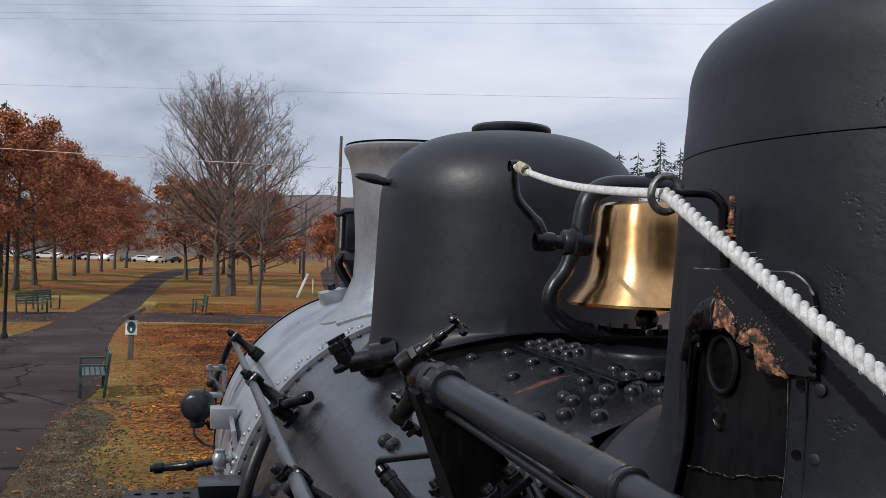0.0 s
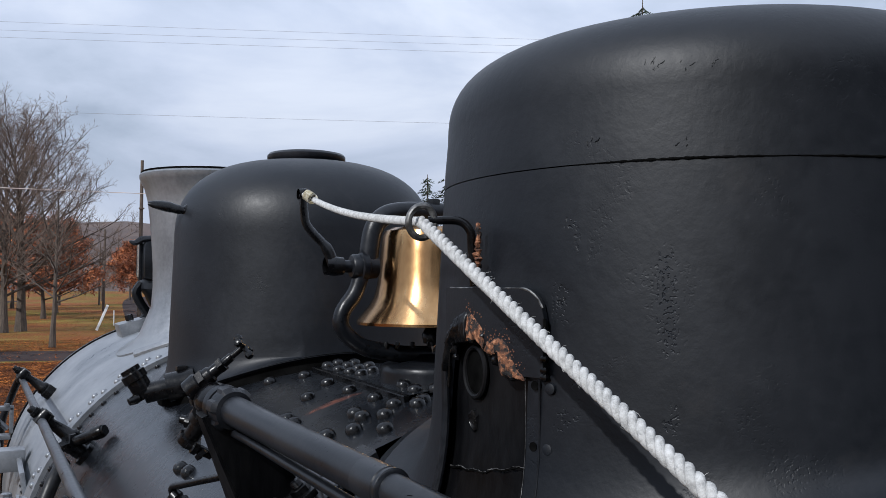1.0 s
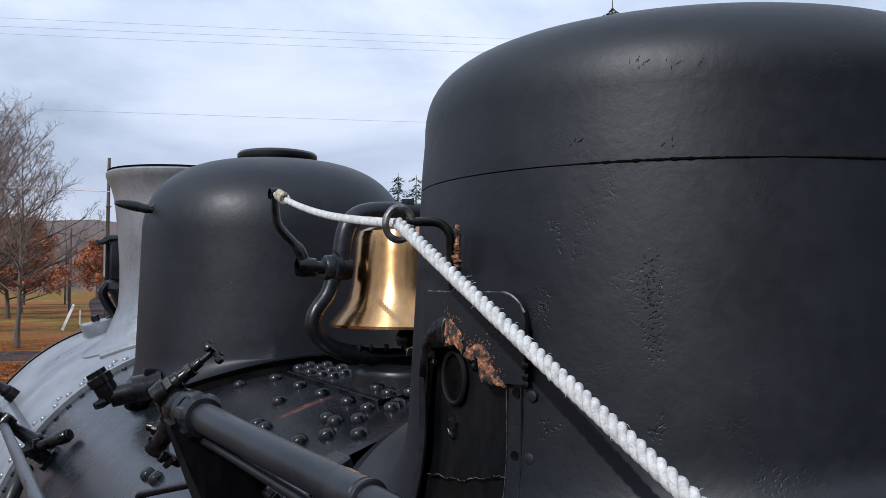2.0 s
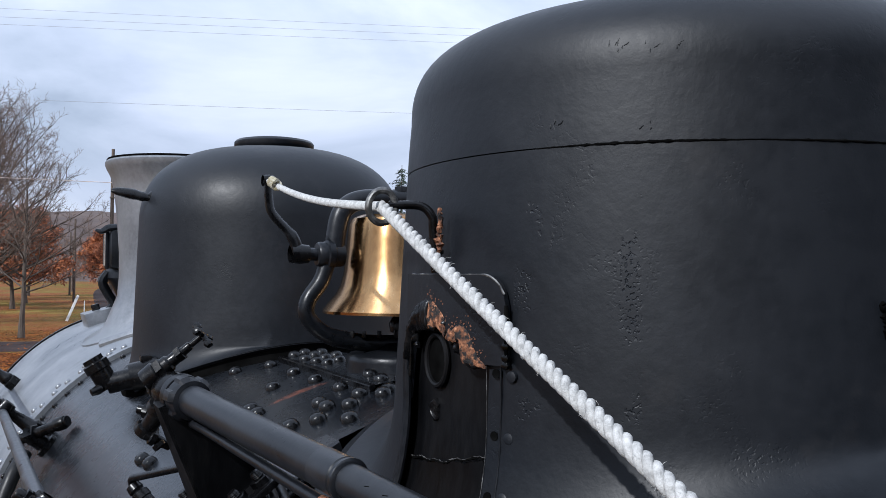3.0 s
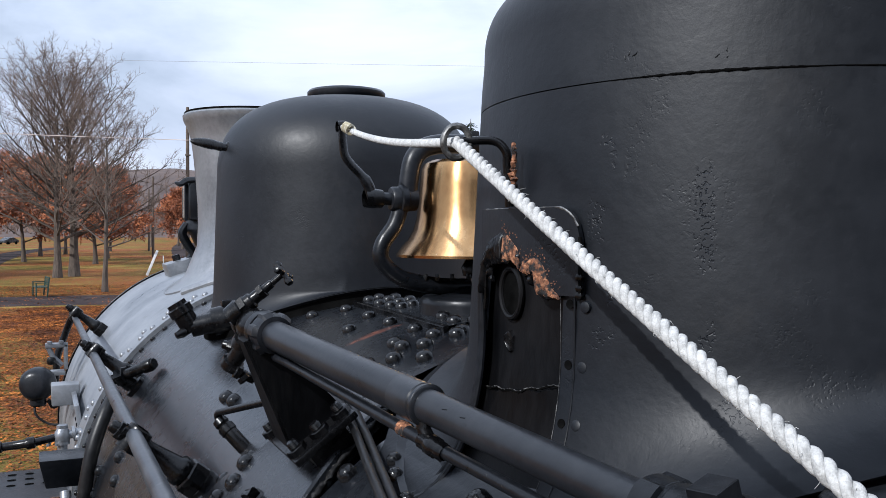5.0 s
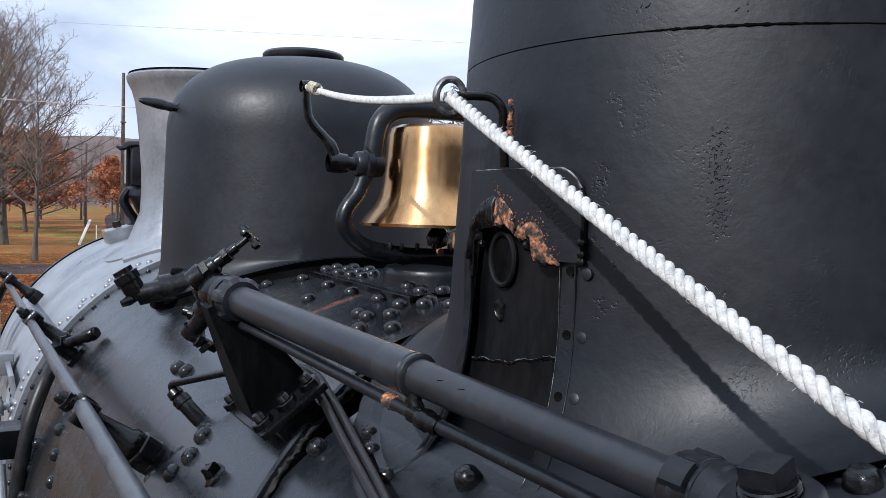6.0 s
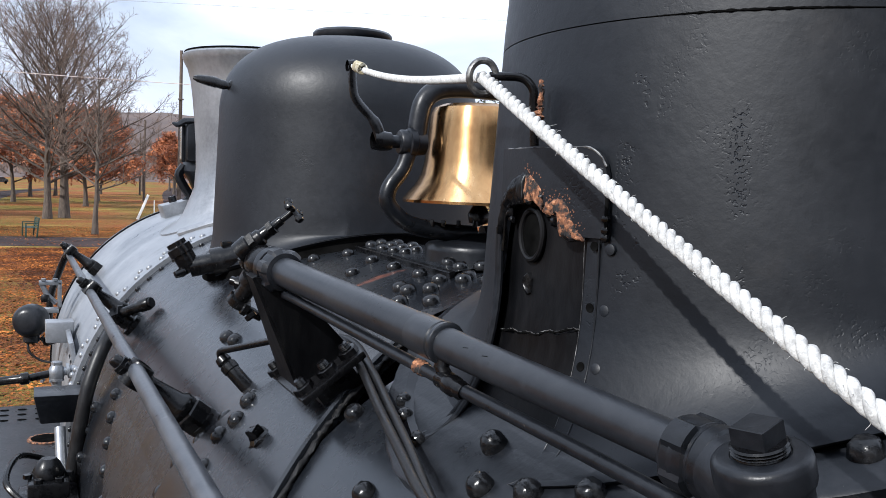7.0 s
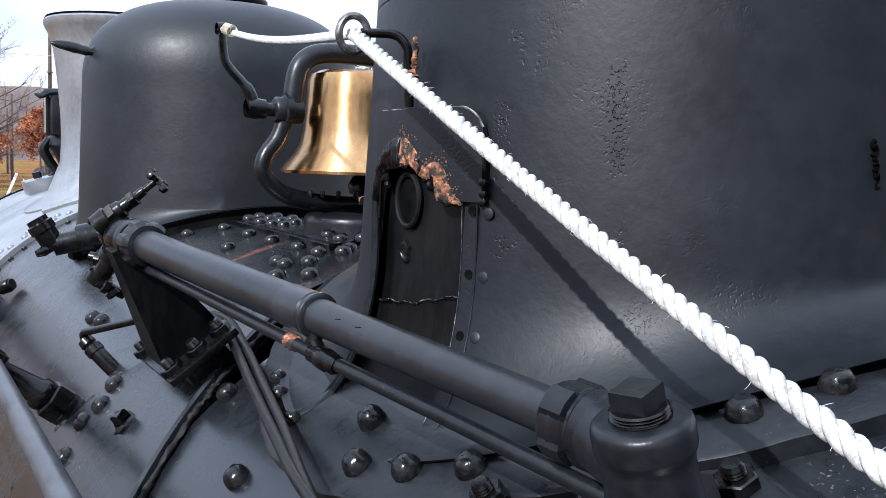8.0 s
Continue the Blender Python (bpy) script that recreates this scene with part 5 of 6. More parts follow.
own("pipe_tee", lathe([(0.0078, -0.026), (0.0105, -0.022), (0.0092, -0.010), (0.0118, -0.006), (0.0118, 0.006), (0.0095, 0.010), (0.0105, 0.020), (0.0078, 0.026)], 10, basis((0.1, -1, -0.1), (-0.532, 0.800, 2.701))), GREASY, thin_ob)
tee = bmesh.new()
tube([A.lerp(B, 0.60), (-0.533, 0.825, 2.715), (-0.530, 0.815, 2.702)], 0.0085, 10, tee)
own("pipe_drop", tee, GREASY, thin_ob)

# bracket
BR_PHI = radians(-37.2)
base_m = frame_on(out(BR_PHI), (math.cos(BR_PHI), 0, -math.sin(BR_PHI)), around(BR_PHI, 1.345, RB + 0.011))
br = block((0.118, 0.205, 0.012), base_m @ Matrix.Translation((0, 0, 0.040)), 0.003)
block((0.07, 0.16, 0.04), base_m @ Matrix.Translation((0, 0, 0.016)), 0.002, br)
bracket = own("pipe_bracket", br, GREASY, None, "black plate bracket bolted to the band")
head = A.lerp(B, 0.02)


def quad_plate(pts, thick, name):
    bm = bmesh.new()
    nrm = (pts[1] - pts[0]).cross(pts[2] - pts[0]).normalized() * thick / 2
    a = [bm.verts.new(q + nrm) for q in pts]
    b = [bm.verts.new(q - nrm) for q in pts]
    bm.faces.new(a)
    bm.faces.new(b[::-1])
    k = len(pts)
    for i in range(k):
        bm.faces.new((a[i], a[(i + 1) % k], b[(i + 1) % k], b[i]))
    return own(name, bm, INNER, bracket, "", False)


lowL, lowR = base_m @ Vector((-0.045, -0.045, 0.044)), base_m @ Vector((0.050, -0.045, 0.044))
farL, farR = base_m @ Vector((-0.045, 0.060, 0.044)), base_m @ Vector((0.050, 0.060, 0.044))
topL, topR = head + Vector((-0.034, -0.01, -0.012)), head + Vector((0.010, -0.01, -0.016))
topLf, topRf = head + Vector((-0.034, 0.035, -0.010)), head + Vector((0.010, 0.035, -0.014))
quad_plate([lowL, lowR, topR, topL], 0.009, "web_plate")
quad_plate([farL, farR, topRf, topLf], 0.009, "web_plate")
quad_plate([lowL, farL, topLf, topL], 0.009, "web_plate")
quad_plate([lowR, farR, topRf, topR], 0.009, "web_plate")
for sx, sy in ((-0.043, -0.078), (0.043, -0.078), (-0.046, 0.075), (0.046, 0.078), (0.0, -0.080)):
    piece("bracket_bolt", BOLT, base_m @ Matrix.Translation((sx, sy, 0.045)), bracket, "hexagonal bolt")
# square-headed plug on the band
p, d = skin(-0.597, 1.366, RB + 0.019)
plug = lathe([(0.021, -0.003), (0.019, 0.003), (0.013, 0.006)], 14, basis(d, p))
prism(0.0135, 0.018, 4, basis(d, p + d * 0.004), plug)
bmesh.ops.subdivide_edges(plug, edges=plug.edges[:], cuts=2)
for v in plug.verts:
    v.co += noise.noise_vector(v.co * 70) * 0.006
own("washout_plug", plug, GREASY, band, "square-headed washout plug")

# valve on the end of the pipe
valve = bmesh.new()
V = A - along * 0.03
lathe([(0.0, -0.075), (0.017, -0.073), (0.019, -0.055), (0.025, -0.05), (0.026, -0.035), (0.022, -0.03), (0.028, -0.018), (0.030, 0.0), (0.028, 0.015), (0.022, 0.03)], 18, basis(along, V), valve)
prism(0.027, 0.016, 6, basis(along, V - along * 0.050), valve, 0.12)
block((0.040, 0.044, 0.050), basis(along, V - along * 0.008), 0.007, valve)
lathe([(0.016, 0.0), (0.017, 0.03), (0.022, 0.032), (0.022, 0.044), (0.015, 0.046), (0.014, 0.075), (0.018, 0.077), (0.018, 0.09), (0.0, 0.092)], 12, basis((-0.35, 0.55, -0.75), V), valve)
valve_ob = own("steam_valve", valve, GREASY, None, "greasy black steam valve with a tee handle")
tip = Vector((-0.557, 1.344, 2.860))
stem0 = V + Vector((-0.034, 0.03, 0.012))
axis = (tip - stem0)
stem = bmesh.new()
lathe([(0.019, 0.0), (0.020, 0.022), (0.0145, 0.025), (0.0140, 0.045), (0.0105, 0.048), (0.0100, 0.066), (0.0075, 0.069), (0.0070, axis.length * 0.78), (0.005, axis.length * 0.79), (0.005, axis.length)], 14, basis(axis, stem0), stem)
prism(0.018, 0.012, 6, basis(axis, stem0 + axis * 0.22), stem)
prism(0.0125, 0.010, 6, basis(axis, stem0 + axis * 0.55), stem)
own("valve_stem", stem, GREASY, valve_ob)
hx = axis.orthogonal().normalized()
hy = axis.normalized().cross(hx)
handle = bmesh.new()
for v in (hx, hy):
    tube([tip - v * 0.017, tip + v * 0.017], 0.0046, 8, handle)
    for s in (-1, 1):
        lathe([(0, -0.007), (0.0055, -0.005), (0.0072, 0), (0.0055, 0.005), (0, 0.007)], 8, basis(v, tip + v * 0.018 * s), handle)
own("valve_handle", handle, GREASY, valve_ob, "cross handle")
side = bmesh.new()
for k, (dx, dz) in enumerate(((-0.030, -0.035), (-0.022, -0.075))):
    g = V + Vector((dx, 0.045 - 0.01 * k, dz))
    lathe([(0.007, -0.03), (0.008, -0.006), (0.0115, -0.004), (0.0115, 0.004), (0.008, 0.006), (0.0075, 0.014), (0, 0.015)], 9, basis((-0.7, 0.5 - 0.5 * k, 0.2 + 0.2 * k), g), side)
    prism(0.011, 0.008, 6, basis((-0.3, 0.2, 0.9 - 0.5 * k), g + Vector((0.012, -0.004, -0.014))), side)
own("packing_gland", side, GREASY, valve_ob)

# small tube and fitting
small = own("copper_line", tube(spline([(-0.520, 1.46, 2.640), (-0.545, 1.56, 2.614), (-0.583, 1.675, 2.582), (-0.596, 1.705, 2.572), (-0.594, 1.708, 2.556)], 5), 0.0070, 10), GREASY, None, "thin black bent line with a fitting")
fit = bmesh.new()
lathe([(0.013, 0.0), (0.015, 0.012), (0.0125, 0.016), (0.0165, 0.020), (0.0165, 0.034), (0.0145, 0.036), (0.0145, 0.085), (0.010, 0.092), (0.0, 0.092)], 12, basis((0.052, -0.05, -0.062), (-0.595, 1.706, 2.560)), fit)
own("line_fitting", fit, GREASY, small, "knurled fitting")

# hoses, rising off the plates towards the cab
for o in (-0.012, 0.0035):
    run = [(-0.52 + o, 1.56, 2.63), (-0.46 + o, 1.50, 2.632), (-0.430 + o, 1.42, 2.634), (-0.454 + o, 1.265, 2.622), (-0.493 + o, 1.08, 2.607), (-0.530 + o * 0.8, 0.912, 2.596), (-0.557 + o * 0.4, 0.795, 2.587), (-0.588 - o * 0.6, 0.645, 2.576), (-0.625 - o, 0.48, 2.55)]
    own("hose", tube(spline(run, 6), 0.0066, 10), RUBBER, None, "black hose lying over the firebox")

# sand valve beside the sand dome
sv = bmesh.new()
S0, S1 = Vector((-0.375, 2.58, 2.680)), Vector((-0.510, 2.62, 2.647))
tube([S0, S0.lerp(S1, 0.55)], 0.042, 16, sv)
tube([S0.lerp(S1, 0.5), S1], 0.030, 14, sv)
lathe([(0.026, -0.03), (0.030, 0.0), (0.030, 0.025), (0.035, 0.028), (0.035, 0.05), (0.028, 0.054), (0.028, 0.066), (0, 0.067)], 16, basis((-0.45, 0.1, 0.75), S1 + Vector((-0.01, 0.0, 0.015))), sv)
block((0.03, 0.03, 0.02), Matrix.Translation(S0.lerp(S1, 0.3) + Vector((0, 0, 0.045))), 0.004, sv)
lathe([(0.012, 0), (0.014, 0.01), (0.010, 0.03), (0, 0.032)], 10, basis((-0.8, -0.2, -0.3), S1 + Vector((-0.02, -0.02, -0.01))), sv)
own("sand_valve", sv, GREASY, None, "black cast sand valve under the sand dome")

# drop pipe behind the band low on the barrel
own("drop_pipe", tube(spline([(-0.70, 2.90, 2.42), (-0.735, 2.85, 2.365), (-0.775, 2.82, 2.25), (-0.803, 2.82, 2.08), (-0.82, 2.82, 1.95), (-0.825, 2.82, 1.85)], 5), 0.021, 12), RUBBER, None, "black drop pipe down the boiler side")

# rope guide on the steam dome
guide = bmesh.new()
g0 = on_dome(183.3, 2.957, 0.4005)[0]
g1 = g0 + Vector((-0.006, 0, 0.066))
tube(spline([g0, g0 + Vector((-0.004, 0, 0.05)), g1, g1 + Vector((-0.012, 0.008, 0.012)), g1 + Vector((-0.045, 0.022, 0.012))], 5), 0.0052, 10, guide)
own("rope_guide", guide, GREASY, steam_dome, "bent iron rod with a ring")
RING = Vector((-0.460, 0.900, 3.033))
rdir = Vector((0.10, 0.85, 0.10)).normalized()
own("guide_ring", tube([basis(rdir, RING) @ Vector((0.0165 * math.cos(a), 0.0190 * math.sin(a), 0)) for a in (2 * math.pi * k / 28 for k in range(28))], 0.0042, 9, loop=True), STEEL, steam_dome, "worn steel ring")
rng = random.Random(14)
scale_pts = [g0 + Vector((-0.001 + rng.gauss(0, 0.0014), -0.011 + rng.gauss(0, 0.0016), 0.024 + 0.0026 * k)) for k in range(20)]
own("rust_scale", tube(scale_pts, [max(0.0012, rng.gauss(0.0034, 0.0014)) for _ in scale_pts], 7), RUST, steam_dome, "ragged rusty scale")

# ---- lamps ----
ml = thing("marker_lamp", "round black marker lamp beside the silver smokebox", "lamp", (-0.925, 4.40, 2.232))
ml.scale = (0.78, 0.78, 0.78)
part("lamp_body", lathe([(0, -0.10), (0.05, -0.092), (0.085, -0.06), (0.098, -0.01), (0.094, 0.04), (0.075, 0.075), (0.05, 0.085), (0, 0.088)], 28, basis((-0.35, -0.93, 0.05))), BLACK, ml)
part("lens_ring", lathe([(0.045, -0.105), (0.056, -0.100), (0.060, -0.085), (0.05, -0.080)], 24, basis((-0.35, -0.93, 0.05)), None, True), STEEL, ml, "bright lens ring")
part("lens", lathe([(0.05, -0.092), (0.03, -0.104), (0, -0.108)], 20, basis((-0.35, -0.93, 0.05))), GLASS, ml)
part("burner", lathe([(0.035, -0.13), (0.045, -0.12), (0.045, -0.08)], 16), BLACK, ml)
part("arm", tube(spline([(0.05, 0.0, -0.10), (0.09, 0.0, -0.13), (0.15, 0.0, -0.12), (0.22, 0, -0.10)], 4), 0.014, 8), GREASY, ml)
part("arm_ball", lathe([(0, -0.03), (0.02, -0.02), (0.03, 0), (0.02, 0.02), (0, 0.03)], 12, Matrix.Translation((0.085, 0, -0.125))), GREASY, ml)
part("cable", tube(spline([(-0.02, 0, -0.12), (-0.01, -0.02, -0.18), (0.05, -0.03, -0.23), (0.11, -0.05, -0.24)], 5), 0.007, 6), RUBBER, ml)

hl = thing("headlamp", "black box headlamp standing ahead of the smokestack", "lamp", (0, 4.80, 2.735))
hl.scale = (1.10, 1.0, 1.0)
part("case", block((0.40, 0.28, 0.20), Matrix.Translation((0, 0, 0.345)), 0.03), BLACK, hl)
part("case_bowl", lathe([(0.0, 0.06), (0.10, 0.07), (0.15, 0.11), (0.175, 0.17), (0.20, 0.20), (0.195, 0.26), (0.18, 0.28)], 28), BLACK, hl, "rounded lower case")
part("chimney", lathe([(0.09, 0.43), (0.10, 0.45), (0.08, 0.47), (0.0, 0.475)], 16), BLACK, hl)
part("visor", tube(spline([(-0.14, -0.10, 0.455), (-0.20, -0.11, 0.452), (-0.235, -0.12, 0.432), (-0.262, -0.12, 0.440)], 4), [0.020] * 6 + [0.017] * 4 + [0.012, 0.010, 0.006], 8, squash=0.7), BLACK, hl, "hooked edge of the hood")
part("side_glass", block((0.012, 0.10, 0.17), Matrix.Translation((-0.203, -0.03, 0.345)), 0.004), GLASS, hl, "pale side number glass")
part("glass_frame", block((0.016, 0.016, 0.20), Matrix.Translation((-0.206, -0.088, 0.345)), 0.004), BLACK, hl)
for sx in (-1, 1):
    part("bracket_leg", tube(spline([(sx * 0.19, -0.02, 0.23), (sx * 0.215, -0.02, 0.18), (sx * 0.19, -0.02, 0.12), (sx * 0.165, -0.02, 0.07), (sx * 0.195, -0.02, 0.02), (sx * 0.22, -0.02, -0.03)], 4), 0.024, 8, squash=0.8), BLACK, hl)
    part("foot_block", block((0.13, 0.18, 0.10), Matrix.Translation((sx * 0.225, -0.02, -0.010)) @ Matrix.Rotation(sx * 0.28, 4, "Y"), 0.008), SILVER, hl)
    part("foot_bolt", prism(0.018, 0.03, 6, Matrix.Translation((sx * 0.245, -0.07, 0.040)) @ Matrix.Rotation(sx * 0.28, 4, "Y")), BLACK, hl)

# ---- bell ----
BY, BX = 1.815, 0.006
bell_thing = thing("locomotive_bell", "polished brass bell hanging in a black iron yoke between the domes", "bell", (BX, BY, 2.75))
bpy.context.view_layer.update()


def bell_part(name, bm, mat, label="", parent=None):
    return part(name, bm, mat, parent or bell_thing, label)


bell = bell_part("bell", lathe([(0.171, 0.123), (0.1765, 0.119), (0.1775, 0.125), (0.1655, 0.142), (0.150, 0.160), (0.1375, 0.182), (0.1305, 0.210), (0.1265, 0.245), (0.1235, 0.285), (0.1205, 0.318), (0.114, 0.333), (0.098, 0.341), (0.0, 0.346), (0.0, 0.336), (0.095, 0.330), (0.112, 0.30), (0.120, 0.22), (0.140, 0.160), (0.163, 0.130)], 72, None, None), BRASS, "polished brass bell with a tarnished crown")
bell_part("clapper", lathe([(0.0, 0.068), (0.022, 0.076), (0.026, 0.095), (0.018, 0.11), (0.008, 0.125), (0.008, 0.32)], 16), GREASY, "", bell)
for s in (-1, 1):
    bell_part("stand_arm", tube(spline([(s * 0.01, 0, 0.050), (s * 0.09, 0, 0.054), (s * 0.175, 0, 0.072), (s * 0.223, 0, 0.112), (s * 0.222, 0, 0.150), (s * 0.194, 0, 0.190), (s * 0.178, 0, 0.235)], 5), [0.020] * 10 + [0.0185] * 21, 12), BLACK, "curved iron arm")
    bell_part("bearing", lathe([(0.018, -0.036), (0.026, -0.034), (0.028, -0.012), (0.0325, -0.009), (0.0325, 0.004), (0.028, 0.007), (0.0275, 0.022), (0.024, 0.026), (0.014, 0.027), (0.014, 0.055), (0, 0.056)], 24, basis((s, 0, 0), (s * 0.178, 0, 0.25))), BLACK, "trunnion bearing")
bell_part("yoke", tube(spline([(-0.162, 0, 0.245), (-0.160, 0, 0.29), (-0.146, 0, 0.345), (-0.102, 0, 0.374), (0, 0, 0.380), (0.102, 0, 0.374), (0.146, 0, 0.345), (0.160, 0, 0.29), (0.162, 0, 0.245)], 5), 0.0225, 14), BLACK, "iron yoke")
bell_part("yoke_bolt", prism(0.017, 0.022, 6, Matrix.Translation((0, 0, 0.388))), GREASY)
bell_part("base_plate", lathe([(0.120, -0.05), (0.122, 0.012), (0.121, 0.022), (0.114, 0.029), (0.085, 0.034), (0.062, 0.038), (0.045, 0.052), (0.0, 0.054)], 48), BLACK, "round iron base plate")
for k in range(9):
    a = radians(188 + 20 * k)
    bell_part("cast_tooth", block((0.007, 0.010, 0.016), Matrix.Translation((0.118 * math.cos(a) - 0.02, 0.030 * math.sin(a), 0.074)) @ Matrix.Rotation(a, 4, "Z"), 0.002), GREASY)
bell_part("base_nut", prism(0.013, 0.020, 6, Matrix.Translation((0.045, -0.085, 0.030))), GREASY)
lever = bmesh.new()
tube(spline([(-0.244, 0, 0.25), (-0.262, 0.0, 0.29), (-0.305, 0, 0.335), (-0.314, 0, 0.37), (-0.316, 0, 0.405)], 5), [0.018] * 6 + [0.0135] * 15, 10, lever, squash=0.6)
lathe([(0.020, -0.02), (0.022, 0), (0.020, 0.02), (0, 0.021)], 14, basis((1, 0, 0), (-0.244, 0, 0.25)), lever)
lathe([(0.012, -0.012), (0.014, 0), (0.012, 0.012), (0, 0.013)], 10, basis((1, 0, 0), (-0.316, 0, 0.405)), lever)
bell_part("lever", lever, GREASY, "forged ringing lever")

# ---- rope ----
TIP = Vector((-0.310, 1.815, 3.155))
rope = thing("bell_rope", "white twisted rope from the bell lever through the ring", "rope", tuple(RING))
bpy.context.view_layer.update()


def twisted(points, r, turns_per_m, name, mat, taper=None):
    """Three strands laid round one another along the points."""
    p = [Vector(q) for q in points]
    length = [0.0]
    for a, b in zip(p, p[1:]):
        length.append(length[-1] + (b - a).length)
    for s in range(3):
        line = []
        for i, q in enumerate(p):
            d = (p[min(i + 1, len(p) - 1)] - p[max(i - 1, 0)]).normalized()
            u = d.cross(Vector((1, 0, 0))).normalized()
            v = d.cross(u)
            a = 2 * math.pi * (length[i] * turns_per_m + s / 3)
            wob = 1 + 0.10 * noise.noise(Vector((length[i] * 60, s * 7.0, r * 900)))
            line.append(q + (u * math.cos(a) + v * math.sin(a)) * r * 0.53 * wob - RING)
        part(name, tube(line, [r * (0.53 + 0.05 * noise.noise(Vector((length[i] * 240, s * 3.0, 5)))) for i in range(len(line))], 12), mat, rope)


HAND = Vector((-0.4905, -0.445, 2.486))
main = [RING.lerp(HAND, i / 760) - Vector((0, 0, 0.022 * math.sin(math.pi * i / 760))) for i in range(761)]
twisted(main, 0.0075, 28, "strand", ROPE)
fibres = bmesh.new()
rng = random.Random(77)
for k in range(110):
    i = rng.randrange(20, 520)
    d = (main[i + 1] - main[i]).normalized()
    side = (d.cross(Vector((rng.gauss(0, 1), rng.gauss(0, 1), rng.gauss(0, 1))))).normalized()
    p0 = main[i] + side * 0.0068 - RING
    bend = Vector((rng.gauss(0, 1), rng.gauss(0, 1), rng.gauss(0, 1))) * 0.0016
    span = rng.uniform(0.0025, 0.006)
    tube([p0, p0 + side * span * 0.5 + d * 0.001, p0 + side * span * 0.8 + bend + d * 0.003], [0.00022, 0.00018, 0.00010], 4, fibres, caps=False)
tagged(part("loose_fibre", fibres, ROPE, rope), kind="stuff")
far = [TIP.lerp(RING, i / 360) + Vector((0, 0, -0.014 * math.sin(math.pi * i / 360))) for i in range(361)]
twisted(far, 0.0058, 40, "strand", ROPE)
knot = bmesh.new()
rng = random.Random(2)
for k in range(9):
    c = TIP.lerp(RING, 0.07 + 0.014 * k) - RING
    tube([c + Vector((0.0085 * math.cos(a), 0.004 * math.sin(2 * a) + 0.003 * k, 0.0085 * math.sin(a))) for a in (2 * math.pi * j / 10 for j in range(10))], 0.0042, 6, knot, loop=True)
part("whipping", knot, ROPE_DIRTY, rope, "frayed yellowish whipping")


# ---- small far things ----
def branch_tree(seed, height, trunk_r, width, limbs=26, subs=8, twigs_each=6, clear=0.16, rise=0.75):
    """A leader with limbs that rise and fork into fine twigs. Returns the wood's bmesh, the twigs as vertices and faces, and the twig ends."""
    rng = random.Random(seed)
    wood, ends = bmesh.new(), []
    tv, tf = [], []

    def thread(p, d, length, r):
        """A twig: a thin bent three-sided spike."""
        q = p + d * length * 0.55
        e = q + (d + Vector((rng.uniform(-0.3, 0.3), rng.uniform(-0.3, 0.3), 0.25))).normalized() * length * 0.45
        o = d.orthogonal().normalized() * r
        o2 = d.cross(o)
        i = len(tv)
        for c, k in ((p, 1.0), (q, 0.7)):
            tv.extend(tuple(c + (o * math.cos(a) + o2 * math.sin(a)) * k) for a in (0, 2.09, 4.19))
        tv.append(tuple(e))
        for a in range(3):
            b = (a + 1) % 3
            tf.append((i + a, i + b, i + 3 + b, i + 3 + a))
            tf.append((i + 3 + a, i + 3 + b, i + 6))
        return q, e

    def limb(p, d, length, r, steps):
        pts, q, dd = [p], p.copy(), d.copy()
        for _ in range(steps):
            dd = (dd + Vector((rng.uniform(-1, 1), rng.uniform(-1, 1), rng.uniform(-0.3, 0.75))) * 0.17).normalized()
            q = q + dd * length / steps
            pts.append(q.copy())
        return pts, dd

    lead, _ = limb(Vector((0, 0, 0)), Vector((0, 0, 1)), height * 0.86, trunk_r, 9)
    lead = [Vector((p.x * 0.35, p.y * 0.35, p.z)) for p in lead]
    tube(lead, [trunk_r * (1.3 if i == 0 else 1.0) * max(0.05, 1 - i / 9.3) for i in range(10)], 8, wood, caps=False)

    def on(pts, u):
        k = u * (len(pts) - 1)
        i = min(int(k), len(pts) - 2)
        return pts[i].lerp(pts[i + 1], k - i), (pts[i + 1] - pts[i]).normalized()

    for n in range(limbs):
        u = clear + (0.97 - clear) * (n + rng.random()) / limbs
        p, _ = on(lead, u)
        a = n * 2.4 + rng.uniform(-0.4, 0.4)
        v = (u - clear) / (1 - clear)
        reach = width * 0.5 * (1 - 0.72 * v ** 1.9) * rng.uniform(0.72, 1.12)
        lift = rise * (0.50 + 1.3 * v)
        d = Vector((math.cos(a), math.sin(a), lift)).normalized()
        r = max(0.02, trunk_r * 0.42 * (1 - 0.75 * u))
        L = reach * math.sqrt(1 + lift * lift) * 0.92
        pts, _ = limb(p, d, L, r, 6)
        tube(pts, [r * (1 - 0.8 * i / 6) for i in range(7)], 5, wood, caps=False)
        for m in range(subs):
            w = 0.18 + 0.82 * (m + rng.random()) / subs
            q, ld = on(pts, w)
            o = Vector((rng.gauss(0, 1), rng.gauss(0, 1), rng.gauss(0.35, 0.7))).normalized()
            sd = (ld * 0.75 + o * 0.8).normalized()
            SL = L * 0.42 * (1.15 - 0.6 * w) * rng.uniform(0.7, 1.2)
            sp = limb(q, sd, SL, r * 0.3, 3)[0]
            sr = max(0.008, r * 0.32)
            tube(sp, [sr, sr * 0.75, sr * 0.5, sr * 0.25], 3, wood, caps=False)
            for k in range(twigs_each):
                x = 0.15 + 0.85 * (k + rng.random()) / twigs_each
                c, cd = on(sp, min(1, x))
                o = Vector((rng.gauss(0, 1), rng.gauss(0, 1), rng.gauss(0.3, 0.8))).normalized()
                td = (cd * 0.7 + o * 0.8).normalized()
                TL = SL * 0.45 * rng.uniform(0.6, 1.2)
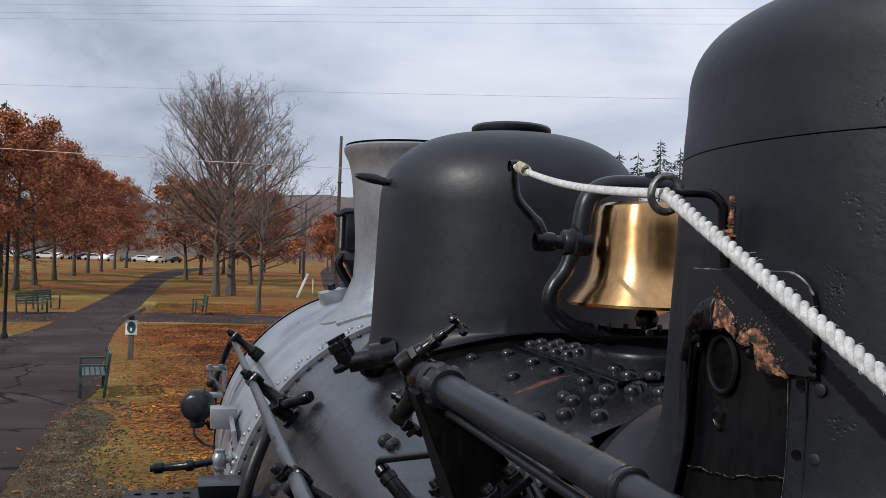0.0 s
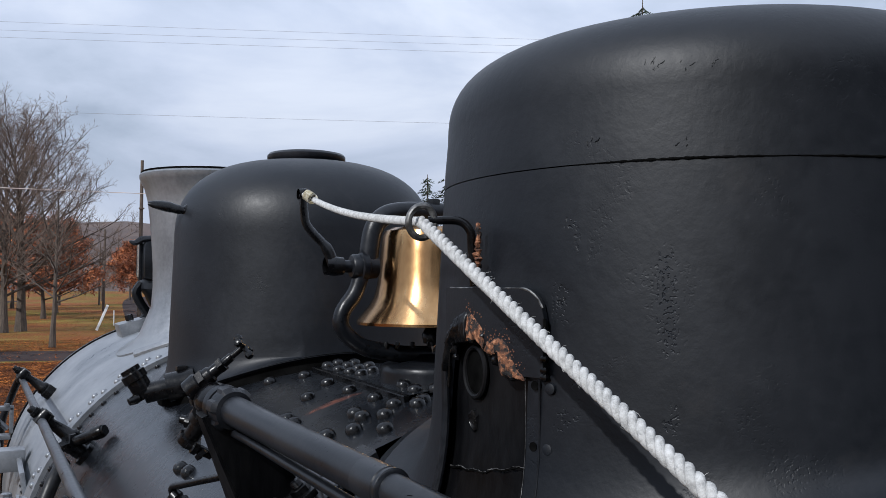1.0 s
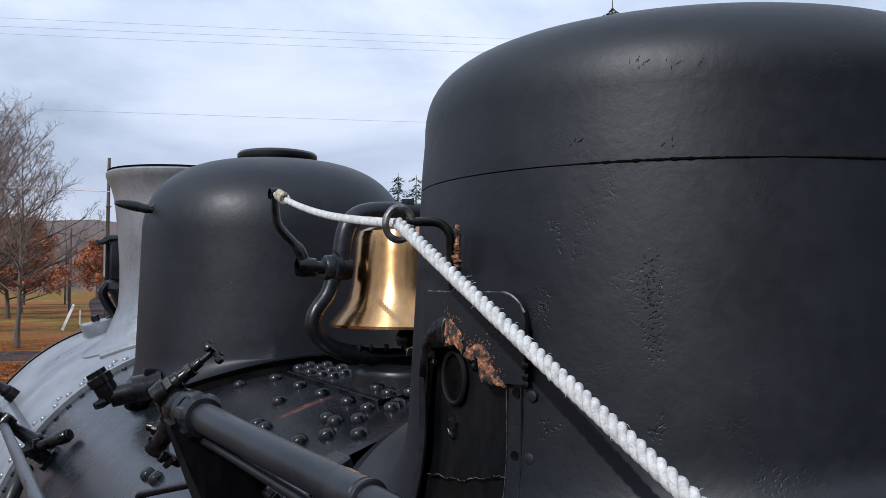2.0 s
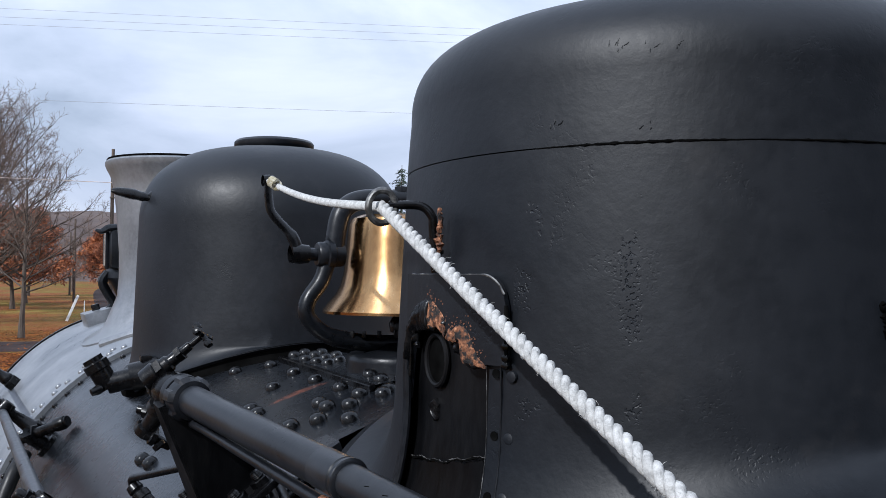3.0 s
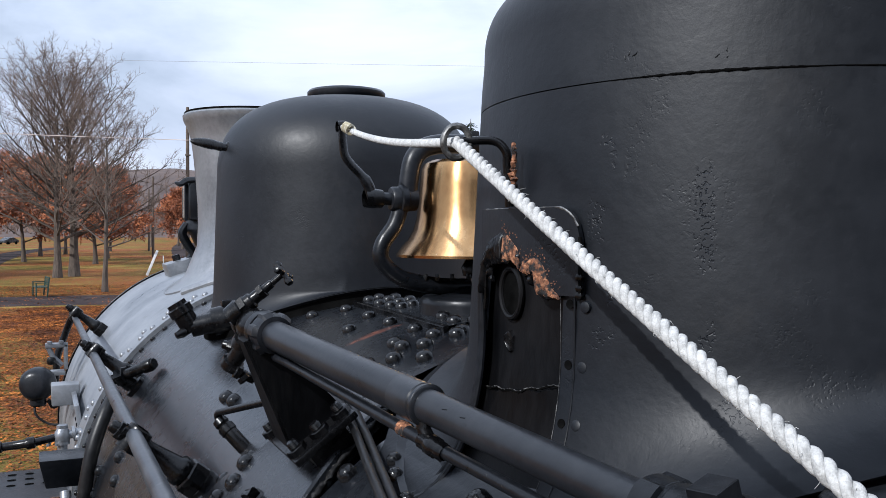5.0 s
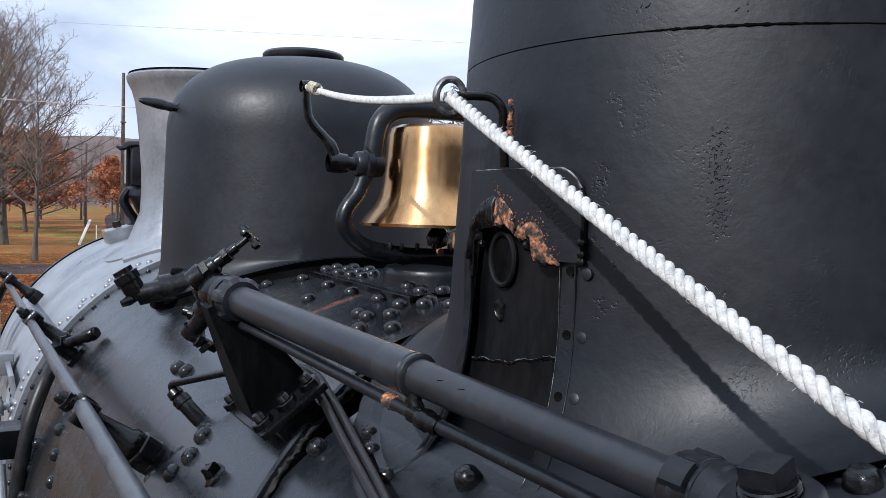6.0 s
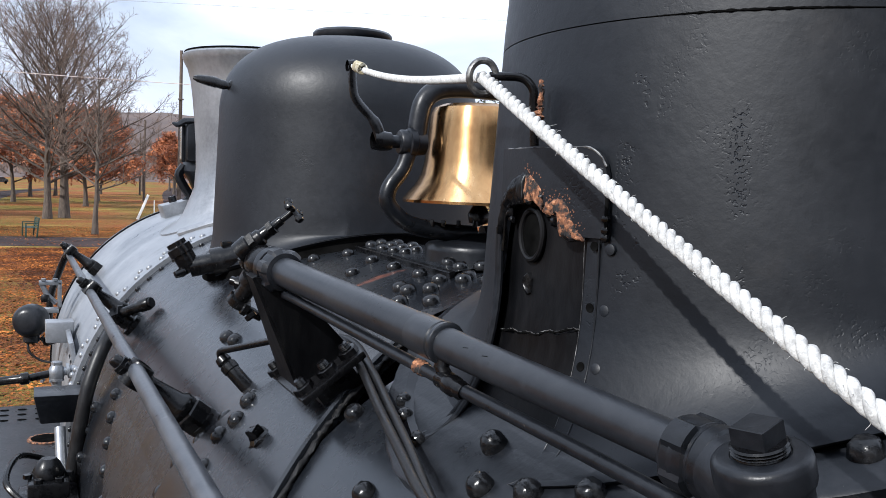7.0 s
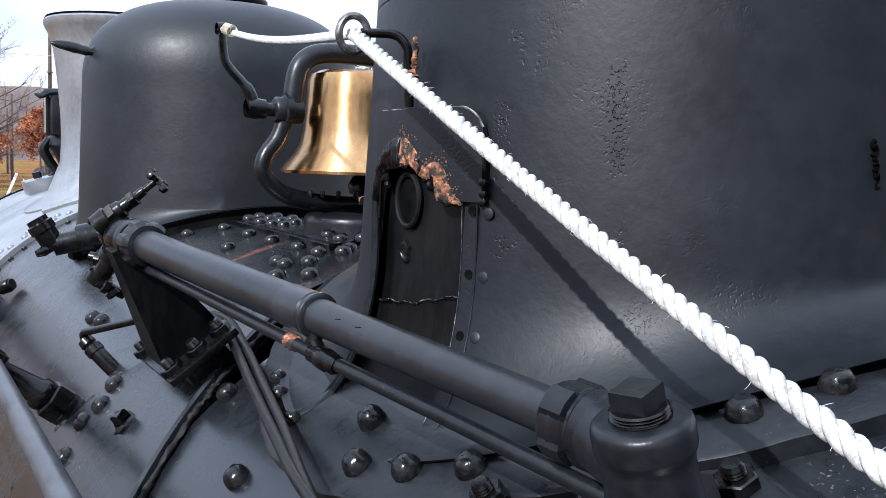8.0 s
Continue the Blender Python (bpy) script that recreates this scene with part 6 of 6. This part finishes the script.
                mid, tipp = thread(c, td, TL, 0.0090)
                ends.append((tipp, td))
                for _ in range(2):
                    o = Vector((rng.gauss(0, 1), rng.gauss(0, 1), rng.gauss(0.3, 0.8))).normalized()
                    ends.append((thread(mid, (td * 0.7 + o * 0.7).normalized(), TL * 0.6, 0.0070)[1], td))
    return wood, (tv, tf), ends


def leaf_cloud(ends, count, size, seed, reach=0.5, droop=0.2):
    """Small leaf blades round the twig ends."""
    rng = random.Random(seed)
    v, f = [], []
    for _ in range(count):
        p, d = ends[rng.randrange(len(ends))]
        c = p + Vector((rng.gauss(0, reach), rng.gauss(0, reach), rng.gauss(-droop, reach * 0.8)))
        a = Vector((rng.gauss(0, 1), rng.gauss(0, 1), rng.gauss(0, 1))).normalized() * size * rng.uniform(0.6, 1.3)
        b = a.orthogonal().normalized() * a.length * rng.uniform(0.4, 0.7)
        i = len(v)
        v += [tuple(c - a), tuple(c + b), tuple(c + a), tuple(c - b)]
        f.append((i, i + 1, i + 2, i + 3))
    me = bpy.data.meshes.new("leaf_cloud")
    me.from_pydata(v, [], f)
    return me


def tree(name, label, at, seed, height, trunk_r, width, leaves=0, leaf=0.09, low=0.0, group="", mat=None, **shape):
    t = thing(name, label, "tree", at, group)
    wood, (tv, tf), ends = branch_tree(seed, height, trunk_r, width, **shape)
    part("trunk", wood, BARK, t)
    me = bpy.data.meshes.new("twig")
    me.from_pydata(tv, [], tf)
    me.materials.append(TWIG)
    tw = new("twig", me)
    tw.parent = t
    tagged(tw, kind="stuff")
    if leaves:
        me = leaf_cloud([e for e in ends if e[0].z > low] or ends, leaves, leaf, seed, 0.28, 0.1)
        me.materials.append(mat or OAK)
        crown = new("crown", me)
        crown.parent = t
    return t


# path, road
ribbon("path", [(-4.4, -60, 3.5), (-3.6, -25, 3.5), (-3.3, -8, 3.5), (-3.6, 3, 3.5), (-4.72, 10, 3.5), (-4.85, 16, 3.3), (-4.85, 20, 3.9), (-5.2, 25, 3.8), (-5.25, 30, 3.3), (-5.1, 35, 2.6), (-5.1, 42, 2.5), (-5.15, 60, 2.4), (-5.3, 85, 2.4), (-5.2, 104), (-4.0, 125), (-1.5, 146), (3, 170)], 3.3, 0.012, ASPHALT, "worn dark asphalt footpath with cracks", "path")
ribbon("path", [(-16, 37.5), (-10, 39.5), (-5.5, 40.5), (-1, 41), (4, 40.3), (10, 40), (18, 42)], 5.6, 0.006, ASPHALT, "wide asphalt cross path", "path")
ribbon("road", [(9.5, 44), (11.0, 66), (14.5, 98), (23, 165), (33, 230)], 5.5, 0.012, ASPHALT, "grey asphalt road curving away", "road")
ribbon("road", [(12, 20), (21, 38), (33, 56), (52, 82), (90, 130)], 4.2, 0.012, ASPHALT, "asphalt lane beside the lawn", "road")
verge_bm = bmesh.new()
rows = []
for i in range(241):
    y = -20.0 + 38.9 * i / 240
    u = i / 240
    l = -3.4 - 0.6 * min(1.0, max(0.0, y / 10))
    r = -0.6 - 1.85 * min(1.0, max(0.0, (y - 9.5) / 3.2)) + 0.30 * noise.noise(Vector((y * 0.7, 0, 2))) + 0.14 * noise.noise(Vector((y * 3.1, 0, 5)))
    r = l + (r - l) * min(1.0, math.sqrt(max(0.0, (1 - u) * 22)))
    rows.append([verge_bm.verts.new((l + (r - l) * k / 4, y, 0.006)) for k in range(5)])
for a, b in zip(rows, rows[1:]):
    for k in range(4):
        if (a[k].co - a[k + 1].co).length > 1e-4:
            verge_bm.faces.new((a[k], a[k + 1], b[k + 1], b[k]))
tagged(new("gravel_verge", link_mesh("gravel_verge", verge_bm, GRAVEL)), "gravel verge strewn with leaves", "ground", kind="structure")


def pebbles(count, seed):
    """Loose stones on the verge, too many to count."""
    rng = random.Random(seed)
    v, f = [], []
    while len(f) < count * 4:
        y = 6 + 13 * rng.random()
        x = rng.uniform(-3.3, -0.6)
        if x < -2.95 - 0.05 * (y - 9) or x < -2.2 - 0.13 * (y - 3):
            continue
        edge = -0.6 - 1.85 * min(1.0, max(0.0, (y - 9.5) / 3.2))
        if rng.random() > 1 / (1 + math.exp((x - edge) * 5)) or y > 18.6 - abs(x + 2.7) * 0.8:
            continue
        if noise.noise(Vector((x * 1.1, y * 0.6, 3))) < -0.25 * rng.random():
            continue
        s = rng.uniform(0.012, 0.03)
        a = rng.uniform(0, 6.28)
        i = len(v)
        v += [(x + s * math.cos(a + q), y + s * math.sin(a + q) * 0.8, 0.004) for q in (0, 1.57, 3.14, 4.71)] + [(x, y, 0.008 + s * 0.7)]
        f += [(i, i + 1, i + 4), (i + 1, i + 2, i + 4), (i + 2, i + 3, i + 4), (i + 3, i, i + 4)]
    me = bpy.data.meshes.new("pebbles")
    me.from_pydata(v, [], f)
    me.materials.append(PEBBLE)
    return tagged(new("pebbles", me), "loose pale and brown pebbles on the verge", "pebbles", kind="stuff")


pebbles(14000, 9)
bed = bmesh.new()
rows = []
for i in range(161):
    y = 4 + 33.4 * i / 160
    l = -1.15 - 0.07 * (y - 12.6) + 0.45 * noise.noise(Vector((y * 0.35, 3, 1))) + 0.12 * noise.noise(Vector((y * 2.3, 3, 7)))
    rows.append([bed.verts.new((l + (9.0 - l) * k / 4, y, 0.003 if k else -0.002)) for k in range(5)])
for a, b in zip(rows, rows[1:]):
    for k in range(4):
        bed.faces.new((a[k], a[k + 1], b[k + 1], b[k]))
tagged(new("leaf_bed", link_mesh("leaf_bed", bed, LEAF_BED)), "bed of brown leaves and moss over the ground", "ground", kind="structure")


def litter(name, label, count, where, size, seed):
    """Fallen leaves lying on the ground, too many to count."""
    rng = random.Random(seed)
    v, f = [], []
    while len(f) < count:
        x, y = where(rng)
        a = rng.uniform(0, 6.28)
        s = size * rng.uniform(0.5, 1.25)
        tilt, tw = rng.uniform(-0.5, 0.5), rng.uniform(-0.3, 0.3)
        ca, sa = math.cos(a), math.sin(a)
        z = 0.012 + s * 0.35
        i = len(v)
        for px, py in ((-1, 0), (-0.1, 0.6), (1, 0), (0.1, -0.55)):
            v.append((x + s * (px * ca - py * sa), y + s * (px * sa + py * ca), z + s * (tilt * px + tw * py) * 0.6))
        f.append((i, i + 1, i + 2, i + 3))
    me = bpy.data.meshes.new(name)
    me.from_pydata(v, [], f)
    me.materials.append(LEAF_LITTER)
    return tagged(new(name, me), label, "leaves", kind="stuff")


def drift(rng):
    """Thick beside the locomotive, thinning towards the path and the far lawn."""
    while True:
        y = 6 + 46 * rng.random() ** 1.1
        x = rng.uniform(-3.2, 9)
        if 37.6 < y < 43.6:
            continue
        n1 = noise.noise(Vector((x * 0.35, y * 0.22, 1.7)))
        edge = -1.35 - 0.07 * (y - 12.6) + 0.45 * noise.noise(Vector((y * 0.4, 0, 9)))
        p = 0.05 + 0.92 / (1 + math.exp(-(x - edge) * 4.5))
        p *= 0.80 + 0.55 * n1
        if y < 19 and x < -0.6 - 1.85 * min(1.0, max(0.0, (y - 9.5) / 3.2)) + 0.3:
            p *= 0.7
        if y > 37:
            p *= 0.55
        if rng.random() < p:
            return x, y


litter("leaf_litter", "deep drift of fallen brown and orange leaves", 190000, drift, 0.037, 3)


def verge(rng):
    while True:
        y = rng.uniform(6, 140)
        x = rng.uniform(-16, 14)
        if abs(x + 4.8) < 1.4 and rng.random() < 0.985:
            continue
        if abs(noise.noise(Vector((x * 0.16, y * 0.05, 4.4)))) > 0.22 * rng.random() + 0.02:
            return x, y


litter("leaf_litter", "scattered fallen leaves over the lawn", 34000, verge, 0.055, 5)

tree("bare_tree", "tall bare tree with grey trunk and fine twigs", (1.0, 62, 0), 11, 14.2, 0.30, 12.2, limbs=52, subs=10, twigs_each=7, clear=0.20, rise=0.80)
tree("bare_tree", "tall bare tree with grey trunk and fine twigs", (0.0, 60.5, 0), 17, 13.0, 0.24, 11.4, limbs=44, subs=9, twigs_each=8, clear=0.18, rise=0.80)
tree("bare_tree", "slim bare tree with spreading branches", (1.85, 45.7, 0), 5, 10.2, 0.13, 7.8, limbs=30, subs=8, twigs_each=5, clear=0.22, rise=0.7)
oaks = [(-12.35, 62.6, 11.8), (-12.5, 70.2, 11.8), (-13.0, 82.6, 12.2), (-13.06, 94.8, 12), (-13.07, 106, 12.5), (-12.6, 115, 13), (-12.3, 129, 13), (-11.6, 139, 13),
        (-16.6, 58, 13.8), (-20, 76, 13), (-22, 95, 14), (-1.0, 112, 11.5), (1.8, 120, 11.5), (5.4, 100, 9.5), (3.4, 84, 8.5), (-2.4, 92, 10.4), (8, 136, 10), (20, 150, 10), (24, 185, 11), (28, 205, 11)]
for i, (x, y, h) in enumerate(oaks):
    tree("oak_tree", "oak with rust-orange autumn leaves", (x, y, 0), 30 + i, h, 0.2, 9.0, leaves=15000 if i < 12 else 12000, leaf=0.11 if i < 12 else 0.15, low=2.0, group="oaks about the park", limbs=16, subs=5, twigs_each=3, clear=0.2, rise=0.55)


def conifer(at, h, seed, label):
    """Spire of drooping whorled boughs, each fringed with needle sprays."""
    rng = random.Random(seed)
    t = thing("conifer_tree", label, "tree", at, "dark conifers beyond the lane")
    part("trunk", tube([(0, 0, 0), (0, 0, h * 0.5), (0, 0, h)], [0.22, 0.13, 0.02], 8), BARK, t)
    v, f = [], []
    lean = rng.uniform(0, 6.28)
    for k in range(int(h * 19)):
        q = rng.random() ** 0.85
        z = h * (0.10 + 0.885 * q)
        a = rng.uniform(0, 6.28)
        L = ((1 - q) ** 0.75 * h * 0.32 + 0.22) * rng.choice((0.45, 0.7, 0.9, 1.0, 1.15)) * (1 + 0.18 * math.cos(a - lean))
        droop, lift = rng.uniform(0.25, 0.6), rng.uniform(0.0, 0.3)
        for s in range(4 + int(L * 7)):
            u = rng.uniform(0.12, 1.0)
            c = Vector((math.cos(a) * L * u, math.sin(a) * L * u, z - droop * L * u + lift * L * u ** 3))
            b = a + rng.uniform(-1.3, 1.3)
            w = rng.uniform(0.12, 0.30) * (1.25 - 0.6 * u)
            e = c + Vector((math.cos(b) * w, math.sin(b) * w, -w * rng.uniform(0.1, 0.9)))
            n0 = Vector((-math.sin(b) * 0.4, math.cos(b) * 0.4, rng.uniform(0.2, 1.0))) * w * 0.26
            i = len(v)
            v += [tuple(c - n0), tuple(e), tuple(c + n0)]
            f.append((i, i + 1, i + 2))
    me = bpy.data.meshes.new("crown")
    me.from_pydata(v, [], f)
    me.materials.append(NEEDLE)
    c = new("crown", me)
    c.parent = t
    return t


conifer((29.6, 60, 0), 11.3, 1, "dark spruce with drooping boughs")
conifer((31.4, 60, 0), 12.4, 2, "tall dark spruce with drooping boughs")
conifer((33.6, 61, 0), 12.0, 3, "dark spruce with drooping boughs")
conifer((28.1, 60, 0), 11.3, 4, "dark spruce with drooping boughs")
conifer((28.0, 35.2, 0), 17.4, 7, "tall dark spruce standing beyond the locomotive")
conifer((-14.0, 66, 0), 12.6, 6, "dark spruce behind the oaks")

# far wood of bare and rusty crowns
rng = random.Random(21)
v, f = [], []
for k in range(520):
    a = radians(rng.uniform(-20, 52))
    d = rng.uniform(235, 400)
    cx, cy, h = d * math.sin(a), d * math.cos(a), rng.uniform(9, 17)
    for s in range(46):
        u = rng.random()
        w = 3.0 * math.sin(math.pi * min(1, 0.12 + 0.88 * u)) + 0.3
        c = Vector((cx + rng.gauss(0, w * 0.6), cy + rng.gauss(0, w * 0.4), h * (0.15 + 0.85 * u)))
        e = Vector((rng.gauss(0, 0.5), 0.1, rng.uniform(0.6, 1.8)))
        n0 = Vector((rng.uniform(0.10, 0.35), 0, 0))
        i = len(v)
        v += [tuple(c - n0), tuple(c + n0), tuple(c + e)]
        f.append((i, i + 1, i + 2))
me = bpy.data.meshes.new("far_wood")
me.from_pydata(v, [], f)
me.materials.append(FAR_WOOD)
tagged(new("far_wood", me), "distant wood of bare and rusty trees", "wood", kind="stuff")


def bench(at, turn, label):
    b = thing("park_bench", label, "bench", at, "green park benches")
    for s in (-1, 1):
        part("leg", block((0.06, 0.06, 0.44), Matrix.Translation((s * 0.68, -0.24, 0.22)), 0.006), GREEN, b)
        part("leg", block((0.06, 0.06, 0.88), Matrix.Translation((s * 0.68, 0.24, 0.44)) @ Matrix.Rotation(-0.10, 4, "X"), 0.006), GREEN, b)
        part("armrest", block((0.06, 0.52, 0.035), Matrix.Translation((s * 0.68, -0.02, 0.64)), 0.006), GREEN, b)
        part("arm_post", block((0.05, 0.05, 0.20), Matrix.Translation((s * 0.68, -0.24, 0.53)), 0.005), GREEN, b)
    for k in range(5):
        part("seat_slat", block((1.42, 0.075, 0.025), Matrix.Translation((0, -0.22 + k * 0.10, 0.445)), 0.004), GREEN, b)
    for k in range(4):
        part("back_slat", block((1.42, 0.022, 0.075), Matrix.Translation((0, 0.245 + 0.012 * k, 0.54 + k * 0.10)) @ Matrix.Rotation(-0.10, 4, "X"), 0.004), GREEN, b)
    b.rotation_euler = (0, 0, turn)
    return b


b1 = bench((-2.96, 19.4, 0), radians(-83), "dark green slatted park bench on the leafy verge")
b2 = bench((-0.95, 43.5, 0), radians(-84), "dark green slatted park bench beside the cross path")
bench((-7.9, 41.9, 0), radians(62), "dark green slatted park bench on the lawn edge")
bench((-7.8, 45.0, 0), radians(66), "dark green slatted park bench on the lawn edge")

sg = thing("trail_sign", "timber post with a small green and white sign", "sign", (-2.67, 25.3, 0))
part("post", block((0.14, 0.14, 1.15), Matrix.Translation((0, 0, 0.575)), 0.01), TIMBER, sg)
part("sign_plate", block((0.29, 0.02, 0.38), Matrix.Translation((0, -0.085, 0.85)), 0.004), SIGN_WHITE, sg, "white square plate")
part("sign_disc", lathe([(0.11, 0), (0.11, 0.006), (0, 0.006)], 24, basis((0, -1, 0), (0, -0.096, 0.85)) @ Matrix.Diagonal((1.0, 1.45, 1, 1))), SIGN_GREEN, sg, "green oval with pale bars")
part("sign_bar", block((0.04, 0.004, 0.09), Matrix.Translation((0, -0.104, 0.80)), 0.0), SIGN_WHITE, sg)
part("sloped_board", block((0.66, 0.36, 0.09), Matrix.Translation((0.04, -0.05, 1.22)) @ Matrix.Rotation(radians(-26), 4, "Y"), 0.01), BARK, sg, "sloping timber board")

mk = thing("marker_post", "white leaning marker board beside the road", "post", (5.36, 61.2, 0))
part("board", block((0.16, 0.05, 1.75), Matrix.Translation((0.32, 0, 0.84)) @ Matrix.Rotation(radians(22), 4, "Y"), 0.006), SIGN_WHITE, mk)
mk = thing("marker_post", "slim white marker post beside the road", "post", (7.3, 68.9, 0))
part("shaft", block((0.07, 0.07, 1.1), Matrix.Translation((0, 0, 0.55)), 0.006), SIGN_WHITE, mk)

lp = thing("lamp_post", "slim black lamp post beside the path", "lamp", (-6.78, 30.6, 0))
part("pole", lathe([(0.11, 0), (0.11, 0.12), (0.07, 0.2), (0.055, 0.5), (0.045, 3.3), (0.06, 3.35), (0, 3.36)], 16), BLACK, lp)


def pole(at, h, label):
    p = thing("utility_pole", label, "utility pole", at, "utility poles along the road")
    part("shaft", lathe([(0.15, 0), (0.10, h), (0, h)], 12), TIMBER, p)
    part("crossarm", block((0.35, 0.1, 0.10), Matrix.Translation((0, -0.12, h - 3.2)), 0.01), TIMBER, p)
    return p


pole((8.05, 62, 0), 11.2, "weathered timber utility pole")
for x, y in ((10.5, 105), (13.5, 138), (17, 168), (20, 150)):
    pole((x, y, 0), 9, "weathered timber utility pole")


def wire(a, b, sag, r, mat, name="power_line"):
    A0, B0 = Vector(a), Vector(b)
    w = tube([A0.lerp(B0, i / 24) - Vector((0, 0, 4 * sag * (i / 24) * (1 - i / 24))) for i in range(25)], r, 5)
    ob = new(name, link_mesh(name, w, mat))
    tagged(ob, "thin overhead power line against the clouds", "power line", "overhead power lines")


AHEAD, ACROSS = Vector((0.26, 0.966, 0)), Vector((0.966, -0.26, 0))
for d, z, tip in ((60, 20.6, -2.3), (60, 20.1, -2.4), (62, 20.1, -2.2), (56, 13.9, -1.3)):
    c = Vector((-0.97, 0, 0)) + AHEAD * d
    wire(c - ACROSS * 60 + Vector((0, 0, z + tip)), c + ACROSS * 80 + Vector((0, 0, z - tip)), 0.5, 0.008, WIRE)
wire((-30, 38, 7.0), (9.8, 47, 7.6), 0.25, 0.016, WIRE_PALE)

# parked cars
prof = [(-2.2, 0.35), (-2.25, 0.75), (-2.05, 0.95), (-1.2, 1.02), (-0.7, 1.42), (0.7, 1.48), (1.4, 1.05), (2.1, 0.95), (2.25, 0.7), (2.2, 0.35)]


def car(at, turn, paint, label):
    c = thing("parked_car", label, "car", at, "cars in the far car park")
    part("body", slab([(x, z) for x, z in prof], 1.75, Matrix.Translation((0, 0.875, 0)) @ Matrix.Rotation(math.pi / 2, 4, "X"), None, 0.05), paint, c)
    part("side_window", slab([(-1.05, 1.02), (-0.65, 1.36), (0.65, 1.40), (1.2, 1.05)], 1.78, Matrix.Translation((0, 0.89, 0)) @ Matrix.Rotation(math.pi / 2, 4, "X")), WINDOW, c)
    for x in (-1.35, 1.35):
        for s in (-1, 1):
            part("wheel", lathe([(0, -0.1), (0.2, -0.1), (0.32, -0.09), (0.33, 0.09), (0.2, 0.1), (0, 0.1)], 16, Matrix.Translation((x, s * 0.82, 0.33)) @ Matrix.Rotation(math.pi / 2, 4, "X")), SOOT_AND_SHADE, c)
    c.rotation_euler = (0, 0, turn)
    return c


rng = random.Random(8)
for i in range(15):
    x = -52 + i * 3.2
    car((x, 205 + rng.uniform(-4, 4), 0), rng.uniform(0.9, 1.9) if i % 3 else 0.1, CAR_WHITE if i % 3 != 2 else CAR_DARK, "white parked car in the far car park" if i % 3 != 2 else "dark parked car in the far car park")

# wooded hill
hb = bmesh.new()
rows = []
for j in range(6):
    row = []
    for i in range(121):
        a = radians(-75 + i * 1.35)
        d = 420 + j * 60
        h = (0, 18, 31, 40, 46, 0)[j] + (6 * noise.noise(Vector((i * 0.15, j * 0.5, 0))) + 3 * noise.noise(Vector((i * 0.9, j, 3))) if 0 < j < 5 else 0)
        h *= 0.74 + 0.26 * min(1.0, max(0.0, (math.degrees(a) + 2) / 7))
        row.append(hb.verts.new((d * math.sin(a), d * math.cos(a), max(0, h))))
    rows.append(row)
for a, b in zip(rows, rows[1:]):
    for i in range(120):
        hb.faces.new((a[i], a[i + 1], b[i + 1], b[i]))
tagged(new("backdrop", link_mesh("backdrop", hb, HILL)), "distant wooded hill with bare trees", "hill", kind="structure")
